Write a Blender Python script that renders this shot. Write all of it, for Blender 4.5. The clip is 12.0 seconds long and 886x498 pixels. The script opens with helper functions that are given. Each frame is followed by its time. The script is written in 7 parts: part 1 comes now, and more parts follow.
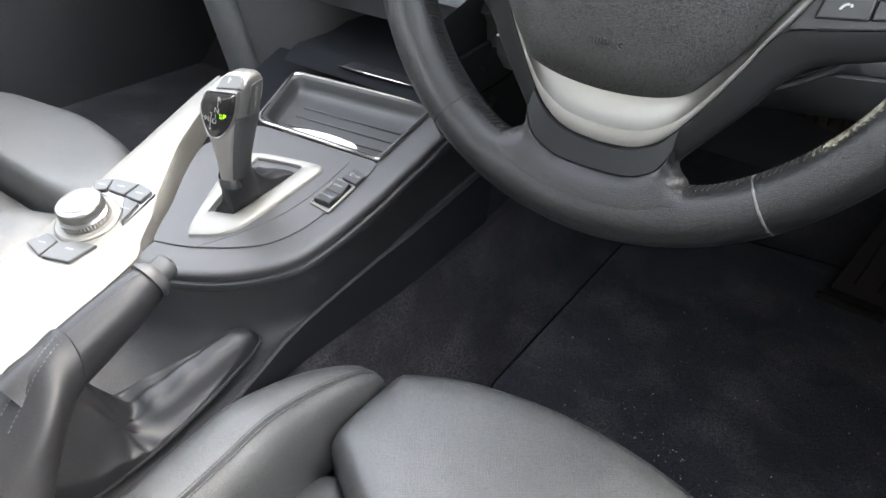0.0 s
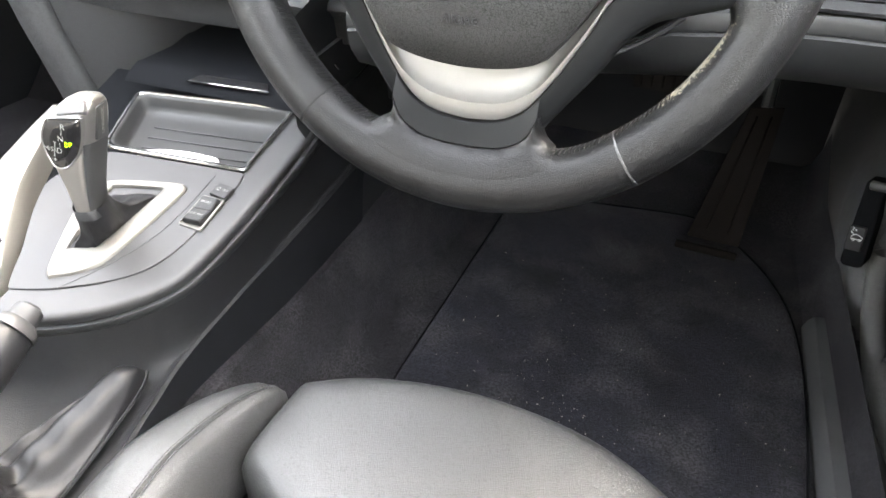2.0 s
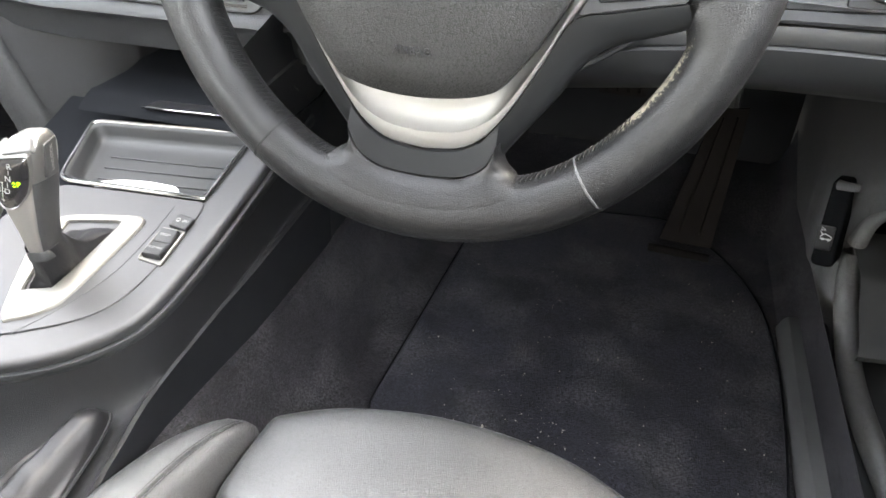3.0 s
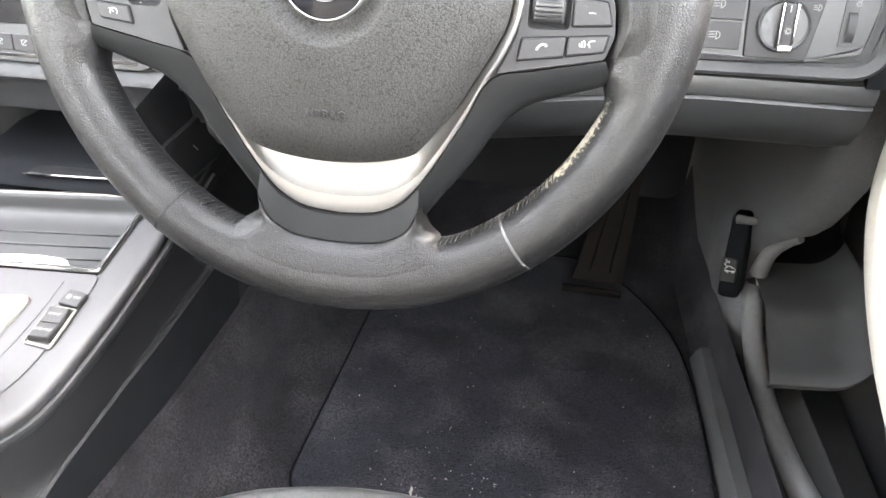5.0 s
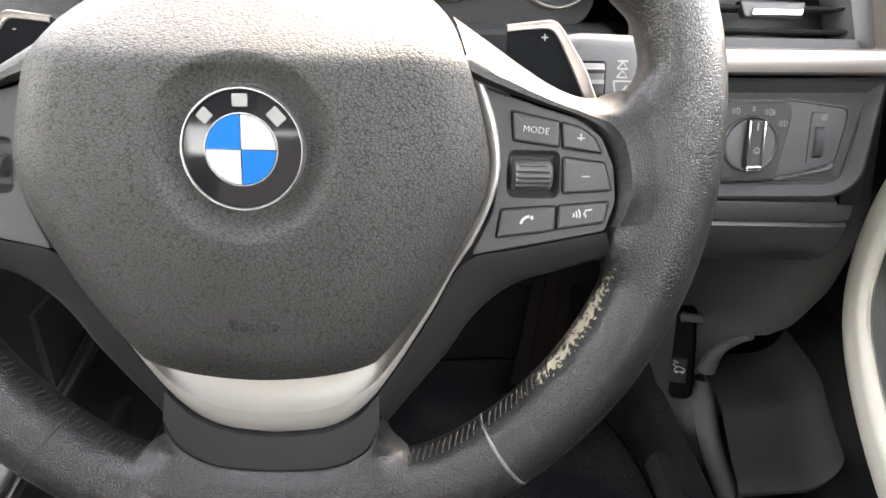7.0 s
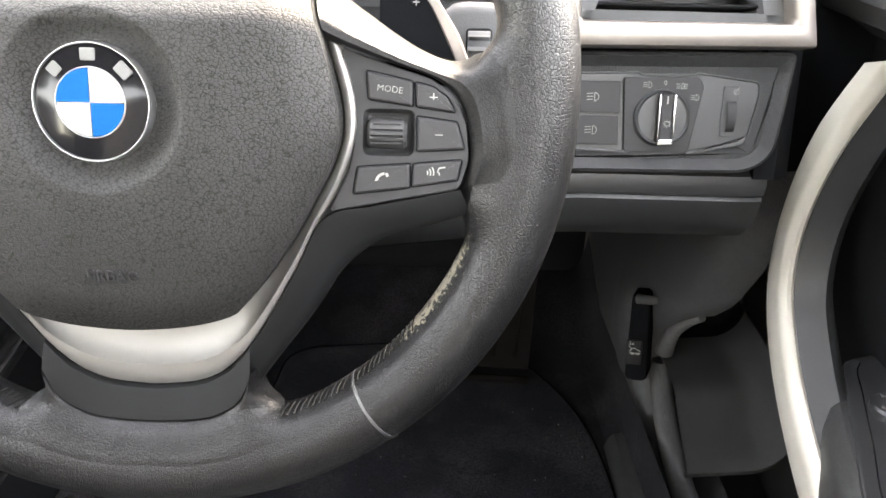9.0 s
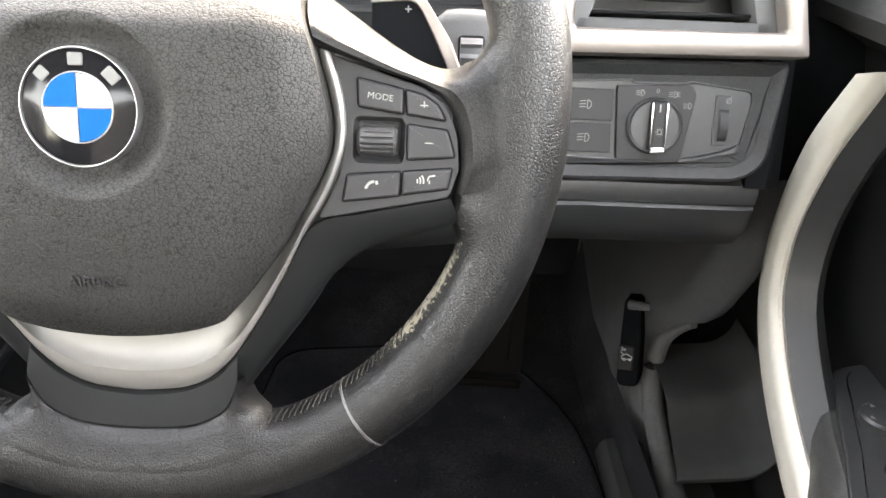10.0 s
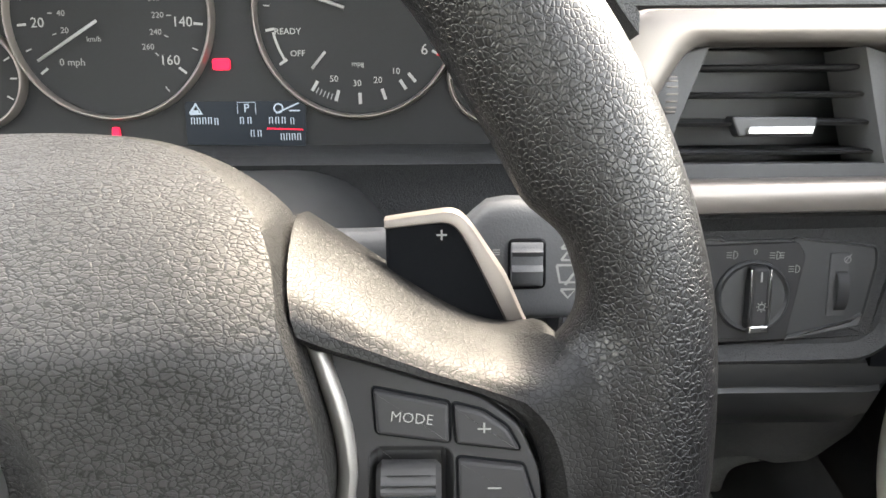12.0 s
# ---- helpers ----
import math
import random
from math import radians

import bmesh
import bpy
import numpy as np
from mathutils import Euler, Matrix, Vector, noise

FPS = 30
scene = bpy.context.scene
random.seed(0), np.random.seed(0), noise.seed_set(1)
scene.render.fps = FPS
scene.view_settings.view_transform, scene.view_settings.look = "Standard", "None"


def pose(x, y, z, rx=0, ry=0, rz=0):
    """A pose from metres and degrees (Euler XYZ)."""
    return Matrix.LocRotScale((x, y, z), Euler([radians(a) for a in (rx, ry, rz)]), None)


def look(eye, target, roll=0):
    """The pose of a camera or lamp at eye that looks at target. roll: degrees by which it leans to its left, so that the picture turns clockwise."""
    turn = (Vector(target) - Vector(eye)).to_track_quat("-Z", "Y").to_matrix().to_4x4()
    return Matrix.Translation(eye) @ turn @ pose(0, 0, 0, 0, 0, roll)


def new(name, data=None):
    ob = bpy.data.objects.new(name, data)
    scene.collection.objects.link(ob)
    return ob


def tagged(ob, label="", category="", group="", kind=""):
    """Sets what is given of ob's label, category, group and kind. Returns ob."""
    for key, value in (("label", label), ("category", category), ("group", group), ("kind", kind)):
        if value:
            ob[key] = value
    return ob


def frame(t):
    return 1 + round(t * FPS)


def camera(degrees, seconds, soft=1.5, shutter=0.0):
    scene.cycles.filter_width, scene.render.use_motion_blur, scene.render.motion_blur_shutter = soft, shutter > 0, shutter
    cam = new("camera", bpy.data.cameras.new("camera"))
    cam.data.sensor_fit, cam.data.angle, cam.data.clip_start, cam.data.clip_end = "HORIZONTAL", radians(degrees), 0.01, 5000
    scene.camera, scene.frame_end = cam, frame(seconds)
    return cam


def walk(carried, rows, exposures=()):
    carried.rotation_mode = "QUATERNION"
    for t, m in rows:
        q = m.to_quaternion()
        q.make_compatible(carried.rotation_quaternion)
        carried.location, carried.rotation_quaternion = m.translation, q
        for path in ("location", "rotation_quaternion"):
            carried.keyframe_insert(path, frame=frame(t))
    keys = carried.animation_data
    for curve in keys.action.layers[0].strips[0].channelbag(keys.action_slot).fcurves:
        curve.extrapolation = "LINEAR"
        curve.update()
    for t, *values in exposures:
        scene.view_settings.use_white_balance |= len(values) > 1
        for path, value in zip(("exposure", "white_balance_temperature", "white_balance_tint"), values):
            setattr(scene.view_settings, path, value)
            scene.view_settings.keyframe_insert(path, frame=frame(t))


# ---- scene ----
# ---- camera and its walk ----
cam = camera(63.64, 12.0, soft=1.6)
ROWS = [
    (0.0, 0.1251, -0.3681, 0.6173, 52.38, -1.36, 33.29),
    (0.5, 0.1164, -0.3878, 0.6112, 51.96, -1.22, 25.68),
    (1.0, 0.1236, -0.3751, 0.6130, 52.92, -0.78, 21.47),
    (1.5, 0.1191, -0.3836, 0.6038, 52.96, -1.34, 21.00),
    (2.0, 0.1202, -0.3782, 0.6106, 52.85, -0.60, 19.97),
    (2.5, 0.1225, -0.3651, 0.6197, 52.83, 0.07, 18.39),
    (4.5, 0.1221, -0.3485, 0.6160, 54.29, -0.53, 12.24),
    (5.0, 0.1072, -0.3334, 0.6193, 56.12, -1.18, 9.14),
    (5.5, 0.0454, -0.2407, 0.6220, 57.84, -1.71, 5.52),
    (6.0, 0.0432, -0.2522, 0.6251, 59.61, -1.58, 2.48),
    (6.5, 0.0435, -0.2518, 0.6271, 60.94, -1.29, 0.64),
    (7.0, 0.0677, -0.2359, 0.6289, 61.66, -1.10, -0.03),
    (7.5, 0.1189, -0.2266, 0.6364, 62.16, -0.93, 0.03),
    (7.7, 0.1260, -0.2336, 0.6247, 62.32, -0.54, 0.42),
    (9.5, 0.1298, -0.2499, 0.6212, 60.77, -1.60, 1.06),
    (10.0, 0.1310, -0.2472, 0.6233, 61.19, -1.91, 0.96),
    (10.5, 0.1244, -0.2330, 0.6183, 62.11, -1.70, 0.78),
    (11.0, 0.1143, -0.1499, 0.6486, 63.64, -0.82, 0.08),
    (11.5, 0.1125, -0.1230, 0.6433, 64.14, -0.22, -0.37),
    (12.0, 0.1115, -0.1100, 0.6511, 63.81, 0.27, -0.56),
]
EXPOSURES = [(0, 5.88, 7452, 7.7), (0.5, 6.16, 7702, 8.4), (1, 6.39, 7809, 8.1), (1.5, 6.55, 7916, 8.9), (2.5, 6.64, 7992, 8.3), (4.5, 6.94, 7872, 8.2), (5, 7.22, 8066, 10.4), (5.5, 7.06, 8188, 11.7),
             (6, 6.70, 8166, 12.0), (6.5, 6.32, 8144, 11.2), (7.5, 6.07, 8100, 11.7), (9.5, 6.26, 8172, 10.9), (10.5, 6.23, 8261, 10.0), (11, 5.80, 7991, 9.4), (12, 5.34, 7980, 8.7)]
walk(cam, [(t, pose(x, y, z, rx, ry, rz)) for t, x, y, z, rx, ry, rz in ROWS], EXPOSURES)

# ---- daylight ----
world = bpy.data.worlds.new("sky")
scene.world = world
world.use_nodes = True
wn = world.node_tree.nodes
sky = wn.new("ShaderNodeTexSky")
sky.sky_type, sky.sun_disc = "NISHITA", False
sky.sun_elevation, sky.sun_rotation = radians(42), radians(28)
sky.dust_density, sky.air_density, sky.ozone_density = 2.0, 1.0, 1.0
wn["Background"].inputs["Strength"].default_value = 0.15
grey = wn.new("ShaderNodeRGBToBW")
hazy = wn.new("ShaderNodeMix")
hazy.data_type = "RGBA"
hazy.inputs["Factor"].default_value = 0.6
wl = world.node_tree.links
wl.new(sky.outputs["Color"], grey.inputs["Color"])
wl.new(sky.outputs["Color"], hazy.inputs["A"])
wl.new(grey.outputs["Val"], hazy.inputs["B"])
wl.new(hazy.outputs["Result"], wn["Background"].inputs["Color"])
sun = new("sun", bpy.data.lights.new("sun", "SUN"))
sun.data.energy, sun.data.angle, sun.data.color = 0.17, radians(7), (1.0, 0.985, 0.945)
sun.matrix_world = look((0, 0, 0), (-0.35, -0.66, -0.67))


# ---- materials ----
def material(name, base, rough=0.5, metal=0.0, grain=0.0, grain_size=0.002, vary=0.15, vary_size=0.03, kind="cells", coat=0.0, spec=0.5, stretch=(1, 1, 1), pebble=1.0):
    """A surface with colour variation at two scales and a fine relief. grain: height of the relief in metres."""
    m = bpy.data.materials.new(name)
    m.use_nodes = True
    nt = m.node_tree
    n, l = nt.nodes, nt.links
    b = n["Principled BSDF"]
    b.inputs["Roughness"].default_value, b.inputs["Metallic"].default_value = rough, metal
    b.inputs["Coat Weight"].default_value, b.inputs["Specular IOR Level"].default_value = coat, spec
    tc = n.new("ShaderNodeTexCoord")
    big = n.new("ShaderNodeTexNoise")
    big.inputs["Scale"].default_value, big.inputs["Detail"].default_value = 1 / vary_size, 5
    l.new(tc.outputs["Object"], big.inputs["Vector"])
    fine = n.new("ShaderNodeTexNoise")
    fine.inputs["Scale"].default_value, fine.inputs["Detail"].default_value = 1.5 / grain_size, 3
    l.new(tc.outputs["Object"], fine.inputs["Vector"])
    ramp = n.new("ShaderNodeMapRange")
    ramp.inputs["From Min"].default_value, ramp.inputs["From Max"].default_value = 0.3, 0.7
    ramp.inputs["To Min"].default_value, ramp.inputs["To Max"].default_value = 1 - vary, 1 + vary
    mixf = n.new("ShaderNodeMath")
    mixf.operation = "MULTIPLY_ADD"
    mixf.inputs[1].default_value, mixf.inputs[2].default_value = 0.35, 0.0
    l.new(fine.outputs["Fac"], mixf.inputs[0])
    add = n.new("ShaderNodeMath")
    add.operation = "MULTIPLY_ADD"
    add.inputs[1].default_value = 0.65
    l.new(big.outputs["Fac"], add.inputs[0])
    l.new(mixf.outputs[0], add.inputs[2])
    l.new(add.outputs[0], ramp.inputs["Value"])
    mul = n.new("ShaderNodeVectorMath")
    mul.operation = "SCALE"
    mul.inputs[0].default_value = base[:3]
    l.new(ramp.outputs[0], mul.inputs["Scale"])
    l.new(mul.outputs[0], b.inputs["Base Color"])
    rr = n.new("ShaderNodeMapRange")
    rr.inputs["To Min"].default_value, rr.inputs["To Max"].default_value = max(0.02, rough * 0.8), min(1, rough * 1.2)
    l.new(big.outputs["Fac"], rr.inputs["Value"])
    l.new(rr.outputs[0], b.inputs["Roughness"])
    if grain:
        bump = n.new("ShaderNodeBump")
        bump.inputs["Distance"].default_value, bump.inputs["Strength"].default_value = grain, 1.0
        if kind == "cells":
            warp = n.new("ShaderNodeTexNoise")
            warp.inputs["Scale"].default_value, warp.inputs["Detail"].default_value = 0.7 / grain_size, 3
            l.new(tc.outputs["Object"], warp.inputs["Vector"])
            vm = n.new("ShaderNodeVectorMath")
            vm.operation = "MULTIPLY_ADD"
            vm.inputs[1].default_value = (grain_size * 1.3,) * 3
            l.new(warp.outputs["Color"], vm.inputs[0])
            long = n.new("ShaderNodeMapping")
            long.inputs["Scale"].default_value = stretch
            l.new(tc.outputs["Object"], long.inputs["Vector"])
            l.new(long.outputs[0], vm.inputs[2])
            # rounded pebbles: height falls off as the square of the distance from each cell's middle
            vor = n.new("ShaderNodeTexVoronoi")
            vor.feature = "F1"
            vor.inputs["Scale"].default_value = 1 / grain_size
            l.new(vm.outputs[0], vor.inputs["Vector"])
            sq = n.new("ShaderNodeMath")
            sq.operation = "POWER"
            sq.inputs[1].default_value = 2.4
            l.new(vor.outputs["Distance"], sq.inputs[0])
            edge = n.new("ShaderNodeMapRange")
            edge.inputs["From Min"].default_value, edge.inputs["From Max"].default_value = 0.62, 0.0
            l.new(sq.outputs[0], edge.inputs["Value"])
            # thin creases between the pebbles
            crack = n.new("ShaderNodeTexVoronoi")
            crack.feature = "DISTANCE_TO_EDGE"
            crack.inputs["Scale"].default_value = 1 / grain_size
            l.new(vm.outputs[0], crack.inputs["Vector"])
            line = n.new("ShaderNodeMapRange")
            line.interpolation_type = "SMOOTHSTEP"
            line.inputs["From Max"].default_value = 0.06 + 0.10 * pebble
            l.new(crack.outputs["Distance"], line.inputs["Value"])
            both_h = n.new("ShaderNodeMath")
            both_h.operation = "MULTIPLY_ADD"
            both_h.inputs[1].default_value = 0.8
            l.new(line.outputs[0], both_h.inputs[0])
            soft_h = n.new("ShaderNodeMath")
            soft_h.operation = "MULTIPLY"
            soft_h.inputs[1].default_value = pebble
            l.new(edge.outputs[0], soft_h.inputs[0])
            l.new(soft_h.outputs[0], both_h.inputs[2])
            h = n.new("ShaderNodeMath")
            h.operation = "MULTIPLY_ADD"
            h.inputs[1].default_value = 0.25
            l.new(fine.outputs["Fac"], h.inputs[0])
            l.new(both_h.outputs[0], h.inputs[2])
            l.new(h.outputs[0], bump.inputs["Height"])
            # groove shade of the grain put into the colour, down to 0.35
            groove = n.new("ShaderNodeMapRange")
            groove.inputs["To Min"].default_value = 0.35
            l.new(line.outputs[0], groove.inputs["Value"])
            # colour variation times the painted groove shade
            worn = n.new("ShaderNodeMath")
            worn.operation = "MULTIPLY"
            l.new(ramp.outputs[0], worn.inputs[0])
            l.new(groove.outputs[0], worn.inputs[1])
            l.new(worn.outputs[0], mul.inputs["Scale"])
        elif kind == "brushed":
            mp = n.new("ShaderNodeMapping")
            mp.inputs["Scale"].default_value = (8, 900, 900)
            l.new(tc.outputs["Object"], mp.inputs["Vector"])
            l.new(mp.outputs[0], fine.inputs["Vector"])
            fine.inputs["Scale"].default_value = 1.0
            l.new(fine.outputs["Fac"], bump.inputs["Height"])
        else:
            l.new(fine.outputs["Fac"], bump.inputs["Height"])
        l.new(bump.outputs[0], b.inputs["Normal"])
    return m


def leather(name, base, rough, cell, height, stretch=(1, 1, 1), spec=0.5, folds=0.4, vary=0.12, crease_tone=1.0):
    """Grained leather: rounded pebbles of the given size between narrow creases, crossed by longer folds."""
    m = bpy.data.materials.new(name)
    m.use_nodes = True
    n, l = m.node_tree.nodes, m.node_tree.links
    b = n["Principled BSDF"]
    b.inputs["Specular IOR Level"].default_value = spec

    def node(kind, **values):
        q = n.new(kind)
        for key, v in values.items():
            q.inputs[key.replace("_", " ")].default_value = v
        return q

    def spread(socket, a0, a1, b0, b1, smooth=False):
        q = node("ShaderNodeMapRange", From_Min=a0, From_Max=a1, To_Min=b0, To_Max=b1)
        if smooth:
            q.interpolation_type = "SMOOTHSTEP"
        l.new(socket, q.inputs["Value"])
        return q.outputs[0]

    def calc(op, a, c):
        q = n.new("ShaderNodeMath")
        q.operation = op
        for k, v in enumerate((a, c)):
            if isinstance(v, (int, float)):
                q.inputs[k].default_value = v
            else:
                l.new(v, q.inputs[k])
        return q.outputs[0]

    tc = n.new("ShaderNodeTexCoord")
    long = node("ShaderNodeMapping", Scale=stretch)
    l.new(tc.outputs["Object"], long.inputs["Vector"])
    bend = node("ShaderNodeTexNoise", Scale=0.8 / cell, Detail=3.0)
    l.new(long.outputs[0], bend.inputs["Vector"])
    vm = n.new("ShaderNodeVectorMath")
    vm.operation = "MULTIPLY_ADD"
    vm.inputs[1].default_value = (cell * 0.8,) * 3
    l.new(bend.outputs["Color"], vm.inputs[0])
    l.new(long.outputs[0], vm.inputs[2])
    small = node("ShaderNodeTexVoronoi", Scale=1 / cell)
    small.feature = "DISTANCE_TO_EDGE"
    l.new(vm.outputs[0], small.inputs["Vector"])
    large = node("ShaderNodeTexVoronoi", Scale=0.36 / cell)
    large.feature = "DISTANCE_TO_EDGE"
    l.new(vm.outputs[0], large.inputs["Vector"])
    fine = node("ShaderNodeTexNoise", Scale=3.5 / cell, Detail=2.0)
    l.new(tc.outputs["Object"], fine.inputs["Vector"])
    big = node("ShaderNodeTexNoise", Scale=28.0, Detail=4.0)
    l.new(tc.outputs["Object"], big.inputs["Vector"])
    pebbles = spread(small.outputs["Distance"], 0.0, 0.18, 0.0, 1.0, True)
    fold = spread(large.outputs["Distance"], 0.0, 0.11, 0.0, folds, True)
    h = calc("ADD", calc("ADD", pebbles, fold), calc("MULTIPLY", fine.outputs["Fac"], 0.04))
    relief = node("ShaderNodeBump", Distance=height, Strength=1.0)
    l.new(h, relief.inputs["Height"])
    l.new(relief.outputs[0], b.inputs["Normal"])
    shade = spread(big.outputs["Fac"], 0.3, 0.7, 1 - vary, 1 + vary)
    # crease shade and glints painted in: less specular, colour scaled darker or lighter
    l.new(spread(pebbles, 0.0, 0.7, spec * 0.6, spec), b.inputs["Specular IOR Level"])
    shade = calc("MULTIPLY", shade, spread(pebbles, 0.0, 0.6, crease_tone, 1.0))
    mul = n.new("ShaderNodeVectorMath")
    mul.operation = "SCALE"
    mul.inputs[0].default_value = base
    l.new(shade, mul.inputs["Scale"])
    l.new(mul.outputs[0], b.inputs["Base Color"])
    # handled patches are glossier, the creases duller
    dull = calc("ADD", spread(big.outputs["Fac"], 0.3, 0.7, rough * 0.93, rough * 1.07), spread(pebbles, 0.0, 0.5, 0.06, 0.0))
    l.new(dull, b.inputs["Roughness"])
    return m


def glow(name, colour, strength):
    m = bpy.data.materials.new(name)
    m.use_nodes = True
    b = m.node_tree.nodes["Principled BSDF"]
    b.inputs["Base Color"].default_value = (*colour, 1)
    b.inputs["Specular IOR Level"].default_value = 0.12
    b.inputs["Emission Color"].default_value, b.inputs["Emission Strength"].default_value = (*colour, 1), strength
    return m


def carpet_material(name, base, dusty):
    m = material(name, base, 0.95, 0, 0.0014, 0.0020, 0.75, 0.07, "noise", spec=0.15)
    n, l = m.node_tree.nodes, m.node_tree.links
    b = n["Principled BSDF"]
    b.inputs["Sheen Weight"].default_value, b.inputs["Sheen Roughness"].default_value = 0.12, 0.5
    b.inputs["Sheen Tint"].default_value = (0.5, 0.5, 0.56, 1)
    # pale dust trodden into the pile, in patches
    tc = n.new("ShaderNodeTexCoord")
    patch = n.new("ShaderNodeTexNoise")
    patch.inputs["Scale"].default_value, patch.inputs["Detail"].default_value = 11.0, 8
    l.new(tc.outputs["Object"], patch.inputs["Vector"])
    lim = n.new("ShaderNodeMapRange")
    lim.inputs["From Min"].default_value, lim.inputs["From Max"].default_value = 0.46, 0.72
    lim.inputs["To Max"].default_value = dusty
    l.new(patch.outputs["Fac"], lim.inputs["Value"])
    mix = n.new("ShaderNodeMix")
    mix.data_type = "RGBA"
    old = b.inputs["Base Color"].links[0].from_socket
    l.new(lim.outputs[0], mix.inputs["Factor"])
    l.new(old, mix.inputs["A"])
    mix.inputs["B"].default_value = (0.075, 0.072, 0.074, 1)
    # tufts: light and dark fibres
    tuft = n.new("ShaderNodeTexNoise")
    tuft.inputs["Scale"].default_value, tuft.inputs["Detail"].default_value = 420, 2
    l.new(tc.outputs["Object"], tuft.inputs["Vector"])
    span = n.new("ShaderNodeMapRange")
    span.inputs["From Min"].default_value, span.inputs["From Max"].default_value = 0.36, 0.66
    span.inputs["To Min"].default_value, span.inputs["To Max"].default_value = 0.35, 1.8
    l.new(tuft.outputs["Fac"], span.inputs["Value"])
    fibre = n.new("ShaderNodeVectorMath")
    fibre.operation = "SCALE"
    l.new(mix.outputs["Result"], fibre.inputs[0])
    l.new(span.outputs[0], fibre.inputs["Scale"])
    l.new(fibre.outputs[0], b.inputs["Base Color"])
    return m


# crease value above 1 paints pale glints, below 1 paints shade
LEATHER_RIM = leather("rim leather", (0.0045, 0.0045, 0.0048), 0.31, 0.00145, 0.00010, folds=0.3, spec=0.37, vary=0.05, crease_tone=2.4)
LEATHER_SPOKE = leather("stretched rim leather", (0.0055, 0.0055, 0.0057), 0.43, 0.00145, 0.00005, folds=0.3, spec=0.27, vary=0.05, crease_tone=1.0)
LEATHER_HUB = leather("airbag cover", (0.020, 0.0197, 0.0193), 0.48, 0.00150, 0.00009, (0.8, 1.1, 1), 0.22, 0.9, crease_tone=0.42)
LEATHER_SEAT = leather("seat leather", (0.030, 0.0305, 0.0305), 0.36, 0.0016, 0.00011, folds=0.5, spec=0.7, crease_tone=0.8)
LEATHER_BOOT = leather("boot leather", (0.009, 0.009, 0.010), 0.40, 0.0012, 0.00002, folds=0.3, spec=0.30)
KNEE = leather("knee pad", (0.020, 0.0205, 0.021), 0.5, 0.0030, 0.00018, (1, 1, 1.6), 0.35, 0.8, crease_tone=0.8)
# shade under the console's crest put into a darker copy of black plastic
SIDE_SHADE = material("black plastic with painted shade", (0.010, 0.011, 0.013), 0.6, 0, 0.00006, 0.0010, 0.2, 0.05, "noise", spec=0.3)
FLANK = material("moulded black plastic", (0.014, 0.0145, 0.016), 0.5, 0, 0.00010, 0.0012, 0.15, 0.05, spec=0.35)
KNOB = material("bright silver", (0.17, 0.17, 0.168), 0.32, 0.9, 0, 0.001, 0.05, 0.02)
MENU = material("glossy grey plastic", (0.035, 0.036, 0.037), 0.35, 0, 0, 0.001, 0.08, 0.02, spec=0.3)
# own colour of some parts; on others, shade painted in as flat black
VOID = material("flat black, plastic and painted shade", (0.006, 0.0065, 0.0075), 0.9, 0, 0.00005, 0.001, 0.2, 0.04, "noise", spec=0.03)
BADGE_FACE = material("badge lacquer", (0.005, 0.005, 0.006), 0.10, 0, 0, 0.001, 0.1, 0.03, spec=0.22)
SEAL = material("grey rubber seal", (0.17, 0.172, 0.17), 0.5, 0, 0.00015, 0.0013, 0.12, 0.05, spec=0.4)
KICK = material("dark grey grained plastic", (0.115, 0.118, 0.121), 0.55, 0, 0.00010, 0.0012, 0.15, 0.05, spec=0.4)
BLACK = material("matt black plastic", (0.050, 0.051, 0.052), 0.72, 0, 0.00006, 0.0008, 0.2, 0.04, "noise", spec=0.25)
SOFT = material("soft grey plastic", (0.065, 0.066, 0.068), 0.6, 0, 0.00012, 0.0012, 0.1, 0.05, "noise", spec=0.3)
SOFT_DARK = material("soft black plastic", (0.026, 0.027, 0.0285), 0.55, 0, 0.00010, 0.0012, 0.15, 0.05, spec=0.35)
PANEL = material("satin grey panel", (0.026, 0.026, 0.027), 0.5, 0, 0.00004, 0.0008, 0.10, 0.05, "noise", spec=0.38)
DARK = material("black plastic", (0.021, 0.022, 0.023), 0.45, 0, 0.00004, 0.0006, 0.15, 0.04, "noise")
BUTTON = material("button plastic", (0.021, 0.021, 0.022), 0.5, 0, 0.00003, 0.0005, 0.12, 0.01, "noise", spec=0.22)
SPOKE_BLACK = material("satin black plastic", (0.009, 0.0095, 0.010), 0.46, 0, 0.00002, 0.0006, 0.12, 0.02, "noise", spec=0.13)
DIAL = material("dial black", (0.014, 0.0145, 0.015), 0.7, 0, 0.00003, 0.0008, 0.15, 0.04, "noise", spec=0.2)
GLOSS = material("gloss black", (0.006, 0.006, 0.007), 0.08, 0, 0, 0.001, 0.2, 0.03, coat=0.6)
BADGE_BLACK = material("badge black", (0.006, 0.006, 0.007), 0.22, 0, 0, 0.001, 0.2, 0.03, spec=0.15)
SILVER = material("satin silver", (0.178, 0.160, 0.146), 0.40, 0.65, 0.00001, 0.0006, 0.06, 0.02, "noise")
WHEEL_SILVER = material("brushed silver", (0.225, 0.217, 0.206), 0.44, 0.6, 0.00001, 0.0006, 0.06, 0.02, "noise")
LEVER_SILVER = material("brushed lever silver", (0.25, 0.244, 0.238), 0.36, 0.9, 0.00001, 0.0006, 0.06, 0.02, "noise")
CHROME = material("chrome", (0.55, 0.55, 0.54), 0.16, 1.0, 0, 0.001, 0.05, 0.03)
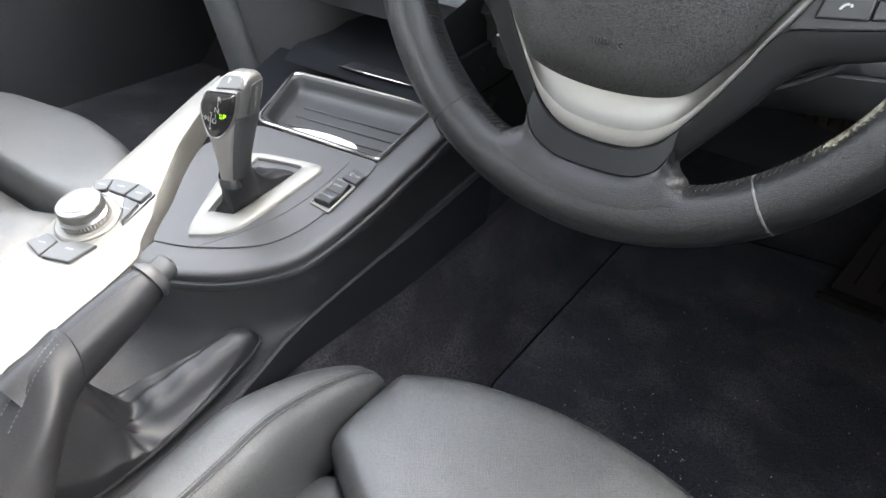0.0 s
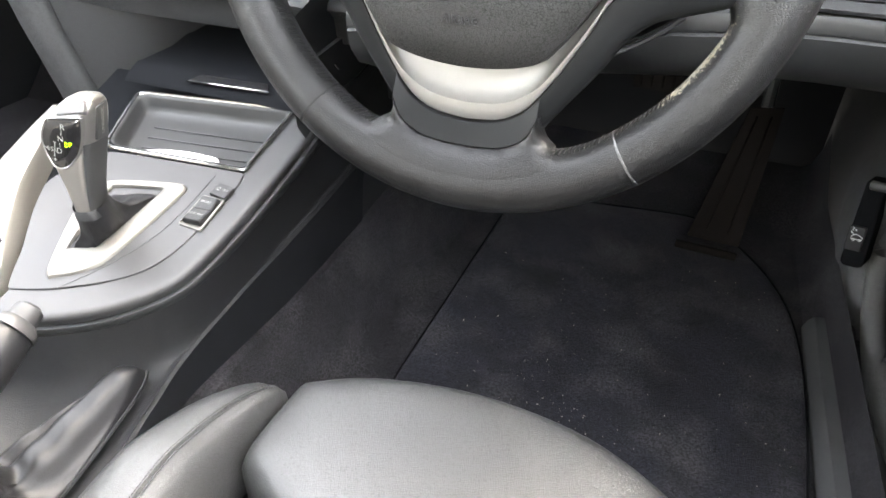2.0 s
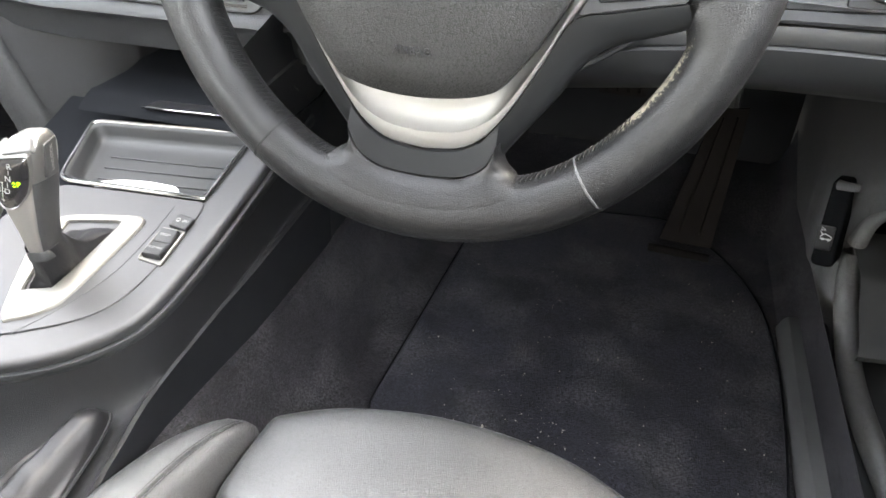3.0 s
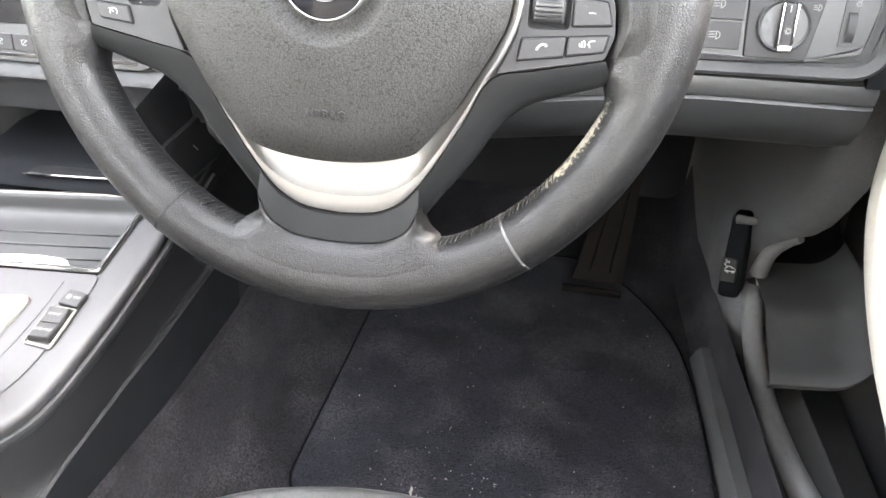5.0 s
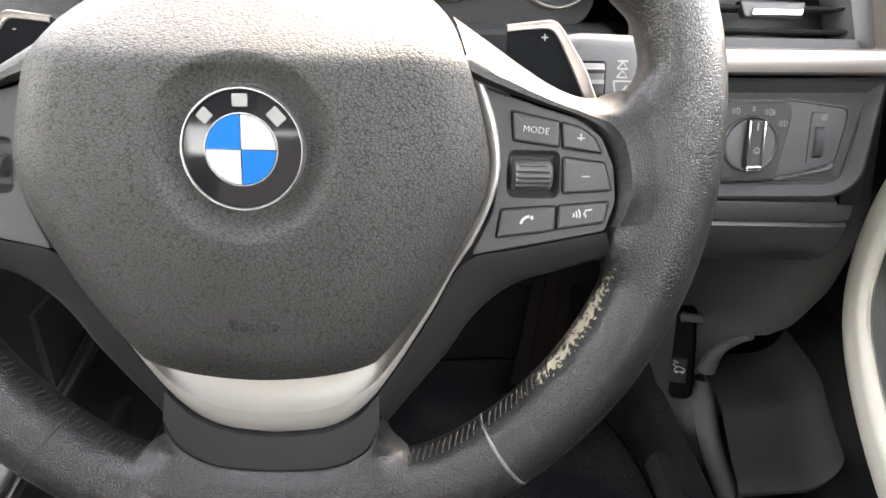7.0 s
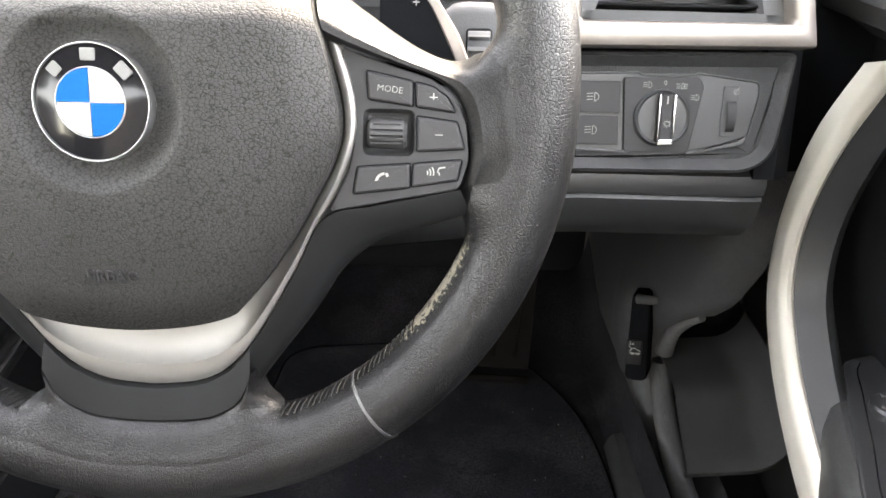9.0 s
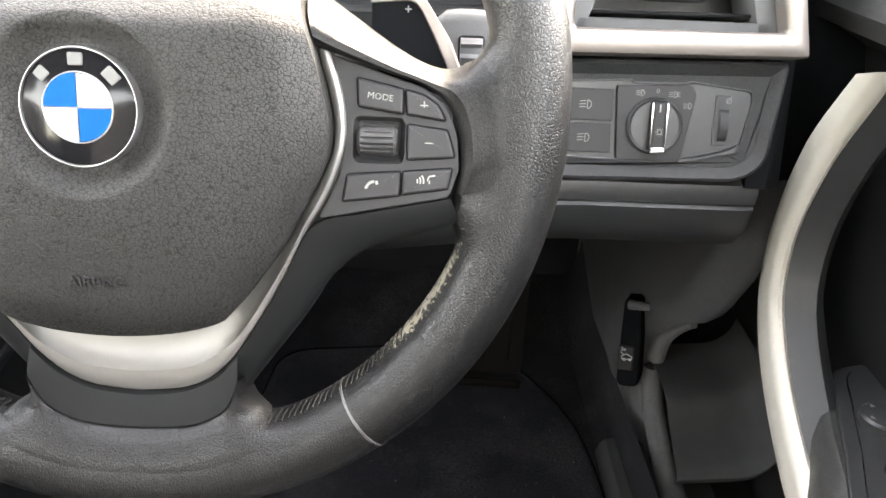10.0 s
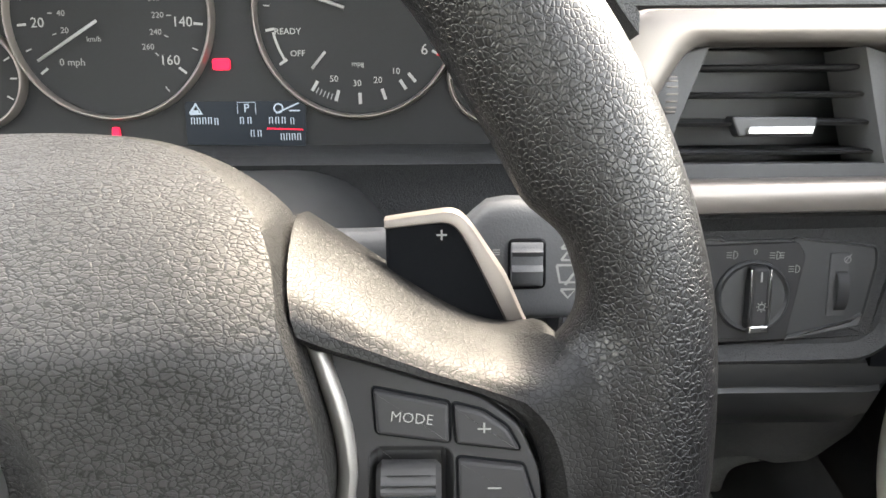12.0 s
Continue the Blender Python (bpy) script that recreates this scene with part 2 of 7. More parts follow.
ALU = material("pale aluminium", (0.140, 0.135, 0.123), 0.5, 0.5, 0.00001, 0.0005, 0.04, 0.04, "noise")
CREAM = material("silver door trim", (0.50, 0.48, 0.425), 0.55, 0.3, 0.00001, 0.0006, 0.05, 0.05, "noise")
WHITE = material("white print", (0.20, 0.20, 0.19), 0.6, 0, 0, 0.001, 0.05, 0.01)
# copy of the white print, brightened to make up for the dark footwell
PRINT = material("brightened white print", (0.55, 0.55, 0.54), 0.6, 0, 0, 0.001, 0.05, 0.01)
GREYPRINT = material("grey print", (0.15, 0.15, 0.145), 0.6, 0, 0, 0.001, 0.05, 0.01)
BLUE = material("blue enamel", (0.0, 0.056, 0.19), 0.5, 0, 0, 0.001, 0.05, 0.01, spec=0.03)
ENAMEL = material("white enamel", (0.17, 0.168, 0.16), 0.3, 0, 0, 0.001, 0.04, 0.01, spec=0.2)
MAT = carpet_material("mat pile", (0.0085, 0.0088, 0.0120), 0.38)
CARPET = carpet_material("carpet pile", (0.0095, 0.0090, 0.0105), 0.34)
BADGE_MARK = material("badge print", (0.11, 0.11, 0.108), 0.5, 0, 0, 0.001, 0.05, 0.01, spec=0.2)
BADGE_RING = material("badge ring", (0.30, 0.30, 0.30), 0.3, 0.9, 0, 0.001, 0.05, 0.03)
THREAD = material("dark thread", (0.014, 0.014, 0.014), 0.7, 0, 0, 0.001, 0.1, 0.01, spec=0.15)
SEAM = material("seam with painted highlight", (0.07, 0.07, 0.07), 0.35, 0, 0, 0.001, 0.2, 0.004)
CRUMB = material("crumb", (0.30, 0.27, 0.23), 0.8, 0, 0, 0.001, 0.3, 0.01)
RUBBER = material("pedal rubber", (0.0060, 0.0045, 0.0040), 0.85, 0, 0.0001, 0.002, 0.3, 0.02, "noise", spec=0.12)
PAINT = material("body paint", (0.25, 0.26, 0.28), 0.4, 0.2, 0, 0.001, 0.05, 0.2)
CLOTH = material("headlining", (0.28, 0.275, 0.265), 0.9, 0, 0.0003, 0.001, 0.08, 0.1, "noise")
TARMAC = material("tarmac", (0.06, 0.06, 0.06), 0.9, 0, 0.003, 0.01, 0.3, 0.5, "noise")
RED = glow("red lamp", (0.9, 0.01, 0.04), 0.05)
GREEN = glow("green lamp", (0.30, 0.75, 0.02), 0.05)
SCREEN = glow("display", (0.006, 0.008, 0.011), 0.05)
LIT = glow("display characters", (0.22, 0.26, 0.30), 0.012)


# ---- shapes ----
def part(name, bm, mat, parent=None, label="", smooth=True):
    """Links a bmesh as one mesh object, under parent."""
    bmesh.ops.recalc_face_normals(bm, faces=bm.faces[:])
    me = bpy.data.meshes.new(name)
    bm.to_mesh(me)
    bm.free()
    me.materials.append(mat)
    if smooth:
        me.shade_smooth()
        me.set_sharp_from_angle(angle=radians(38))
        for f in me.polygons:
            if len(f.vertices) > 4:
                f.use_smooth = False
    ob = new(name, me)
    ob.parent = parent
    if label:
        ob["label"] = label
    return ob


def base(name, m, label, category, group="", kind=""):
    ob = new(name)
    ob.matrix_world = m
    ob.empty_display_size = 0.02
    return tagged(ob, label, category, group, kind)


def spline(pts, n, closed=False):
    """n points evenly along a smooth curve through pts."""
    p = [Vector(q) for q in pts]
    k = len(p)
    out = []
    for i in range(k if closed else k - 1):
        a, b, c, d = (p[(i + j) % k] if closed else p[min(max(i + j, 0), k - 1)] for j in (-1, 0, 1, 2))
        for s in range(24):
            t = s / 24
            out.append(0.5 * (2 * b + (c - a) * t + (2 * a - 5 * b + 4 * c - d) * t * t + (3 * b - a - 3 * c + d) * t**3))
    out.append(out[0].copy() if closed else p[-1])
    return even(out, n, closed)


def even(poly, n, closed):
    run = [0.0]
    for a, b in zip(poly, poly[1:]):
        run.append(run[-1] + (b - a).length)
    res, j = [], 0
    for i in range(n):
        want = run[-1] * i / (n if closed else n - 1)
        while j < len(run) - 2 and run[j + 1] < want:
            j += 1
        span = run[j + 1] - run[j] or 1
        res.append(poly[j].lerp(poly[j + 1], min(1, (want - run[j]) / span)))
    return res


def rounded(pts, r, steps=5):
    """A closed 2D outline with rounded corners; r may be one radius or one for each corner."""
    out, k = [], len(pts)
    for i in range(k):
        a, b, c = (Vector(pts[(i + j) % k][:2]) for j in (-1, 0, 1))
        rad = r[i] if isinstance(r, (list, tuple)) else r
        d1, d2 = (a - b), (c - b)
        cut = min(rad, d1.length * 0.49, d2.length * 0.49)
        p, q = b + d1.normalized() * cut, b + d2.normalized() * cut
        for s in range(steps + 1):
            t = s / steps
            out.append((1 - t) ** 2 * p + 2 * t * (1 - t) * b + t * t * q)
    return out


def inset(poly, d):
    """A closed 2D outline moved inwards by d."""
    k = len(poly)
    area = sum(poly[i - 1].x * poly[i].y - poly[i].x * poly[i - 1].y for i in range(k))
    sign = 1 if area > 0 else -1
    out = []
    for i in range(k):
        a, b, c = poly[i - 1], poly[i], poly[(i + 1) % k]
        e1, e2 = (b - a), (c - b)
        if e1.length < 1e-9:
            e1 = e2
        if e2.length < 1e-9:
            e2 = e1
        n1, n2 = (Vector((-e.y, e.x)).normalized() * sign for e in (e1, e2))
        m = n1 + n2
        m = m.normalized() if m.length > 1e-6 else n1
        out.append(b + m * d / max(0.5, m.dot(n1)))
    return out


def untangled(poly, moved_in):
    """Draws together the corners that crossed over when an outline was moved inwards."""
    q = [p.copy() for p in moved_in]
    k = len(q)
    for _ in range(4):
        for i in range(k):
            j = (i + 1) % k
            if (q[j] - q[i]).dot(poly[j] - poly[i]) < 0:
                q[i] = q[j] = (q[i] + q[j]) / 2
    return q


def stack(rings, bm=None, cap0=True, cap1=True, closed=True):
    """A skin over rings of points (3D, equal in number)."""
    bm = bm or bmesh.new()
    rows = [[bm.verts.new(p) for p in ring] for ring in rings]
    k = len(rows[0])
    for a, b in zip(rows, rows[1:]):
        for i in range(k if closed else k - 1):
            j = (i + 1) % k
            bm.faces.new((a[i], a[j], b[j], b[i]))
    if cap0:
        bm.faces.new(rows[0][::-1])
    if cap1:
        bm.faces.new(rows[-1])
    return bm


def slab(poly, z0, z1, bevel=0.0005, bm=None, zf=None):
    """A plate with a rounded upper edge; zf(x, y) is added to the height."""
    f = zf or (lambda x, y: 0)
    def ring(d, z):
        return [(p.x, p.y, z + f(p.x, p.y)) for p in (untangled(poly, inset(poly, d)) if d else poly)]
    return stack([ring(0, z0), ring(0, z1 - bevel), ring(bevel * 0.3, z1 - bevel * 0.3), ring(bevel, z1)], bm)


def dome(poly, height, levels, centre=None, bm=None, skirt=None):
    """A star-shaped outline filled by rings towards its centre; height(x, y, s) with s from 1 at the edge to 0."""
    c = Vector(centre) if centre else sum(poly, Vector((0, 0))) / len(poly)
    bm = bm or bmesh.new()
    rows = []
    if skirt is not None:
        rows.append([bm.verts.new((p.x, p.y, skirt)) for p in poly])
    for s in levels:
        row = []
        for p in poly:
            q = c + (p - c) * s
            row.append(bm.verts.new((q.x, q.y, height(q.x, q.y, s))))
        rows.append(row)
    k = len(poly)
    for a, b in zip(rows, rows[1:]):
        for i in range(k):
            j = (i + 1) % k
            bm.faces.new((a[i], a[j], b[j], b[i]))
    tip = bm.verts.new((c.x, c.y, height(c.x, c.y, 0)))
    for i in range(k):
        bm.faces.new((rows[-1][i], rows[-1][(i + 1) % k], tip))
    return bm


def tube(path, radius, sides=10, bm=None, caps=True, flat=1.0, up=(0, 0, 1)):
    """A round bar along a path; radius may be a function of 0..1; flat squashes it along up."""
    p = [Vector(q) for q in path]
    rings = []
    for i, q in enumerate(p):
        d = (p[min(i + 1, len(p) - 1)] - p[max(i - 1, 0)]).normalized()
        side = d.cross(Vector(up))
        side = side.normalized() if side.length > 1e-6 else d.orthogonal().normalized()
        top = side.cross(d).normalized()
        r = radius(i / (len(p) - 1)) if callable(radius) else radius
        rings.append([q + side * (r * math.cos(a)) + top * (r * flat * math.sin(a)) for a in (2 * math.pi * s / sides for s in range(sides))])
    return stack(rings, bm, caps, caps)


def ribbon(lines, bm=None):
    """An open skin over lines of points (equal in number)."""
    return stack(lines, bm, False, False, closed=False)


def solid(lines, depth):
    """A skin over lines of points, with thickness along depth."""
    d = Vector(depth)
    bm = ribbon(lines)
    back = bmesh.ops.duplicate(bm, geom=bm.verts[:] + bm.edges[:] + bm.faces[:])
    vs = [g for g in back["geom"] if isinstance(g, bmesh.types.BMVert)]
    bmesh.ops.translate(bm, verts=vs, vec=d)
    edges = [e for e in bm.edges if len(e.link_faces) == 1]
    bmesh.ops.bridge_loops(bm, edges=edges)
    return bm


def box(x0, x1, y0, y1, z0, z1, bevel=0.002, bm=None):
    return slab(rounded([(x0, y0), (x1, y0), (x1, y1), (x0, y1)], bevel * 1.5, 3), z0, z1, bevel, bm)


def circle(cx, cy, r, n=40):
    return [Vector((cx + r * math.cos(2 * math.pi * i / n), cy + r * math.sin(2 * math.pi * i / n))) for i in range(n)]


def ring_band(cx, cy, r0, r1, z0, z1, n=64, bm=None):
    """A flat ring with rounded inner and outer edges."""
    rows = []
    for r, z in ((r0, z0), (r0 + (r1 - r0) * 0.15, z1 - (z1 - z0) * 0.2), (r0 * 0.6 + r1 * 0.4, z1), (r0 * 0.4 + r1 * 0.6, z1), (r1 - (r1 - r0) * 0.15, z1 - (z1 - z0) * 0.2), (r1, z0)):
        rows.append([(p.x, p.y, z) for p in circle(cx, cy, r, n)])
    return stack(rows, bm, False, False)


def words(text, size, mat, parent, m, name="lettering", extrude=0.00006, label="", thin=0.0):
    """Lettering in the built-in font as a mesh, centred on m."""
    cu = bpy.data.curves.new(name, "FONT")
    cu.body, cu.size, cu.align_x, cu.align_y, cu.extrude, cu.resolution_u = text, size, "CENTER", "CENTER", extrude, 2
    cu.offset = -thin * size
    tmp = bpy.data.objects.new(name, cu)
    me = bpy.data.meshes.new_from_object(tmp)
    bpy.data.objects.remove(tmp)
    me.materials.clear()
    me.materials.append(mat)
    ob = new(name, me)
    ob.parent, ob.matrix_basis = parent, m
    if label:
        ob["label"] = label
    return ob


def pierced(outline, holes, depth, bevel, zf):
    """A plate with openings cut through it; its upper face lies at zf(x, y)."""
    cu = bpy.data.curves.new("plate", "CURVE")
    cu.dimensions, cu.fill_mode, cu.extrude, cu.bevel_depth, cu.bevel_resolution = "2D", "BOTH", depth / 2 - bevel, bevel, 1
    for poly in [inset(outline, bevel)] + [inset(h, -bevel) for h in holes]:
        sp = cu.splines.new("POLY")
        sp.points.add(len(poly) - 1)
        sp.use_cyclic_u = True
        for q, p in zip(sp.points, poly):
            q.co = (p.x, p.y, 0, 1)
    tmp = bpy.data.objects.new("plate", cu)
    me = bpy.data.meshes.new_from_object(tmp)
    bpy.data.objects.remove(tmp)
    bm = bmesh.new()
    bm.from_mesh(me)
    bpy.data.meshes.remove(me)
    for v in bm.verts:
        v.co.z += zf(v.co.x, v.co.y) - depth / 2
    return bm


def strokes(lines, width, z, bm=None):
    """Flat drawn lines of a symbol."""
    bm = bm or bmesh.new()
    for line in lines:
        p = [Vector(q) for q in line]
        left, right = [], []
        for i, q in enumerate(p):
            d = (p[min(i + 1, len(p) - 1)] - p[max(i - 1, 0)]).normalized()
            nrm = Vector((-d.y, d.x)) * width / 2
            left.append((q.x + nrm.x, q.y + nrm.y, z)), right.append((q.x - nrm.x, q.y - nrm.y, z))
        stack([left, right], bm, False, False, closed=False)
    return bm


def arc(cx, cy, r, a0, a1, n=10):
    return [(cx + r * math.cos(radians(a0 + (a1 - a0) * i / n)), cy + r * math.sin(radians(a0 + (a1 - a0) * i / n))) for i in range(n + 1)]


def plate(x, y, z, tilt):
    """A frame that faces the driver: x right, y up, z towards the driver; tilt: degrees by which its top leans away."""
    return pose(x, y, z, 90 - tilt, 0, 0)


def samples(pts, per=8):
    """A smooth curve through pts with the same number of steps between each two."""
    p = [Vector(q) for q in pts]
    k, out = len(p), []
    for i in range(k - 1):
        a, b, c, d = (p[min(max(i + j, 0), k - 1)] for j in (-1, 0, 1, 2))
        for s in range(per):
            t = s / per
            out.append(0.5 * (2 * b + (c - a) * t + (2 * a - 5 * b + 4 * c - d) * t * t + (3 * b - a - 3 * c + d) * t**3))
    return out + [p[-1]]


def level(table, x):
    """A value between the rows of a table, in a straight line."""
    for (x0, v0), (x1, v1) in zip(table, table[1:]):
        if x <= x1:
            return v0 + (v1 - v0) * max(0, (x - x0) / (x1 - x0))
    return table[-1][1]


def mirrored(pts):
    """The half outline from top middle to bottom middle, closed over x = 0."""
    return [Vector(p) for p in pts] + [Vector((-p[0], p[1])) for p in pts[-2:0:-1]]

# ---- steering wheel ----
TILT = 16.0
WHEEL = plate(0, 0, 0.54, TILT)
wheel = base("steering_wheel", WHEEL, "black leather steering wheel with silver trim and worn rim", "steering wheel")
RM, RIM_N = 0.1640, -0.036


def bump(a, centre, half, soft):
    d = abs((a - centre + 180) % 360 - 180)
    t = min(1, max(0, (half + soft - d) / soft))
    return t * t * (3 - 2 * t)


def rim_point(a, b, grow=0.0):
    """A point of the rim: a degrees round the wheel, b degrees round the tube (0: inwards, 90: towards the driver)."""
    r0 = 0.0172 + grow
    inner = 0.0105 * (bump(a, -5, 9, 8) + bump(a, 185, 9, 8)) + 0.0055 * bump(a, -90, 17, 7)
    inner += 0.0028 * (bump(a, 1, 4, 5) + bump(a, 179, 4, 5))
    # the leather flares up to both sides of the foot
    d = abs((a + 90 + 180) % 360 - 180)
    inner += 0.0030 * math.exp(-(((d - 18) / 6.5) ** 2))
    inner += 0.0026 * (bump(a, 31, 3, 14) + bump(a, 149, 3, 14)) - 0.0050 * (bump(a, 16, 2, 6) + bump(a, 164, 2, 6))
    thick = 0.0010 * (bump(a, 22, 10, 12) + bump(a, 158, 10, 12))
    cb, sb = math.cos(radians(b)), math.sin(radians(b))
    rr = r0 + thick + (inner if cb > 0 else 0) * cb**2
    depth = (r0 + 0.0012) * math.copysign(abs(sb) ** (1 - 0.45 * max(0, inner) / 0.0105 if cb > 0 else 1), sb)
    r = RM - rr * cb
    return (r * math.cos(radians(a)), r * math.sin(radians(a)), RIM_N + depth)


def rim_height(x, y):
    """The height of the rim's near side over a point of the wheel's plane; it falls away steeply inside the rim."""
    a, r = math.degrees(math.atan2(y, x)), math.hypot(x, y)
    last = rim_point(a, 0)
    r_in = math.hypot(last[0], last[1])
    if r <= r_in:
        return RIM_N - 3 * (r_in - r)
    for b in range(4, 184, 4):
        q = rim_point(a, b)
        rq = math.hypot(q[0], q[1])
        if rq >= r:
            rl = math.hypot(last[0], last[1])
            return last[2] + (q[2] - last[2]) * (r - rl) / max(1e-6, rq - rl)
        last = q
    return RIM_N


def rim_mesh():
    bm = bmesh.new()
    rows = [[bm.verts.new(rim_point(i * 1.25, j * 15)) for j in range(24)] for i in range(288)]
    for i in range(288):
        for j in range(24):
            bm.faces.new((rows[i][j], rows[(i + 1) % 288][j], rows[(i + 1) % 288][(j + 1) % 24], rows[i][(j + 1) % 24]))
    return bm


def worn_leather():
    """Rim leather, flaked to a pale backing on the inner side low on the right."""
    m = LEATHER_RIM.copy()
    m.name = "worn rim leather"
    n, l = m.node_tree.nodes, m.node_tree.links
    b = n["Principled BSDF"]
    tc = n.new("ShaderNodeTexCoord")
    sep = n.new("ShaderNodeSeparateXYZ")
    l.new(tc.outputs["Object"], sep.inputs[0])

    def calc(op, a, b=None):
        q = n.new("ShaderNodeMath")
        q.operation = op
        for k, v in enumerate((a, b)):
            if v is None:
                continue
            if isinstance(v, (int, float)):
                q.inputs[k].default_value = v
            else:
                l.new(v, q.inputs[k])
        return q.outputs[0]

    # a ragged band round the inner edge, over a stretch of the rim
    x, y, z = sep.outputs
    rad = calc("SQRT", calc("ADD", calc("MULTIPLY", x, x), calc("MULTIPLY", y, y)))
    turn = calc("ARCTAN2", y, x)
    side = calc("ABSOLUTE", calc("ADD", rad, -0.1474))
    high = calc("MULTIPLY", calc("ABSOLUTE", calc("ADD", z, 0.0300)), 0.35)
    along = calc("MULTIPLY", calc("MAXIMUM", calc("ADD", calc("ABSOLUTE", calc("ADD", turn, 0.555)), -0.11), 0.0), 0.026)
    nz = n.new("ShaderNodeTexNoise")
    nz.inputs["Scale"].default_value, nz.inputs["Detail"].default_value = 520, 6
    l.new(tc.outputs["Object"], nz.inputs["Vector"])
    total = calc("ADD", calc("ADD", side, high), calc("ADD", along, calc("MULTIPLY", nz.outputs["Fac"], 0.014)))
    lim = n.new("ShaderNodeMapRange")
    lim.inputs["From Min"].default_value, lim.inputs["From Max"].default_value = 0.0092, 0.0082
    l.new(total, lim.inputs["Value"])
    mix = n.new("ShaderNodeMix")
    mix.data_type = "RGBA"
    l.new(lim.outputs[0], mix.inputs["Factor"])
    l.new(b.inputs["Base Color"].links[0].from_socket, mix.inputs["A"])
    mix.inputs["B"].default_value = (0.24, 0.22, 0.17, 1)
    l.new(mix.outputs["Result"], b.inputs["Base Color"])
    return m


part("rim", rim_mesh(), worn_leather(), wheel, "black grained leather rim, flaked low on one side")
for ang in (-53, -127):
    bm = bmesh.new()
    rows = [[bm.verts.new(rim_point(ang + da, j * 15, g)) for j in range(24)] for da, g in ((-0.34, -0.0006), (-0.2, 0.0003), (0.2, 0.0003), (0.34, -0.0006))]
    for r0, r1 in zip(rows, rows[1:]):
        for j in range(24):
            bm.faces.new((r0[j], r1[j], r1[(j + 1) % 24], r0[(j + 1) % 24]))
    # the right joint's highlight is painted in as a paler colour
    part("rim_seam", bm, SEAM if ang > -90 else THREAD, wheel, "joint in the leather, its highlight painted pale" if ang > -90 else "joint in the leather")


def stitching(a0, a1):
    """Crossed stitches along the inner side of the rim."""
    bm = bmesh.new()
    k = int((a1 - a0) / 1.15)
    for i in range(k):
        a = a0 + (a1 - a0) * i / k
        p, q = Vector(rim_point(a, 26, 0.0002)), Vector(rim_point(a + 1.0, 0, 0.0002))
        tube([p, p.lerp(q, 0.5) * 0.9980, q], 0.00042, 5, bm)
    return bm


for a0, a1 in ((-67, -54), (-52, -38), (-126, -113), (-158, -128)):
    part("stitching", stitching(a0, a1), THREAD, wheel, "black cross stitching along the rim")

HUB = [(0, 0.0738), (0.03, 0.0718), (0.05, 0.0652), (0.064, 0.0560), (0.0722, 0.0460), (0.077, 0.033), (0.081, 0.0215), (0.0852, 0.005), (0.0868, -0.006), (0.0848, -0.0185), (0.077, -0.035), (0.0638, -0.058), (0.0482, -0.079), (0.0412, -0.0846), (0.0235, -0.0890), (0, -0.0907)]


def hub_height(x, y, s):
    n = 0.0045 - 0.010 * (abs(x) / 0.088) ** 2.2 - 0.010 * (max(0, -y) / 0.09) ** 1.8
    t = max(0, y - 0.028)
    n -= 1.75 * t * t / (t + 0.012)
    n -= 0.0055 * max(0, s - 0.80) ** 2 / 0.04
    r = math.hypot(x, y)
    if r < 0.040:
        k = min(1, max(0, (0.0330 - r) / 0.0100))
        n -= 0.0062 * k * (1.25 - 0.25 * k * k) 
    return n


def finer_levels():
    return [1, 0.995, 0.985, 0.97, 0.95] + [0.925 - 0.0125 * i for i in range(73)]


hub_outline = spline(mirrored(HUB), 140, True)
part("airbag_cover", dome(hub_outline, hub_height, finer_levels(), (0, 0), skirt=-0.07), LEATHER_HUB, wheel, "dark grey grained airbag cover")
words("AIRBAG", 0.0062, BUTTON, wheel, pose(0, -0.0655, -0.0006, 9, 0, 0), "embossed_lettering", 0.0005)
for x in (-0.055, 0.0535):
    part("embossed_mark", strokes([[(x - 0.004, 0.0085), (x + 0.004, 0.008)], [(x, 0.0085), (x, 0.0055)]], 0.0006, hub_height(x, 0.008, 0.5) + 0.0003), LEATHER_HUB, wheel)

# the round badge: rings and coloured quarters
badge = part("badge", dome(circle(0, 0, 0.0206, 72), lambda x, y, s: 0.0022 + 0.0014 * (1 - s * s), [1, 0.9, 0.75, 0.5, 0.25], skirt=-0.004), BADGE_FACE, wheel, "round badge with blue and white quarters")
part("outer_ring", ring_band(0, 0, 0.0204, 0.0214, -0.002, 0.0033), BADGE_RING, badge)
part("inner_ring", ring_band(0, 0, 0.01215, 0.01275, 0.0026, 0.0037), BADGE_RING, badge)
for q in range(4):
    a0 = q * 90
    sector = [Vector((0, 0))] + [Vector(p) for p in arc(0, 0, 0.0122, a0, a0 + 90, 14)]
    sector = inset(sector, 0.00018)
    bm = stack([[(p.x, p.y, 0.002) for p in sector], [(p.x, p.y, 0.00368 + 0.0001 * (1 - (p.length / 0.0122) ** 2)) for p in sector]])
    part("quarter", bm, BLUE if q in (1, 3) else ENAMEL, badge, "blue enamel quarter" if q in (1, 3) else "white enamel quarter", smooth=False)
for a, w in ((137, 0.0042), (90, 0.0052), (43, 0.0058)):
    bar = rounded([(-w / 2, -0.0022), (w / 2, -0.0022), (w / 2, 0.0022), (-w / 2, 0.0022)], 0.0006, 3)
    turn = Matrix.Rotation(radians(a - 90), 2)
    c = Vector((0.0168 * math.cos(radians(a)), 0.0168 * math.sin(radians(a))))
    part("badge_mark", slab([turn @ p + c for p in bar], 0.002, 0.0034, 0.0002), BADGE_MARK, badge, "plain silver mark")

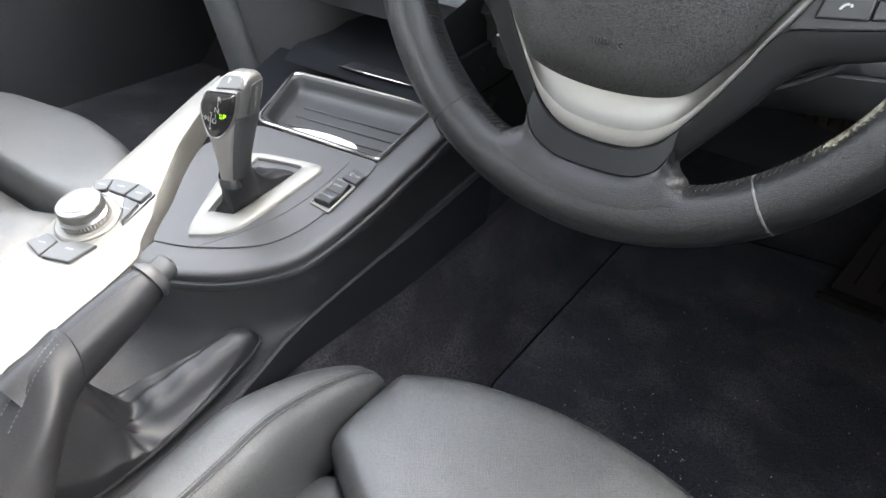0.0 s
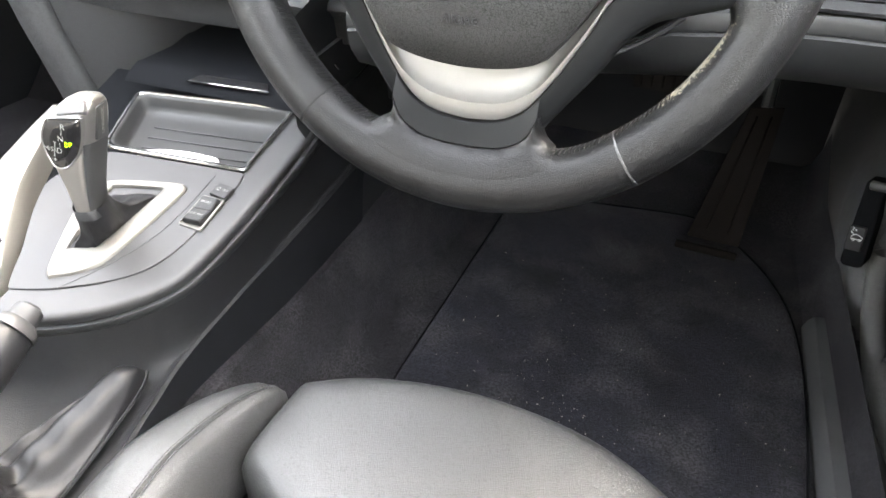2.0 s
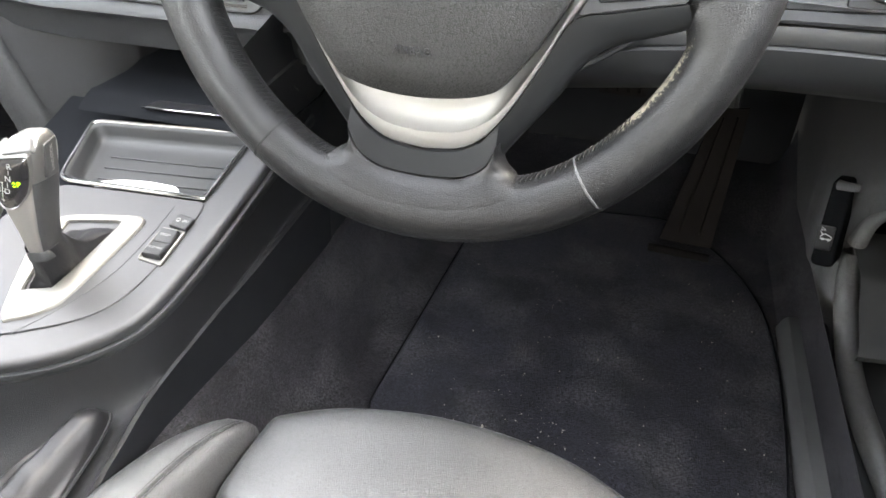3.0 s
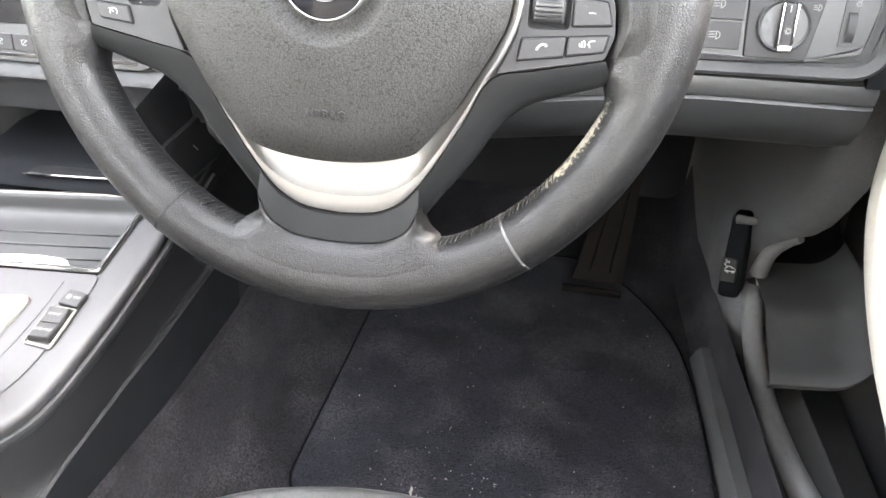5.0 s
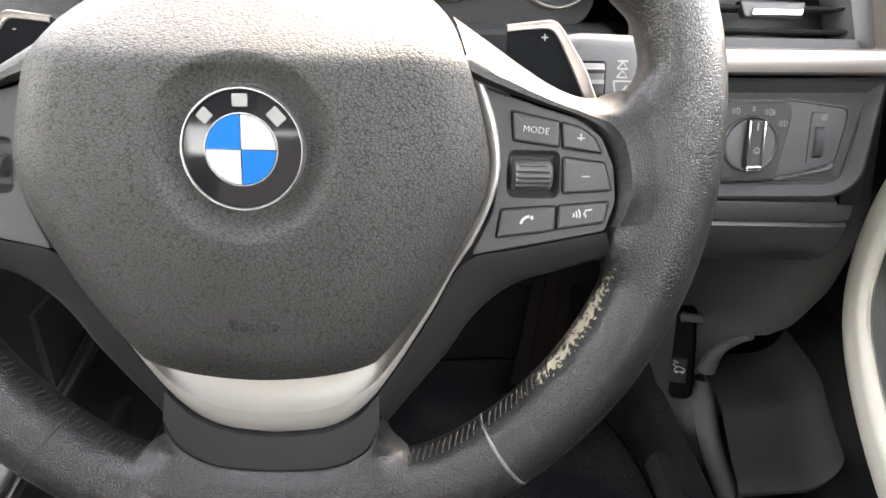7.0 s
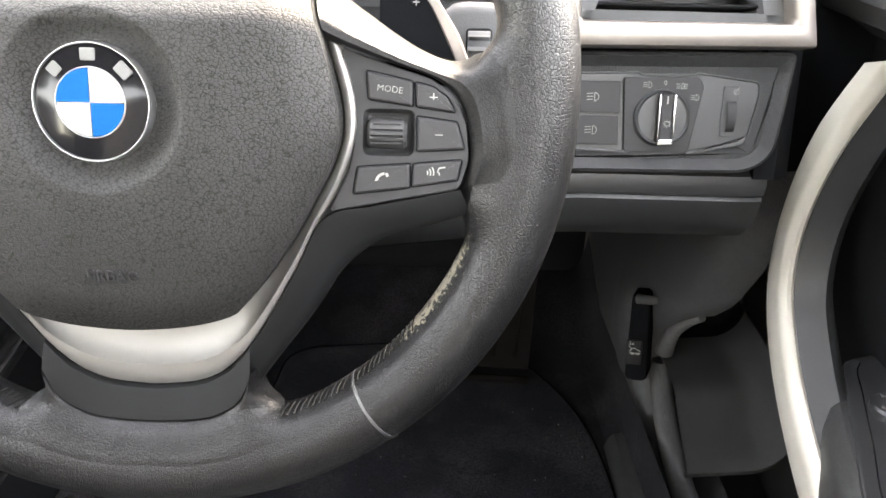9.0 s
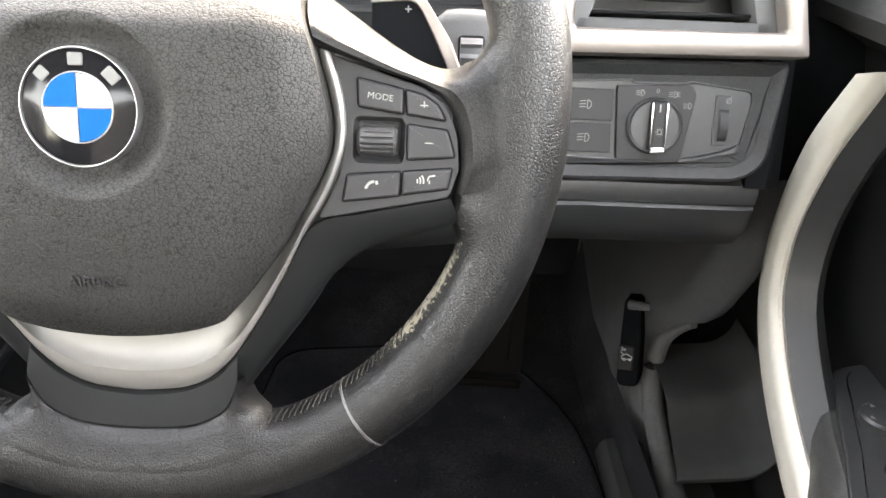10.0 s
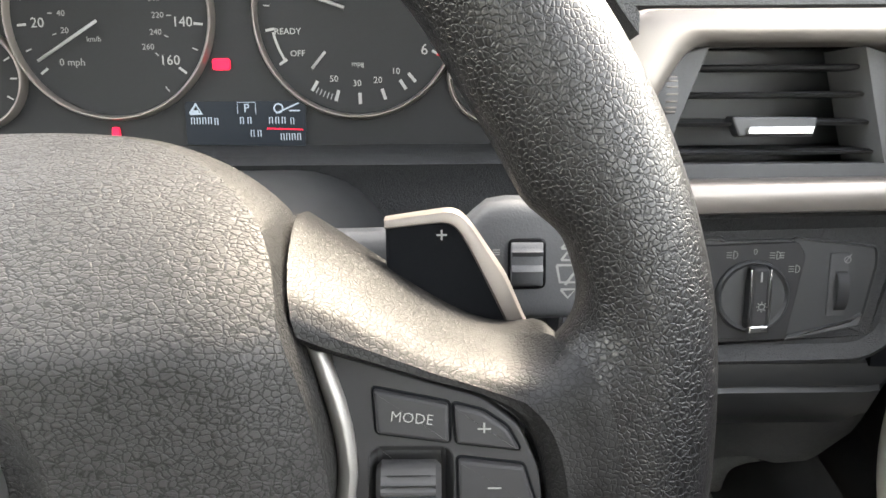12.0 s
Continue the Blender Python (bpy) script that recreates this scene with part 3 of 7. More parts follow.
# silver trim round the hub: two arms and a broad foot
ARM_IN = [(0.0795, 0.0250), (0.0848, 0.0075), (0.0868, -0.006), (0.0848, -0.0185), (0.077, -0.035), (0.0638, -0.058), (0.0482, -0.079), (0.040, -0.0852), (0.0235, -0.0890), (0.011, -0.0903), (0, -0.0905)]
ARM_OUT = [(0.0850, 0.0235), (0.0900, 0.0085), (0.0918, -0.005), (0.0904, -0.016), (0.0835, -0.0335), (0.0750, -0.0480), (0.0655, -0.0672), (0.0495, -0.0950), (0.0365, -0.1120), (0.0215, -0.1210), (0, -0.1237)]


def both(pts, n=31):
    half = spline([Vector((*p, 0)) for p in pts], n)
    return half + [Vector((-p.x, p.y, 0)) for p in half[-2::-1]]


arm_in, arm_out = both(ARM_IN), both(ARM_OUT)


def trim_n(p):
    return -0.0195 - 0.0035 * max(0, p.y + 0.02) / 0.045 - 0.0115 * (max(0, -p.y - 0.04) / 0.08)


def trim_line(f, dn):
    out = []
    for a, b in zip(arm_in, arm_out):
        p = a.lerp(b, f)
        wide = min(1, max(0, ((b - a).length - 0.007) / 0.012))
        out.append((p.x, p.y, trim_n(p) + (dn[0] * (1 - wide) + dn[1] * wide)))
    return out


rows = [trim_line(f, dn) for f, dn in ((-0.15, (-0.010, -0.020)), (0.0, (-0.004, -0.0065)), (0.2, (-0.0012, -0.0058)), (0.45, (0.0, -0.0046)), (0.62, (0.0003, -0.0020)), (0.69, (0.0003, 0.0)), (0.8, (0.0, 0.0002)), (0.95, (-0.0006, -0.0005)), (1.0, (-0.0016, -0.0016)), (1.02, (-0.010, -0.010)))]
part("silver_trim", ribbon(rows), WHEEL_SILVER, wheel, "satin silver V-shaped spoke trim")

# black plastic below the arms, down to the rim
LOW_IN = [(0.1335, -0.0312), (0.115, -0.0350), (0.097, -0.0388), (0.0835, -0.0412), (0.0750, -0.0484), (0.0657, -0.0676), (0.0497, -0.0953), (0.0367, -0.1123), (0.0300, -0.1170), (0.0217, -0.1213), (0.010, -0.1233), (0, -0.1240)]
LOW_OUT = [(0.1385, -0.0430), (0.1190, -0.0494), (0.1010, -0.0553), (0.0890, -0.0640), (0.0805, -0.0745), (0.0728, -0.0875), (0.0555, -0.1110), (0.0465, -0.1235), (0.0400, -0.1330), (0.0320, -0.1390), (0.016, -0.1430), (0, -0.1440)]
FOOT = [(0.0452, -0.1150), (0.0436, -0.1200), (0.0418, -0.1245), (0.0392, -0.1288), (0.0345, -0.1328), (0.0248, -0.1373), (0.012, -0.1391), (0, -0.1395)]
COLLAR = [(0.0462, -0.1150), (0.0474, -0.1235), (0.0505, -0.1288), (0.0590, -0.1345), (0.0580, -0.1440), (0.0390, -0.1530), (0.018, -0.1575), (0, -0.1580)]
low_in, low_out = both(LOW_IN, 45), both(LOW_OUT, 45)
rows = []
for f, dn in ((0.0, -0.003), (0.03, -0.0014), (0.12, -0.0016), (0.4, -0.0035), (0.75, -0.0065), (0.93, -0.0095), (1.0, -0.0135), (1.02, -0.034)):
    rows.append([(*(a.lerp(b, f)).xy, trim_n(a) + dn) for a, b in zip(low_in, low_out)])
part("spoke_cover", ribbon(rows), SPOKE_BLACK, wheel, "matt black plastic spoke cover")
foot = [k for k in range(len(low_in)) if abs(low_in[k].x) < 0.047]
edge = both(FOOT, (len(foot) + 1) // 2)
rows = []
for f, n0 in ((-0.05, -0.0030), (0.0, -0.0008), (0.04, 0.0002), (0.3, 0.0012), (0.7, 0.0026), (0.97, 0.0032), (1.0, 0.0010)):
    rows.append([(*(low_in[k].lerp(e, 0.05 + 0.95 * f)).xy, trim_n(low_in[k]) + n0) for k, e in zip(foot, edge)])
part("foot_insert", ribbon(rows), SPOKE_BLACK, wheel, "smooth black insert below the silver trim")
# the rim's leather laps round the insert with a rolled edge and runs up to the arms
lap_in, lap_out = both(FOOT, 41), both(COLLAR, 41)
near = [min(foot, key=lambda k: abs(low_in[k].x - e.x)) for e in lap_in]
rows = []
for f, dn in ((0.0, -0.0030), (0.02, 0.0002), (0.06, 0.0010), (0.14, 0.0013), (0.25, 0.0008), (0.4, -0.0008), (0.55, -0.0030), (0.7, -0.0062), (0.85, -0.0105), (1.0, -0.0180)):
    row = []
    for e, o, k in zip(lap_in, lap_out, near):
        p = e.lerp(o, f)
        z, h = trim_n(low_in[k]) + 0.0026 + dn, rim_height(p.x, p.y) - 0.0007 + 0.0010 * min(1, f / 0.2, (1 - f) / 0.25)
        row.append((p.x, p.y, 0.5 * (z + h + math.sqrt((z - h) ** 2 + (0.005 * min(1, f / 0.2)) ** 2))))
    rows.append(row)
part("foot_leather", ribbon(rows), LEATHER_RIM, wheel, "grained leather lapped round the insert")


def spoke_n(x, y):
    return -0.0225 - 0.10 * (y + 0.012)


PANEL_R = [(0.0855, 0.0228), (0.1079, 0.0155), (0.1215, 0.0115), (0.1305, 0.0045), (0.1352, -0.0058), (0.1366, -0.0194), (0.1330, -0.0308), (0.0812, -0.0412), (0.0895, -0.0240), (0.0918, -0.005)]
BUTTONS_R = {
    "mode_button": ([(0.0957, 0.0141), (0.1136, 0.0104), (0.1138, 0.0010), (0.0965, 0.0034)], "MODE"),
    "plus_button": ([(0.1148, 0.0102), (0.1218, 0.0084), (0.1275, 0.0045), (0.1306, -0.0010), (0.1155, 0.0008)], "+"),
    "minus_button": ([(0.1158, -0.0030), (0.1314, -0.0048), (0.1346, -0.0150), (0.1160, -0.0165)], "-"),
    "phone_button": ([(0.0925, -0.0233), (0.1133, -0.0215), (0.1131, -0.0308), (0.0909, -0.0338)], ""),
    "voice_button": ([(0.1147, -0.0215), (0.1337, -0.0195), (0.1322, -0.0274), (0.1142, -0.0303)], ""),
}
BUTTONS_L = {
    "limit_button": ([(-0.1235, 0.0078), (-0.1101, 0.0098), (-0.1112, 0.0012), (-0.1262, -0.0004)], "LIM"),
    "resume_button": ([(-0.1290, -0.0044), (-0.1140, -0.0036), (-0.1146, -0.0155), (-0.1308, -0.0143)], "RES"),
    "cruise_button": ([(-0.1300, -0.0196), (-0.1120, -0.0209), (-0.1094, -0.0294), (-0.1275, -0.0272)], ""),
}


def spoke_panel(side, outline, buttons, roller, pocket):
    px, py = (pocket[0] + pocket[1]) / 2, (pocket[2] + pocket[3]) / 2
    ring = rounded([(pocket[0], pocket[2]), (pocket[1], pocket[2]), (pocket[1], pocket[3]), (pocket[0], pocket[3])], 0.0035, 5)
    panel = part("button_panel", pierced(rounded(outline, 0.002, 4), [ring], 0.005, 0.0005, spoke_n), BUTTON, wheel, "matt black button panel")
    part("roller_pocket", stack([[(p.x, p.y, spoke_n(p.x, p.y) + z) for p in inset(ring, d)] for d, z in ((0, -0.0006), (0.0007, -0.0022), (0.0016, -0.0042), (0.0028, -0.0048))], None, False, True), BUTTON, panel, "hollow round the roller")
    rows = []
    for k in range(13):
        x = roller[0] + (roller[1] - roller[0]) * k / 12
        e = 0.75 + 0.25 * min(1, k * 2, (12 - k) * 2)
        row = []
        for j in range(25):
            a = math.pi * j / 24
            notch = 0.0010 if j in (7, 10, 13, 16) and 1 < k < 11 else 0
            ry = (roller[3] - roller[2]) / 2
            row.append((x, (roller[2] + roller[3]) / 2 + ry * e * math.cos(a), spoke_n(px, py) - 0.0022 + (0.0066 * e - notch) * math.sin(a)))
        rows.append(row)
    part("roller", ribbon(rows), PANEL, panel, "ribbed thumb roller")
    for name, (pts, text) in buttons.items():
        poly = rounded(pts, 0.0009, 3)
        part("button_gap", slab(inset(poly, -0.0006), -0.001, 0.00025, 0.0001, zf=spoke_n), VOID, panel)
        b = part(name, slab(poly, -0.001, 0.0017, 0.0009, zf=spoke_n), BUTTON, panel)
        c = sum((Vector(p) for p in pts), Vector((0, 0))) / len(pts)
        z = spoke_n(c.x, c.y) + 0.0018
        if text:
            m = pose(c.x, c.y, z, -6, 0, -6 if side > 0 else 3)
            if text in "+-":
                bars = [[(c.x - 0.0016, c.y), (c.x + 0.0016, c.y)]] + ([[(c.x, c.y - 0.0016), (c.x, c.y + 0.0016)]] if text == "+" else [])
                part("symbol", strokes(bars, 0.00042, z), WHITE if side > 0 else GREYPRINT, b, "white sign")
            else:
                words(text, 0.0036, WHITE, b, m, thin=0.012)
        elif name == "phone_button":
            part("symbol", strokes([arc(c.x + 0.0012, c.y - 0.0016, 0.0036, 95, 175, 8), [(c.x + 0.0016, c.y + 0.0022), (c.x + 0.0021, c.y + 0.0008)], [(c.x - 0.0024, c.y - 0.0022), (c.x - 0.001, c.y - 0.0022)]], 0.0011, z), WHITE, b, "white handset symbol")
        elif name == "voice_button":
            lines = [arc(c.x - 0.0045, c.y, r, -40, 40, 5) for r in (0.0012, 0.0024, 0.0036)] + [[(c.x + 0.0036, c.y + 0.0024), (c.x + 0.0012, c.y + 0.0020), (c.x + 0.0005, c.y + 0.0004), (c.x + 0.0014, c.y), (c.x + 0.0012, c.y - 0.0012), (c.x + 0.0026, c.y - 0.0014), (c.x + 0.0030, c.y - 0.0024)]]
            part("symbol", strokes(lines, 0.0006, z), WHITE, b, "white voice symbol")
        else:
            part("symbol", strokes([arc(c.x, c.y, 0.0020, -60, 240, 14), [(c.x, c.y), (c.x - 0.0022, c.y + 0.0018)], [(c.x - 0.003, c.y + 0.0018), (c.x - 0.0022, c.y + 0.0018)]], 0.0005, z), WHITE, b, "white dial symbol")
    return panel


spoke_panel(1, PANEL_R, BUTTONS_R, (0.0962, 0.1118, -0.0160, -0.0042), (0.0945, 0.1146, -0.0185, -0.0006))
pl = spoke_panel(-1, [(-x, y - 0.0003) for x, y in PANEL_R], BUTTONS_L, (-0.1108, -0.0970, -0.0145, -0.0052), (-0.1125, -0.0945, -0.0200, 0.0010))
words("+", 0.0042, WHITE, pl, pose(-0.1045, -0.0010, spoke_n(0, -0.001) + 0.0012, -6, 0, 3))
words("-", 0.0042, WHITE, pl, pose(-0.1050, -0.0185, spoke_n(0, -0.0185) + 0.0012, -6, 0, 3))

# leather upper spokes between hub and rim
for s in (1, -1):
    low = spline([Vector((*p, 0)) for p in ((0.0800, 0.0262), (0.088, 0.0228), (0.1077, 0.0164), (0.1217, 0.0120), (0.1311, 0.0048), (0.1358, -0.0058), (0.1372, -0.0194), (0.1343, -0.0300))], 60)
    top = spline([Vector((*p, 0)) for p in ((0.0730, 0.0515), (0.0795, 0.0472), (0.0915, 0.0392), (0.1040, 0.0308), (0.1165, 0.0235), (0.1270, 0.0197), (0.1345, 0.0200), (0.1410, 0.0225), (0.1500, 0.0170), (0.1545, 0.0030), (0.1552, -0.0130), (0.1520, -0.0270))], 60)
    rows = []
    crown = [(0.0, -0.0035), (0.02, -0.0006), (0.1, 0.0012), (0.25, 0.0014), (0.45, -0.0016), (0.65, -0.0080), (0.82, -0.0165), (0.94, -0.0250), (1.0, -0.0310)]
    for f in (0.0, 0.02, 0.06, 0.1, 0.15, 0.2, 0.25, 0.3, 0.36, 0.42, 0.48, 0.54, 0.6, 0.66, 0.72, 0.78, 0.84, 0.9, 0.95, 1.0):
        row = []
        for i, (a, b) in enumerate(zip(low, top)):
            p = a.lerp(b, f)
            hubward = 1 - i / 59
            z = spoke_n(0, a.y) + level(crown, f) * (0.75 + 0.35 * hubward) - 0.004 * hubward * f + 0.007 * hubward**3 - 0.004 * max(0, (i - 53) / 6)
            h = rim_height(p.x, p.y) - 0.0007 + 0.0010 * min(1, f / 0.2, (59 - i) / 10, (1 - f) / 0.25 if i > 36 else 1)
            row.append((s * p.x, p.y, 0.5 * (z + h + math.sqrt((z - h) ** 2 + (0.0065 * min(1, f / 0.25)) ** 2))))
        rows.append(row)
    rows.append([(x, y - 0.001, z - 0.017) for x, y, z in rows[-1]])
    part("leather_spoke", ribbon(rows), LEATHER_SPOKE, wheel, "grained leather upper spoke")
    # shift paddle behind the spoke
    P = [(0.0965, 0.0486), (0.1160, 0.0512), (0.1225, 0.0452), (0.1310, 0.0318), (0.1385, 0.0150), (0.1300, 0.0080), (0.1000, 0.0150), (0.0965, 0.0350)]
    outline = rounded([(s * x, y) for x, y in P], [0.0015, 0.005, 0.004, 0.006, 0.003, 0.004, 0.004, 0.002], 5)
    def lean(x, y):
        return -0.0655 - 0.06 * (abs(x) - 0.115)
    paddle = part("shift_paddle", slab(outline, -0.005, 0, 0.0012, zf=lean), VOID, wheel, "black shift paddle with silver edge")
    edge_out = spline([Vector((s * x, y, 0)) for x, y in ((0.0962, 0.0492), (0.1080, 0.0508), (0.1160, 0.0514), (0.1205, 0.0480), (0.1260, 0.0400), (0.1315, 0.0315), (0.1350, 0.0235), (0.1388, 0.0150))], 30)
    edge_in = spline([Vector((s * x, y, 0)) for x, y in ((0.0964, 0.0462), (0.1080, 0.0474), (0.1140, 0.0476), (0.1175, 0.0450), (0.1215, 0.0380), (0.1262, 0.0285), (0.1300, 0.0205), (0.1335, 0.0125))], 30)
    rows = [[(p.x, p.y, lean(p.x, p.y) + z) for p in (a.lerp(b, f) for a, b in zip(edge_in, edge_out))] for f, z in ((0, 0.0001), (0.1, 0.0009), (0.5, 0.0012), (0.85, 0.0008), (1.0, -0.0010), (1.02, -0.0055))]
    part("silver_edge", ribbon(rows), SILVER, paddle, "satin silver paddle edge")
    words("+" if s > 0 else "-", 0.0062, WHITE, paddle, pose(s * 0.1125, 0.0440, lean(0.1125, 0) + 0.0003, 0, 0, 0))

# ---- steering column and stalks ----
column = base("steering_column", WHEEL, "black plastic steering column shroud", "steering column")
rows = []
for n, w, top, bot in ((-0.052, 0.050, 0.040, -0.070), (-0.066, 0.062, 0.046, -0.080), (-0.10, 0.072, 0.052, -0.078), (-0.16, 0.080, 0.056, -0.075), (-0.24, 0.090, 0.052, -0.070), (-0.34, 0.090, 0.050, -0.070)):
    o = rounded([(-w, bot * 0.35), (-w * 0.75, bot), (w * 0.75, bot), (w, bot * 0.35), (w, top * 0.6), (w * 0.7, top), (-w * 0.7, top), (-w, top * 0.6)], 0.018, 4)
    rows.append([(p.x, p.y, n) for p in o])
part("shroud", stack(rows), DARK, column)
part("joint_line", tube(spline([(-0.083, 0.0, -0.19), (-0.081, 0.0, -0.15), (-0.074, 0.0, -0.11), (0.0, -0.0, -0.062), (0.074, 0.0, -0.11), (0.081, 0.0, -0.15), (0.083, 0.0, -0.19)], 30), 0.0008, 6), SOFT, column)

for s in (1, -1):
    stalk = base("wiper_stalk" if s > 0 else "indicator_stalk", WHEEL, "grey-black wiper stalk with rocker and white symbols" if s > 0 else "grey-black indicator stalk with white symbols", "stalk")
    rows = []
    for x, hh, th in ((0.070, 0.010, 0.010), (0.118, 0.011, 0.010), (0.1245, 0.0170, 0.0105), (0.129, 0.0205, 0.0110), (0.136, 0.0215, 0.0115), (0.160, 0.0208, 0.0115), (0.168, 0.0195, 0.011), (0.1725, 0.0170, 0.010), (0.1750, 0.012, 0.008)):
        cy = 0.0285
        o = rounded([(-hh, -th), (hh, -th), (hh, th), (-hh, th)], 0.0065, 4)
        rows.append([(s * x, cy + p.x, -0.1145 + p.y) for p in o])
    body = part("stalk_body", stack(rows), SOFT, stalk)
    if s > 0:
        o = rounded([(0.1352, 0.0190), (0.1484, 0.0194), (0.1482, 0.0370), (0.1352, 0.0368)], 0.0024, 4)
        part("rocker_surround", slab(o, -0.106, -0.1022, 0.0006), BADGE_BLACK, body, "black rocker surround")
        rows = []
        for x, e in ((0.1361, 0.0), (0.1364, 0.8), (0.1372, 1.0), (0.1462, 1.0), (0.1470, 0.8), (0.1473, 0.0)):
            # two thumb lips with a hollow between them
            rows.append([(x, 0.0280 + 0.0077 * math.cos(math.pi * j / 24), -0.1026 + e * (0.0032 * math.sin(math.pi * j / 24) - (0.0014 if 8 < j < 13 else 0) + (0.0006 if j in (7, 14) else 0))) for j in range(25)])
        part("rocker", ribbon(rows), SOFT, body, "grey rocker switch")
        yy = 0.0245
        tri = [[(0.1535, yy + 0.0088), (0.1560, yy + 0.0120), (0.1585, yy + 0.0088), (0.1535, yy + 0.0088)], [(0.1535, yy + 0.0048), (0.1560, yy + 0.0080), (0.1585, yy + 0.0048), (0.1535, yy + 0.0048)], [(0.1535, yy + 0.0124), (0.1585, yy + 0.0124)], [(0.1520, yy + 0.003), (0.1605, yy + 0.003), (0.1595, yy - 0.003), (0.1532, yy - 0.003), (0.1520, yy + 0.003)], [(0.1550, yy - 0.004), (0.1585, yy + 0.001)], [(0.1535, yy - 0.0055), (0.1560, yy - 0.0085), (0.1585, yy - 0.0055), (0.1535, yy - 0.0055)]]
        part("symbols", strokes(tri, 0.0009, -0.1027), WHITE, body, "white wiper symbols")
        part("symbols", strokes([[(0.1300, 0.0330), (0.1325, 0.0330)], [(0.1300, 0.0322), (0.1325, 0.0322)], [(0.1300, 0.0314), (0.1325, 0.0314)]], 0.0004, -0.1027), WHITE, body)
        for k in range(2):
            o = rounded([(0.1410 + k * 0.005, 0.0478), (0.1448 + k * 0.005, 0.0478), (0.1444 + k * 0.005, 0.0490), (0.1414 + k * 0.005, 0.0490)], 0.0004, 2)
            part("glint_bar", slab(o, -0.1085, -0.1060, 0.0002), SOFT, body)
    else:
        words("BC", 0.0062, WHITE, body, pose(-0.1590, 0.0340, -0.1028, 0, 0, 0))
        part("symbols", strokes([[(-0.1690, 0.0366), (-0.1690, 0.0314), (-0.1654, 0.0340), (-0.1690, 0.0366)]], 0.0007, -0.1027), WHITE, body)
        part("symbols", strokes([[(-0.1690, 0.0260 - k * 0.0016), (-0.1662, 0.0260 - k * 0.0016)] for k in range(4)] + [arc(-0.1630, 0.0236, 0.0026, 90, 270, 8)], 0.0006, -0.1027), WHITE, body)
        words("A", 0.0056, WHITE, body, pose(-0.1582, 0.0235, -0.1028, 0, 0, 0))

# ---- instrument cluster ----
N0 = -0.2285
cluster = base("instrument_cluster", WHEEL, "dark instrument cluster with chrome-ringed dials and red warning lamps", "instrument cluster")
face = part("dial_face", slab(rounded([(-0.165, 0.0635), (0.165, 0.0635), (0.172, 0.15), (0.13, 0.195), (-0.13, 0.195), (-0.172, 0.15)], 0.02, 5), N0 - 0.012, N0 - 0.001, 0.0005), DIAL, cluster)


def dial(cx, cy, r, name):
    d = part(name, slab(circle(cx, cy, r, 72), N0 - 0.004, N0 + 0.0002, 0.0003), DIAL, cluster, "black round dial")
    part("bezel", ring_band(cx, cy, r - 0.0022, r + 0.0006, N0 - 0.001, N0 + 0.0045, 80), SILVER, d, "satin silver dial ring")
    return d


def ticks(d, cx, cy, r, angles, length, width, mat, z=N0 + 0.0008):
    for a in angles:
        c, s_ = math.cos(radians(a)), math.sin(radians(a))
        part("tick", strokes([[(cx + (r - length) * c, cy + (r - length) * s_), (cx + r * c, cy + r * s_)]], width, z), mat, d)


def needle(d, cx, cy, r0, r1, a, width):
    c, s_ = math.cos(radians(a)), math.sin(radians(a))
    part("needle", tube([(cx + r0 * c, cy + r0 * s_, N0 + 0.004), (cx + r1 * c, cy + r1 * s_, N0 + 0.004)], width, 6, flat=0.5), WHITE, d, "white dial needle")


SX, TX, DY = -0.0480, 0.0725, 0.1285
speedo = dial(SX, DY, 0.0505, "speedometer")
needle(speedo, SX, DY, 0.006, 0.0415, 212, 0.0008)
for i in range(9):
    a = 218 - i * 32.0
    ticks(speedo, SX, DY, 0.0455, [a], 0.0045, 0.0012, WHITE)
    if i:
        words(str(i * 20), 0.0068, WHITE, speedo, pose(SX + 0.0355 * math.cos(radians(a)), DY + 0.0355 * math.sin(radians(a)), N0 + 0.0008))
    ticks(speedo, SX, DY, 0.0455, [a - 16], 0.003, 0.0007, GREYPRINT)
for i in range(1, 14):
    a = 218 - i * 19.9
    words(str(i * 20), 0.0040, GREYPRINT, speedo, pose(SX + 0.0235 * math.cos(radians(a)), DY + 0.0235 * math.sin(radians(a)), N0 + 0.0008))
    ticks(speedo, SX, DY, 0.0300, [a], 0.0022, 0.0006, GREYPRINT)
words("0 mph", 0.0050, GREYPRINT, speedo, pose(SX - 0.020, DY - 0.0225, N0 + 0.0008))
words("km/h", 0.0036, GREYPRINT, speedo, pose(SX - 0.0085, DY - 0.0115, N0 + 0.0008))

tacho = dial(TX, DY, 0.0505, "rev_counter")
needle(tacho, TX, DY, 0.006, 0.040, 160, 0.0009)
words("5", 0.0075, WHITE, tacho, pose(TX + 0.0385, DY + 0.012, N0 + 0.0008))
words("6", 0.0075, WHITE, tacho, pose(TX + 0.0330, DY - 0.0175, N0 + 0.0008))
words("READY", 0.0042, WHITE, tacho, pose(TX - 0.0340, DY - 0.0085, N0 + 0.0008))
words("OFF", 0.0042, WHITE, tacho, pose(TX - 0.0295, DY - 0.0190, N0 + 0.0008))
part("dial_scale", strokes([arc(TX, DY, 0.0420, 192, 213, 8)], 0.0012, N0 + 0.0008), WHITE, tacho)
part("red_zone", strokes([arc(TX, DY, 0.0450, -6, -27, 8)], 0.0020, N0 + 0.0008), RED, tacho, "red rev limit mark")
ticks(tacho, TX, DY, 0.0455, [190, 212, -26], 0.0045, 0.0013, WHITE)
ticks(tacho, TX, DY, 0.0455, [175, 12], 0.003, 0.0007, GREYPRINT)
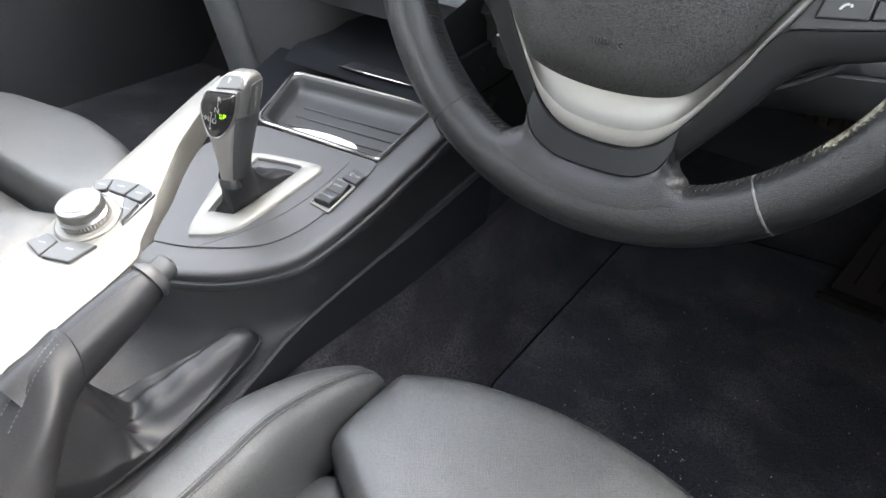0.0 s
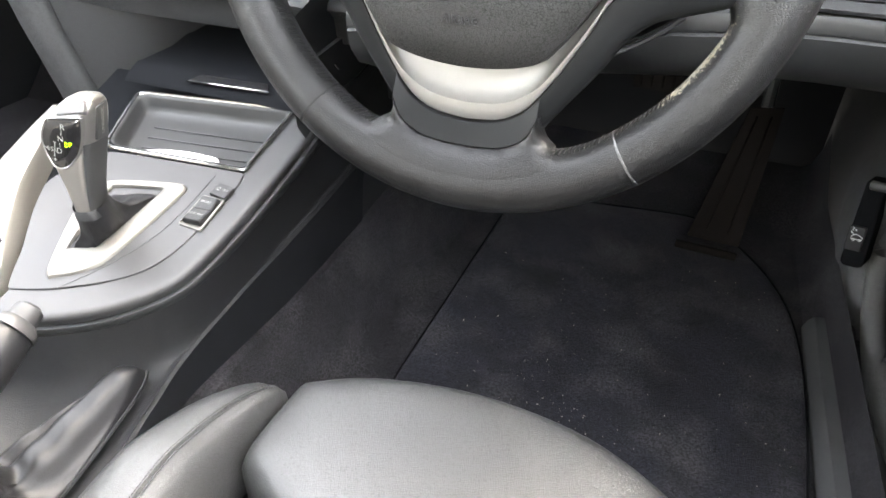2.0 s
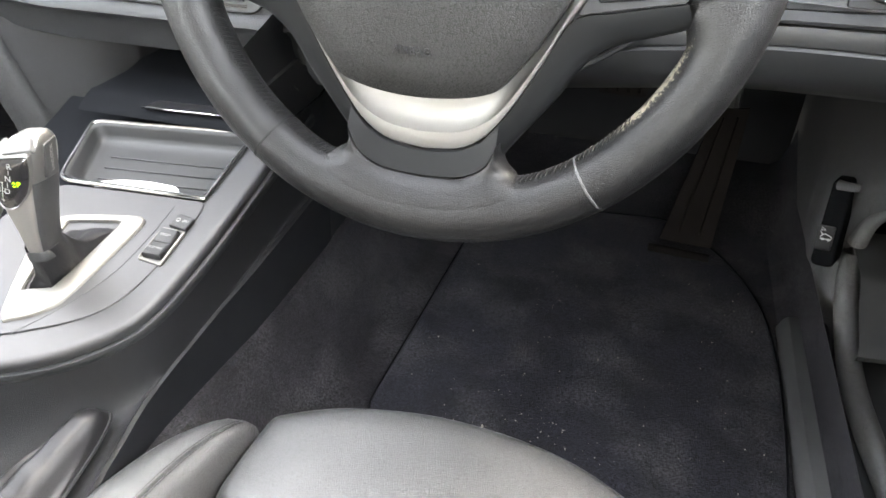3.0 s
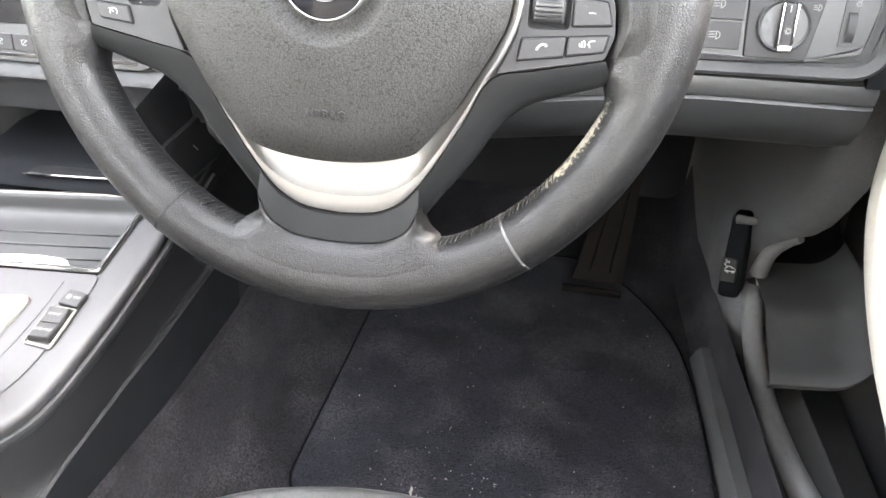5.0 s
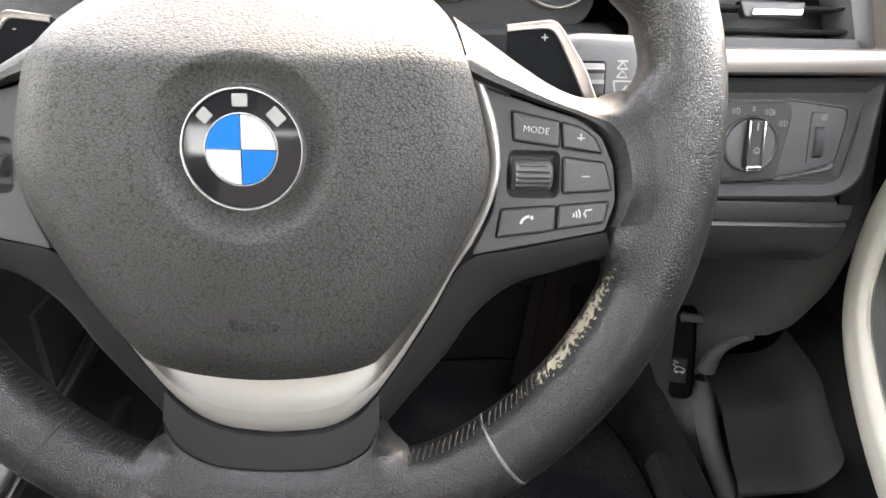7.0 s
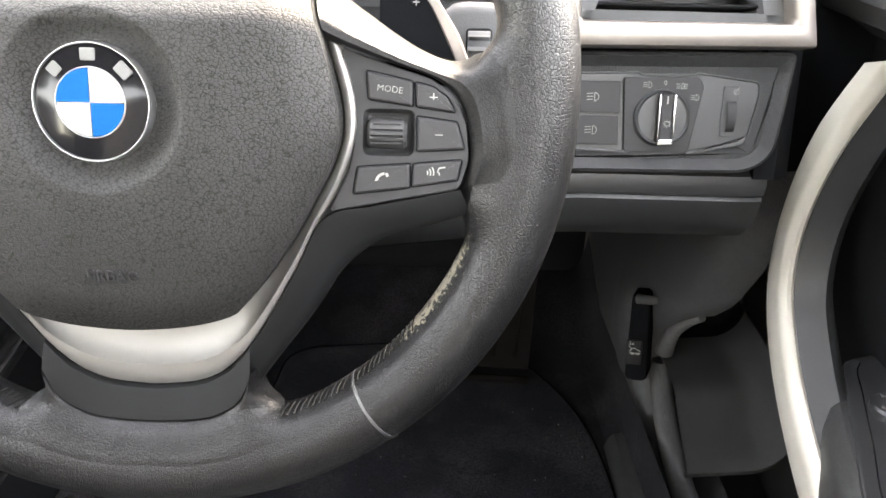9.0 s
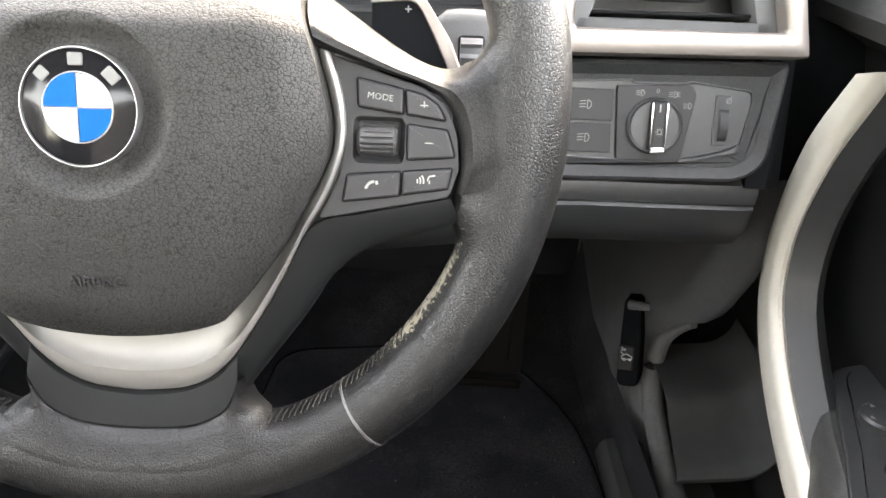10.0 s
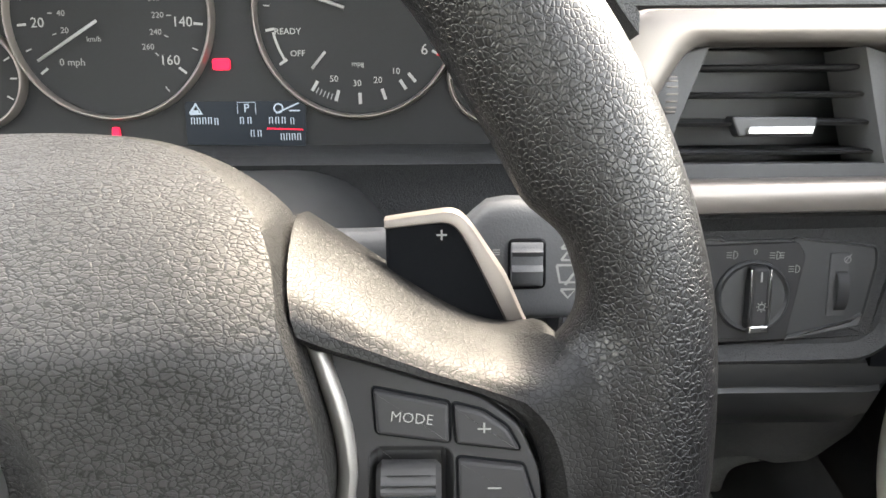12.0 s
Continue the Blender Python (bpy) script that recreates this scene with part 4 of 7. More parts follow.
ticks(tacho, TX, DY, 0.0435, [238, 255, 271, 288, 303, 311], 0.0055, 0.0016, WHITE)
ticks(tacho, TX, DY, 0.0435, [241 + 2.6 * i for i in range(6)], 0.0030, 0.0005, GREYPRINT)
needle(tacho, TX, DY, 0.024, 0.0345, 230, 0.0007)
for t, a in (("50", 249), ("30", 269), ("20", 287), ("10", 304)):
    words(t, 0.0044, WHITE, tacho, pose(TX + 0.0335 * math.cos(radians(a)), DY + 0.0335 * math.sin(radians(a)), N0 + 0.0008))
words("mpg", 0.0036, WHITE, tacho, pose(TX + 0.000, DY - 0.0240, N0 + 0.0008))
fuel = dial(-0.1165, 0.0985, 0.0245, "fuel_gauge")
needle(fuel, -0.1165, 0.0985, 0.004, 0.019, 118, 0.0006)
ticks(fuel, -0.1165, 0.0985, 0.0205, [-30, 0, 30, 60, 90], 0.0035, 0.0008, WHITE)
temp = dial(0.1415, 0.0985, 0.0245, "temperature_gauge")
ticks(temp, 0.1415, 0.0985, 0.0205, [150, 180, 210], 0.0035, 0.0008, WHITE)
# display below and between the dials
disp = part("display", slab(rounded([(-0.0145, 0.0655), (0.0450, 0.0640), (0.0460, 0.0868), (-0.0145, 0.0868)], 0.001, 2), N0 - 0.001, N0 + 0.0003, 0.0002), SCREEN, cluster, "dark display with pale characters")
Z1 = N0 + 0.0005
part("warning_triangle", strokes([[(-0.0120, 0.0808), (-0.0062, 0.0808), (-0.0090, 0.0855), (-0.0120, 0.0808)], [(-0.0105, 0.0818), (-0.0077, 0.0818)]], 0.0014, Z1), LIT, disp)
words("P", 0.0058, LIT, disp, pose(0.0163, 0.0832, Z1))
part("display_line", strokes([[(0.0118, 0.0805), (0.0118, 0.0862), (0.0208, 0.0862), (0.0208, 0.0805)]], 0.0003, Z1), LIT, disp)
part("display_symbol", strokes([arc(0.0322, 0.0832, 0.0022, 0, 360, 12), [(0.0310, 0.0808), (0.0425, 0.0858)], [(0.0375, 0.0820), (0.0430, 0.0820)]], 0.0007, Z1), LIT, disp)
for x0, x1, y in ((-0.0115, -0.0002, 0.0772), (0.0002, 0.0030, 0.0768), (0.0130, 0.0205, 0.0772), (0.0275, 0.0370, 0.0772), (0.0382, 0.0415, 0.0768), (0.0330, 0.0440, 0.0690), (0.0180, 0.0250, 0.0708)):
    k = max(1, int((x1 - x0) / 0.0026))
    for i in range(k):
        a = x0 + (x1 - x0) * i / k
        part("display_bar", strokes([[(a, y - 0.0016), (a, y + 0.0016), (a + 0.0014, y + 0.0016), (a + 0.0014, y - 0.0016)]], 0.0005, Z1), LIT, disp)
part("red_line", strokes([[(0.0260, 0.0733), (0.0440, 0.0726)]], 0.0004, Z1), RED, disp)
lamp = slab(rounded([(0.0005, 0.1020), (0.0092, 0.1020), (0.0092, 0.1075), (0.0005, 0.1075)], 0.0015, 3), N0 - 0.001, N0 + 0.0004, 0.0002)
part("warning_lamp", lamp, RED, cluster, "lit red warning lamp")
part("warning_lamp", slab(rounded([(-0.0520, 0.0690), (-0.0478, 0.0690), (-0.0482, 0.0745), (-0.0516, 0.0745)], 0.0012, 3), N0 - 0.001, N0 + 0.0004, 0.0002), RED, cluster, "lit red warning lamp")
hood = [[(x, 0.205 - 0.45 * max(0, abs(x) - 0.10) ** 1.2 * 4 + dy, n) for x in [-0.19 + 0.38 * i / 24 for i in range(25)]] for n, dy in ((-0.24, -0.006), (-0.20, 0.0), (-0.15, 0.004))]
part("hood", solid(hood, (0, 0.008, 0)), SOFT_DARK, cluster, "soft black cluster hood")
lip = [[(x, y, n) for x in (-0.19, -0.1, 0, 0.1, 0.175)] for y, n in ((0.0660, N0 - 0.004), (0.0630, N0 + 0.004), (0.0600, N0 + 0.018), (0.0560, N0 + 0.022), (0.0470, N0 + 0.015), (0.0380, N0 + 0.014), (0.0200, N0 + 0.012), (-0.03, N0 + 0.01), (-0.06, N0 + 0.0))]
part("lower_lip", ribbon(lip), SOFT_DARK, cluster, "soft black lower edge")

# ---- dashboard, driver's side ----
dash = base("dashboard", WHEEL, "soft black dashboard with a satin silver trim strip", "dashboard", kind="structure")
D0 = -0.1985
TR = -0.175
vent_hole = [(0.2185, 0.1045), (0.2270, 0.1085), (0.3110, 0.1080), (0.3180, 0.1020), (0.3290, 0.0500), (0.2040, 0.0492), (0.2035, 0.0800)]


def trim_frame():
    """The silver surround: a broad frame with an opening, lofted between two outlines."""
    inner = rounded(vent_hole, [0.006, 0.004, 0.006, 0.006, 0.004, 0.004, 0.004], 6)
    outer = rounded([(0.1850, 0.1085), (0.1945, 0.1225), (0.3200, 0.1222), (0.3300, 0.1120), (0.3440, 0.0360), (0.1830, 0.0335), (0.1800, 0.0800)], [0.01, 0.012, 0.012, 0.012, 0.003, 0.004, 0.01], 6)
    rows = []
    for f, z in ((1.015, -0.020), (1.0, -0.0030), (0.93, -0.0008), (0.8, 0.0), (0.45, 0.0012), (0.2, 0.0004), (0.06, -0.0016), (0.0, -0.0050), (-0.01, -0.022)):
        rows.append([(*(a.lerp(b, f)), TR + z) for a, b in zip(inner, outer)])
    return stack(rows, None, False, False)


part("silver_trim", trim_frame(), SILVER, dash, "satin silver trim round the air vent")

vent = base("air_vent", WHEEL, "black air vent with horizontal slats and a chrome slider", "air vent")
bm = ribbon([[(x, y, z) for x, y in ((0.200, 0.112), (0.200, 0.046), (0.333, 0.046), (0.333, 0.112), (0.200, 0.112))] for z in (-0.180, -0.250)])
part("duct", bm, GLOSS, vent)
part("backing", slab(rounded([(0.200, 0.046), (0.333, 0.046), (0.333, 0.112), (0.200, 0.112)], 0.002, 2), -0.262, -0.248, 0.001), DARK, vent)
for side in (0, 1):
    if side == 0:
        o = [(0.2190, 0.1050), (0.2330, 0.1083), (0.2215, 0.0780), (0.2120, 0.0495), (0.2040, 0.0495), (0.2040, 0.0800)]
    else:
        o = [(0.3020, 0.1080), (0.3175, 0.1030), (0.3290, 0.0505), (0.3170, 0.0500)]
    part("side_facet", slab([Vector(p) for p in o], -0.225, -0.1900, 0.0008), SOFT, vent, "grey plastic side facet")
wheel_pts = [[(0.2105 + 0.0028 * math.sin(math.pi * k / 10) * 0 + dx, 0.0870 + 0.0085 * math.cos(math.pi * k / 10), -0.1810 + 0.0035 * math.sin(math.pi * k / 10)) for k in range(11)] for dx in (0, 0.0012, 0.0024, 0.0036, 0.0048)]
part("thumb_wheel", ribbon(wheel_pts), SOFT, vent, "ribbed vent thumb wheel")
for k in range(7):
    part("wheel_rib", tube([(0.2105, 0.0870 + 0.0080 * math.cos(math.pi * (k + 1) / 8), -0.1808 + 0.0035 * math.sin(math.pi * (k + 1) / 8)), (0.2153, 0.0870 + 0.0080 * math.cos(math.pi * (k + 1) / 8), -0.1808 + 0.0035 * math.sin(math.pi * (k + 1) / 8))], 0.0004, 5), SILVER, vent)
for y in (0.0985, 0.0862, 0.0733, 0.0598):
    x0, x1 = 0.2135 + (y - 0.05) * 0.33, 0.3165 - (y - 0.05) * 0.24
    prof = [(-0.198, 0.0), (-0.1962, 0.0013), (-0.200, 0.0024), (-0.232, 0.0032), (-0.233, 0.0010), (-0.210, -0.0004)]
    part("slat", stack([[(x, y + h, n) for n, h in prof] for x in (x0, x1)]), SOFT_DARK, vent, "black vent slat", smooth=False)
o = rounded([(0.2500, 0.0680), (0.2850, 0.0680), (0.2860, 0.0770), (0.2460, 0.0775)], 0.0015, 3)
slider = part("slider", slab(o, -0.202, -0.1945, 0.001), DARK, vent)
part("chrome_bar", slab(rounded([(0.2530, 0.0690), (0.2835, 0.0690), (0.2842, 0.0728), (0.2535, 0.0728)], 0.0008, 3), -0.1950, -0.1925, 0.0008), CHROME, slider, "chrome slider bar")
part("grille_shade", slab(rounded([(0.205, 0.048), (0.325, 0.048), (0.323, 0.0560), (0.208, 0.0560)], 0.001, 2), -0.21, -0.190, 0.0005), BLACK, vent)

# light switch panel below the strip
lights = base("light_switch_panel", WHEEL, "black light switch panel with a rotary knob and buttons", "light switch")
SUR = rounded([(0.1700, 0.0300), (0.3400, 0.0330), (0.3330, -0.0290), (0.3180, -0.0395), (0.1700, -0.0415)], [0.004, 0.004, 0.012, 0.012, 0.004], 5)
part("surround", stack([[(p.x, p.y, D0 + z) for p in inset(SUR, d)] for d, z in ((-0.003, -0.02), (-0.001, 0.004), (0.001, 0.0052), (0.003, 0.0040), (0.0075, 0.0005))], None, False, True), SOFT_DARK, lights, "soft black surround with a raised lower lip")
REC = rounded([(0.1800, 0.0185), (0.2455, 0.0210), (0.2475, 0.0195), (0.2800, 0.0200), (0.2820, 0.0212), (0.3215, 0.0165), (0.3225, 0.0080), (0.3175, -0.0200), (0.2745, -0.0300), (0.2480, -0.0300), (0.1800, -0.0280)], 0.003, 3)
part("recess_edge", stack([[(p.x, p.y, D0 + z) for p in inset(REC, d)] for d, z in ((0, 0.0004), (0.0003, 0.0019), (0.0009, 0.0019), (0.0014, 0.0008))], None, False, True), DARK, lights)
part("base_plate", slab(rounded([(0.2360, 0.0172), (0.2825, 0.0186), (0.2862, 0.0125), (0.2795, -0.0290), (0.2390, -0.0288)], 0.002, 3), D0, D0 + 0.0034, 0.0006), BUTTON, lights)
for y0, y1, nm in ((-0.0052, 0.0145, "front"), (-0.0250, -0.0066, "rear")):
    b = part("fog_button", slab(rounded([(0.195, y0), (0.2352, y0), (0.2345, y1), (0.195, y1)], 0.001, 3), D0, D0 + 0.0030, 0.0006), BUTTON, lights, "black fog lamp button")
    c = Vector((0.2185, (y0 + y1) / 2))
    part("symbol", strokes([arc(c.x, c.y, 0.0026, -90, 90, 8) + [(c.x, c.y + 0.0026), (c.x, c.y - 0.0026)]] + [[(c.x - 0.005, c.y + d), (c.x - 0.001, c.y + d + 0.0004)] for d in (-0.0018, 0, 0.0018)], 0.0005, D0 + 0.0032), GREYPRINT, b, "grey lamp symbol")
knob = part("rotary_knob", stack([[(p.x, p.y, D0 + z) for p in circle(0.2612, -0.0072, r, 48)] for r, z in ((0.0178, 0.002), (0.0176, 0.0052), (0.0165, 0.0062), (0.0150, 0.0052))]), DARK, lights, "black rotary light knob")
grip = rounded([(0.2572, -0.0232), (0.2678, -0.0230), (0.2668, 0.0086), (0.2578, 0.0084)], 0.003, 4)
part("grip", stack([[(p.x, p.y, D0 + z + 0.0015 * math.cos((p.y + 0.007) * 90)) for p in inset(grip, d)] for d, z in ((0, 0.0045), (0.0002, 0.0080), (0.0010, 0.0094), (0.0022, 0.0098))]), BUTTON, knob, "raised grip bar")
part("chrome_tip", slab(rounded([(0.2578, -0.0240), (0.2676, -0.0238), (0.2672, -0.0200), (0.2580, -0.0202)], 0.001, 3), D0 + 0.004, D0 + 0.0108, 0.0008), CHROME, knob, "chrome tip")
for x in (0.2576, 0.2668):
    part("chrome_line", tube([(x + 0.0004, -0.0190, D0 + 0.0102), (x - 0.0002, -0.006, D0 + 0.0116), (x + 0.0002, 0.0070, D0 + 0.0100)], 0.0005, 6), CHROME, knob)
part("symbol", strokes([arc(0.2626, -0.0105, 0.0014, 0, 360, 10)] + [[(0.2626 + 0.0019 * math.cos(a), -0.0105 + 0.0019 * math.sin(a)), (0.2626 + 0.0026 * math.cos(a), -0.0105 + 0.0026 * math.sin(a))] for a in [k * math.pi / 4 for k in range(8)]], 0.0004, D0 + 0.0120), WHITE, knob, "white lamp symbol")
part("marker", strokes([[(0.2618, 0.0015), (0.2618, 0.0062)]], 0.0008, D0 + 0.0120), WHITE, knob)
for c, style in (((0.2515, 0.0128), 1), ((0.2720, 0.0125), 2), ((0.2815, 0.0058), 1)):
    lines = [arc(c[0], c[1], 0.0019, -90, 90, 6) + [(c[0], c[1] + 0.0019), (c[0], c[1] - 0.0019)]] + [[(c[0] - 0.0034, c[1] + d), (c[0] - 0.0008, c[1] + d)] for d in (-0.0012, 0, 0.0012)]
    if style == 2:
        lines += [[(c[0] + 0.001, c[1] + d), (c[0] + 0.0036, c[1] + d)] for d in (-0.0012, 0, 0.0012)]
    part("symbol", strokes(lines, 0.0004, D0 + 0.0036), GREYPRINT, lights, "grey lamp symbol")
words("0", 0.0042, GREYPRINT, lights, pose(0.2618, 0.0142, D0 + 0.0036))
part("dimmer_slot", slab(rounded([(0.2990, -0.0180), (0.3080, -0.0180), (0.3080, 0.0130), (0.2990, 0.0130)], 0.001, 3), D0 - 0.001, D0 + 0.0016, 0.0004), BLACK, lights)
rows = [[(x, -0.0055 + 0.0098 * math.cos(math.pi * k / 12), D0 + 0.0010 + 0.0042 * math.sin(math.pi * k / 12)) for k in range(13)] for x in (0.3020, 0.3032, 0.3062, 0.3074)]
part("dimmer_wheel", ribbon(rows), BUTTON, lights, "ribbed dimmer wheel")
part("symbol", strokes([arc(0.3068, 0.0098, 0.0016, 0, 360, 8), [(0.3058, 0.0086), (0.3085, 0.0125)]], 0.0005, D0 + 0.0022), GREYPRINT, lights)
for o in ([(0.1850, -0.0262), (0.2440, -0.0285), (0.2440, -0.0298), (0.1850, -0.0282)], [(0.2790, -0.0285), (0.3100, -0.0205), (0.3160, -0.0165), (0.3150, -0.0225), (0.2790, -0.0300)]):
    part("recess_ramp", slab(rounded(o, 0.0006, 2), D0 - 0.001, D0 + 0.0028, 0.0006), SOFT, lights, "grey ramp of the recess")

# panels of the dashboard in the driver's footwell
def sheet(name, lines, depth, mat, parent, label=""):
    return part(name, solid(lines, depth), mat, parent, label)


xs = [-0.16 + 0.008 * k for k in range(41)] + [0.19, 0.22, 0.28, 0.31, 0.328, 0.336]


def scoop(x):
    """The height of the knee panel's upper edge where it is cut out round the steering column."""
    return 0.485 - 0.1015 * math.sqrt(max(0, 1 - (x / 0.133) ** 2)) if abs(x) < 0.133 else 1.0


sheet("upper_face", [[(x, y, n) for x in (0.155, 0.19, 0.26, 0.34, 0.42)] for y, n in ((0.30, -0.45), (0.175, -0.235), (0.155, -0.190), (0.125, -0.186), (0.118, -0.200))], (0, 0, -0.01), SOFT_DARK, dash, "soft black dashboard top")
# shade beside the door put into the colour, flat black on this face
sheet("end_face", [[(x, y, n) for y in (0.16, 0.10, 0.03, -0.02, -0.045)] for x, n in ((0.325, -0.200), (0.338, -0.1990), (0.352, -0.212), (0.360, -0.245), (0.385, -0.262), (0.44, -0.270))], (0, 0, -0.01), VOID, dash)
knee = base("knee_panel", pose(0, 0, 0), "black plastic knee panel under the dashboard", "dashboard panel", kind="structure")
rows = []
for y, z in ((0.186, 0.4435), (0.182, 0.4420), (0.180, 0.4370), (0.181, 0.4290), (0.1830, 0.4272), (0.181, 0.4250), (0.185, 0.408), (0.200, 0.390), (0.235, 0.372), (0.29, 0.355), (0.36, 0.345)):
    rows.append([(x, y - 0.06 * max(0, 0.2 - x) + 14 * max(0, x - 0.325) ** 2, min(z - 0.10 * max(0, 0.2 - x), scoop(x))) for x in xs])
sheet("lower_cover", rows, (0, 0.006, 0.004), DARK, knee)
for grow, dy, r in ((1.0, 0.0, 0.0030), (0.93, 0.016, 0.0022)):
    lip_path = [(0.133 * grow * math.cos(radians(a)), 0.170 + dy + 0.012 * math.cos(radians(a)), 0.485 + 0.1015 * grow * math.sin(radians(a))) for a in range(200, 341, 4)]
    part("scoop_lip", tube(lip_path, r, 8), DARK, knee, "rounded lip round the steering column")

# ---- centre stack ----
stackm = base("centre_stack", pose(0, 0, 0), "black centre stack with climate buttons over an open cubby", "dashboard", kind="structure")
rows = []
for y, z in ((0.275, 0.60), (0.268, 0.52), (0.258, 0.455), (0.250, 0.400), (0.247, 0.386), (0.238, 0.380), (0.236, 0.374), (0.243, 0.370), (0.250, 0.362), (0.254, 0.345), (0.258, 0.333), (0.272, 0.327), (0.32, 0.322), (0.40, 0.32)):
    rows.append([(x, y + 0.15 * max(0, -0.50 - x) + 0.25 * max(0, x + 0.215), z) for x in (-0.62, -0.56, -0.50, -0.42, -0.34, -0.28, -0.235, -0.20, -0.17)])
sheet("lower_face", rows, (0, 0.006, 0.003), SOFT_DARK, stackm, "dark grey lower fascia")
climate = base("climate_panel", plate(-0.35, 0.2465, 0.392, 12), "black climate control panel with a row of buttons", "climate control")
part("bezel", slab(rounded([(-0.11, -0.006), (0.1000, -0.006), (0.1120, 0.010), (0.116, 0.06), (-0.11, 0.06)], [0.003, 0.01, 0.01, 0.004, 0.004], 4), -0.004, 0.003, 0.0012), DARK, climate)
for i in range(8):
    x = -0.100 + i * 0.0235
    b = part("climate_button", slab(rounded([(x, 0.004), (x + 0.0225, 0.004), (x + 0.0225, 0.019), (x, 0.019)], 0.001, 3), 0.002, 0.0048, 0.0006), BUTTON, climate)
    part("symbol", strokes([arc(x + 0.011, 0.0118, 0.0026, 20, 320, 8), [(x + 0.0085, 0.0095), (x + 0.0140, 0.0140)], [(x + 0.0075, 0.0140), (x + 0.0095, 0.0140)]], 0.0006, 0.005), WHITE, b, "white climate symbol")
part("button_light", slab(rounded([(0.0640, 0.0225), (0.0720, 0.0225), (0.0720, 0.0245), (0.0640, 0.0245)], 0.0005, 2), 0.003, 0.0042, 0.0002), GREEN, climate, "lit green lamp")
part("display_strip", slab(rounded([(-0.105, 0.028), (0.108, 0.028), (0.110, 0.052), (-0.105, 0.052)], 0.001, 2), 0.002, 0.0038, 0.0003), GLOSS, climate)
for x in (0.0545, 0.0590, 0.0635):
    part("lit_figure", strokes([[(x, 0.0355), (x, 0.0415), (x + 0.0028, 0.0415), (x + 0.0028, 0.0355), (x, 0.0355)], [(x, 0.0385), (x + 0.0028, 0.0385)]], 0.0010, 0.0042), RED, climate)
part("lower_slot", slab(rounded([(-0.07, -0.0016), (0.09, -0.0016), (0.09, 0.0016), (-0.07, 0.0016)], 0.0008, 2), 0.0028, 0.0034, 0.0002), GLOSS, climate)
cap = base("end_cap", plate(-0.225, 0.2490, 0.355, 10), "round-ended dark grey panel joint", "trim panel", kind="structure")
part("cap_joint", tube([(p[0], p[1], 0.004) for p in arc(0.040, 0.0, 0.050, 150, 235, 14)], 0.0007, 6), DARK, cap)

def moved(bm, m):
    bmesh.ops.transform(bm, matrix=m, verts=bm.verts)
    return bm


# ---- centre console ----
CON = pose(0, 0, 0.24, 10.2, 0, 0)
console = base("centre_console", CON, "grey centre console with pale aluminium trim", "centre console", kind="structure")
EDGE = [(-0.362, -0.104), (-0.324, -0.098), (-0.277, -0.075), (-0.243, -0.043), (-0.229, -0.013), (-0.221, 0.047), (-0.218, 0.11), (-0.217, 0.174), (-0.216, 0.26)]
edge = spline([Vector((x, y * 1.016, 0)) for x, y in EDGE], 48)
nrm = []
for i in range(48):
    d = (edge[min(i + 1, 47)] - edge[max(i - 1, 0)]).normalized()
    nrm.append(Vector((d.y, -d.x, 0)))


def off(d, z):
    return [(p.x + n.x * d, p.y + n.y * d, z) for p, n in zip(edge, nrm)]


# rounded upper border, a dark step and the flank below it
part("border", ribbon([off(-0.034, -0.0012), off(-0.020, 0.0002), off(-0.006, 0.0006), off(-0.0025, 0.0002), off(-0.0006, -0.0014), off(0.0002, -0.0040), off(0.0, -0.0085), off(-0.002, -0.010)]), PANEL, console, "satin grey border")
part("step_line", ribbon([off(-0.001, -0.0095), off(0.0025, -0.0100), off(0.0034, -0.0120), off(0.0030, -0.0160), off(0.001, -0.022)]), DARK, console)


PAIRS = [((-0.362, -0.104), (-0.353, -0.34, 0.148)), ((-0.324, -0.098), (-0.300, -0.40, 0.130)), ((-0.290, -0.082), (-0.225, -0.36, 0.134)), ((-0.262, -0.062), (-0.221, -0.20, 0.145)), ((-0.243, -0.043), (-0.228, -0.105, 0.158)), ((-0.229, -0.013), (-0.230, -0.045, 0.169)), ((-0.221, 0.047), (-0.221, 0.04, 0.183)), ((-0.218, 0.11), (-0.213, 0.12, 0.191)), ((-0.216, 0.26), (-0.208, 0.27, 0.200))]


def flank():
    """The hollow side of the console, its crest towards the footwell and, below it, the side with shade painted in."""
    top = samples([(x + 0.001, y, 0.24 + 0.18 * y - 0.018) for x, y in (a for a, _ in PAIRS)])
    crest = samples([b for _, b in PAIRS])
    rows = []
    for f, w in ((0, 1), (0.012, 0.78), (0.03, 0.52), (0.06, 0.31), (0.11, 0.17), (0.2, 0.08), (0.35, 0.03), (0.6, 0.008), (0.86, 0.0), (0.95, 0.012), (0.985, 0.010)):
        rows.append([(a.x + (b.x - a.x) * f, a.y + (b.y - a.y) * f, b.z + (a.z - b.z) * w) for a, b in zip(top, crest)])
    rows.append([(b.x, b.y, b.z - 0.0005) for b in crest])
    rows.append([(b.x + 0.0022, b.y, b.z - 0.0030) for b in crest])
    side = [[(b.x + dx, b.y, b.z + dz) for b in crest] for dx, dz in ((0.0020, -0.0032), (0.0008, -0.012), (-0.004, -0.045), (-0.010, -0.13))]
    return moved(ribbon(rows), CON.inverted()), moved(ribbon(side), CON.inverted())


hollow, side = flank()
part("flank", hollow, FLANK, console, "soft black hollowed console side")
part("side_panel", side, SIDE_SHADE, console, "black plastic console side, shade put into its colour")

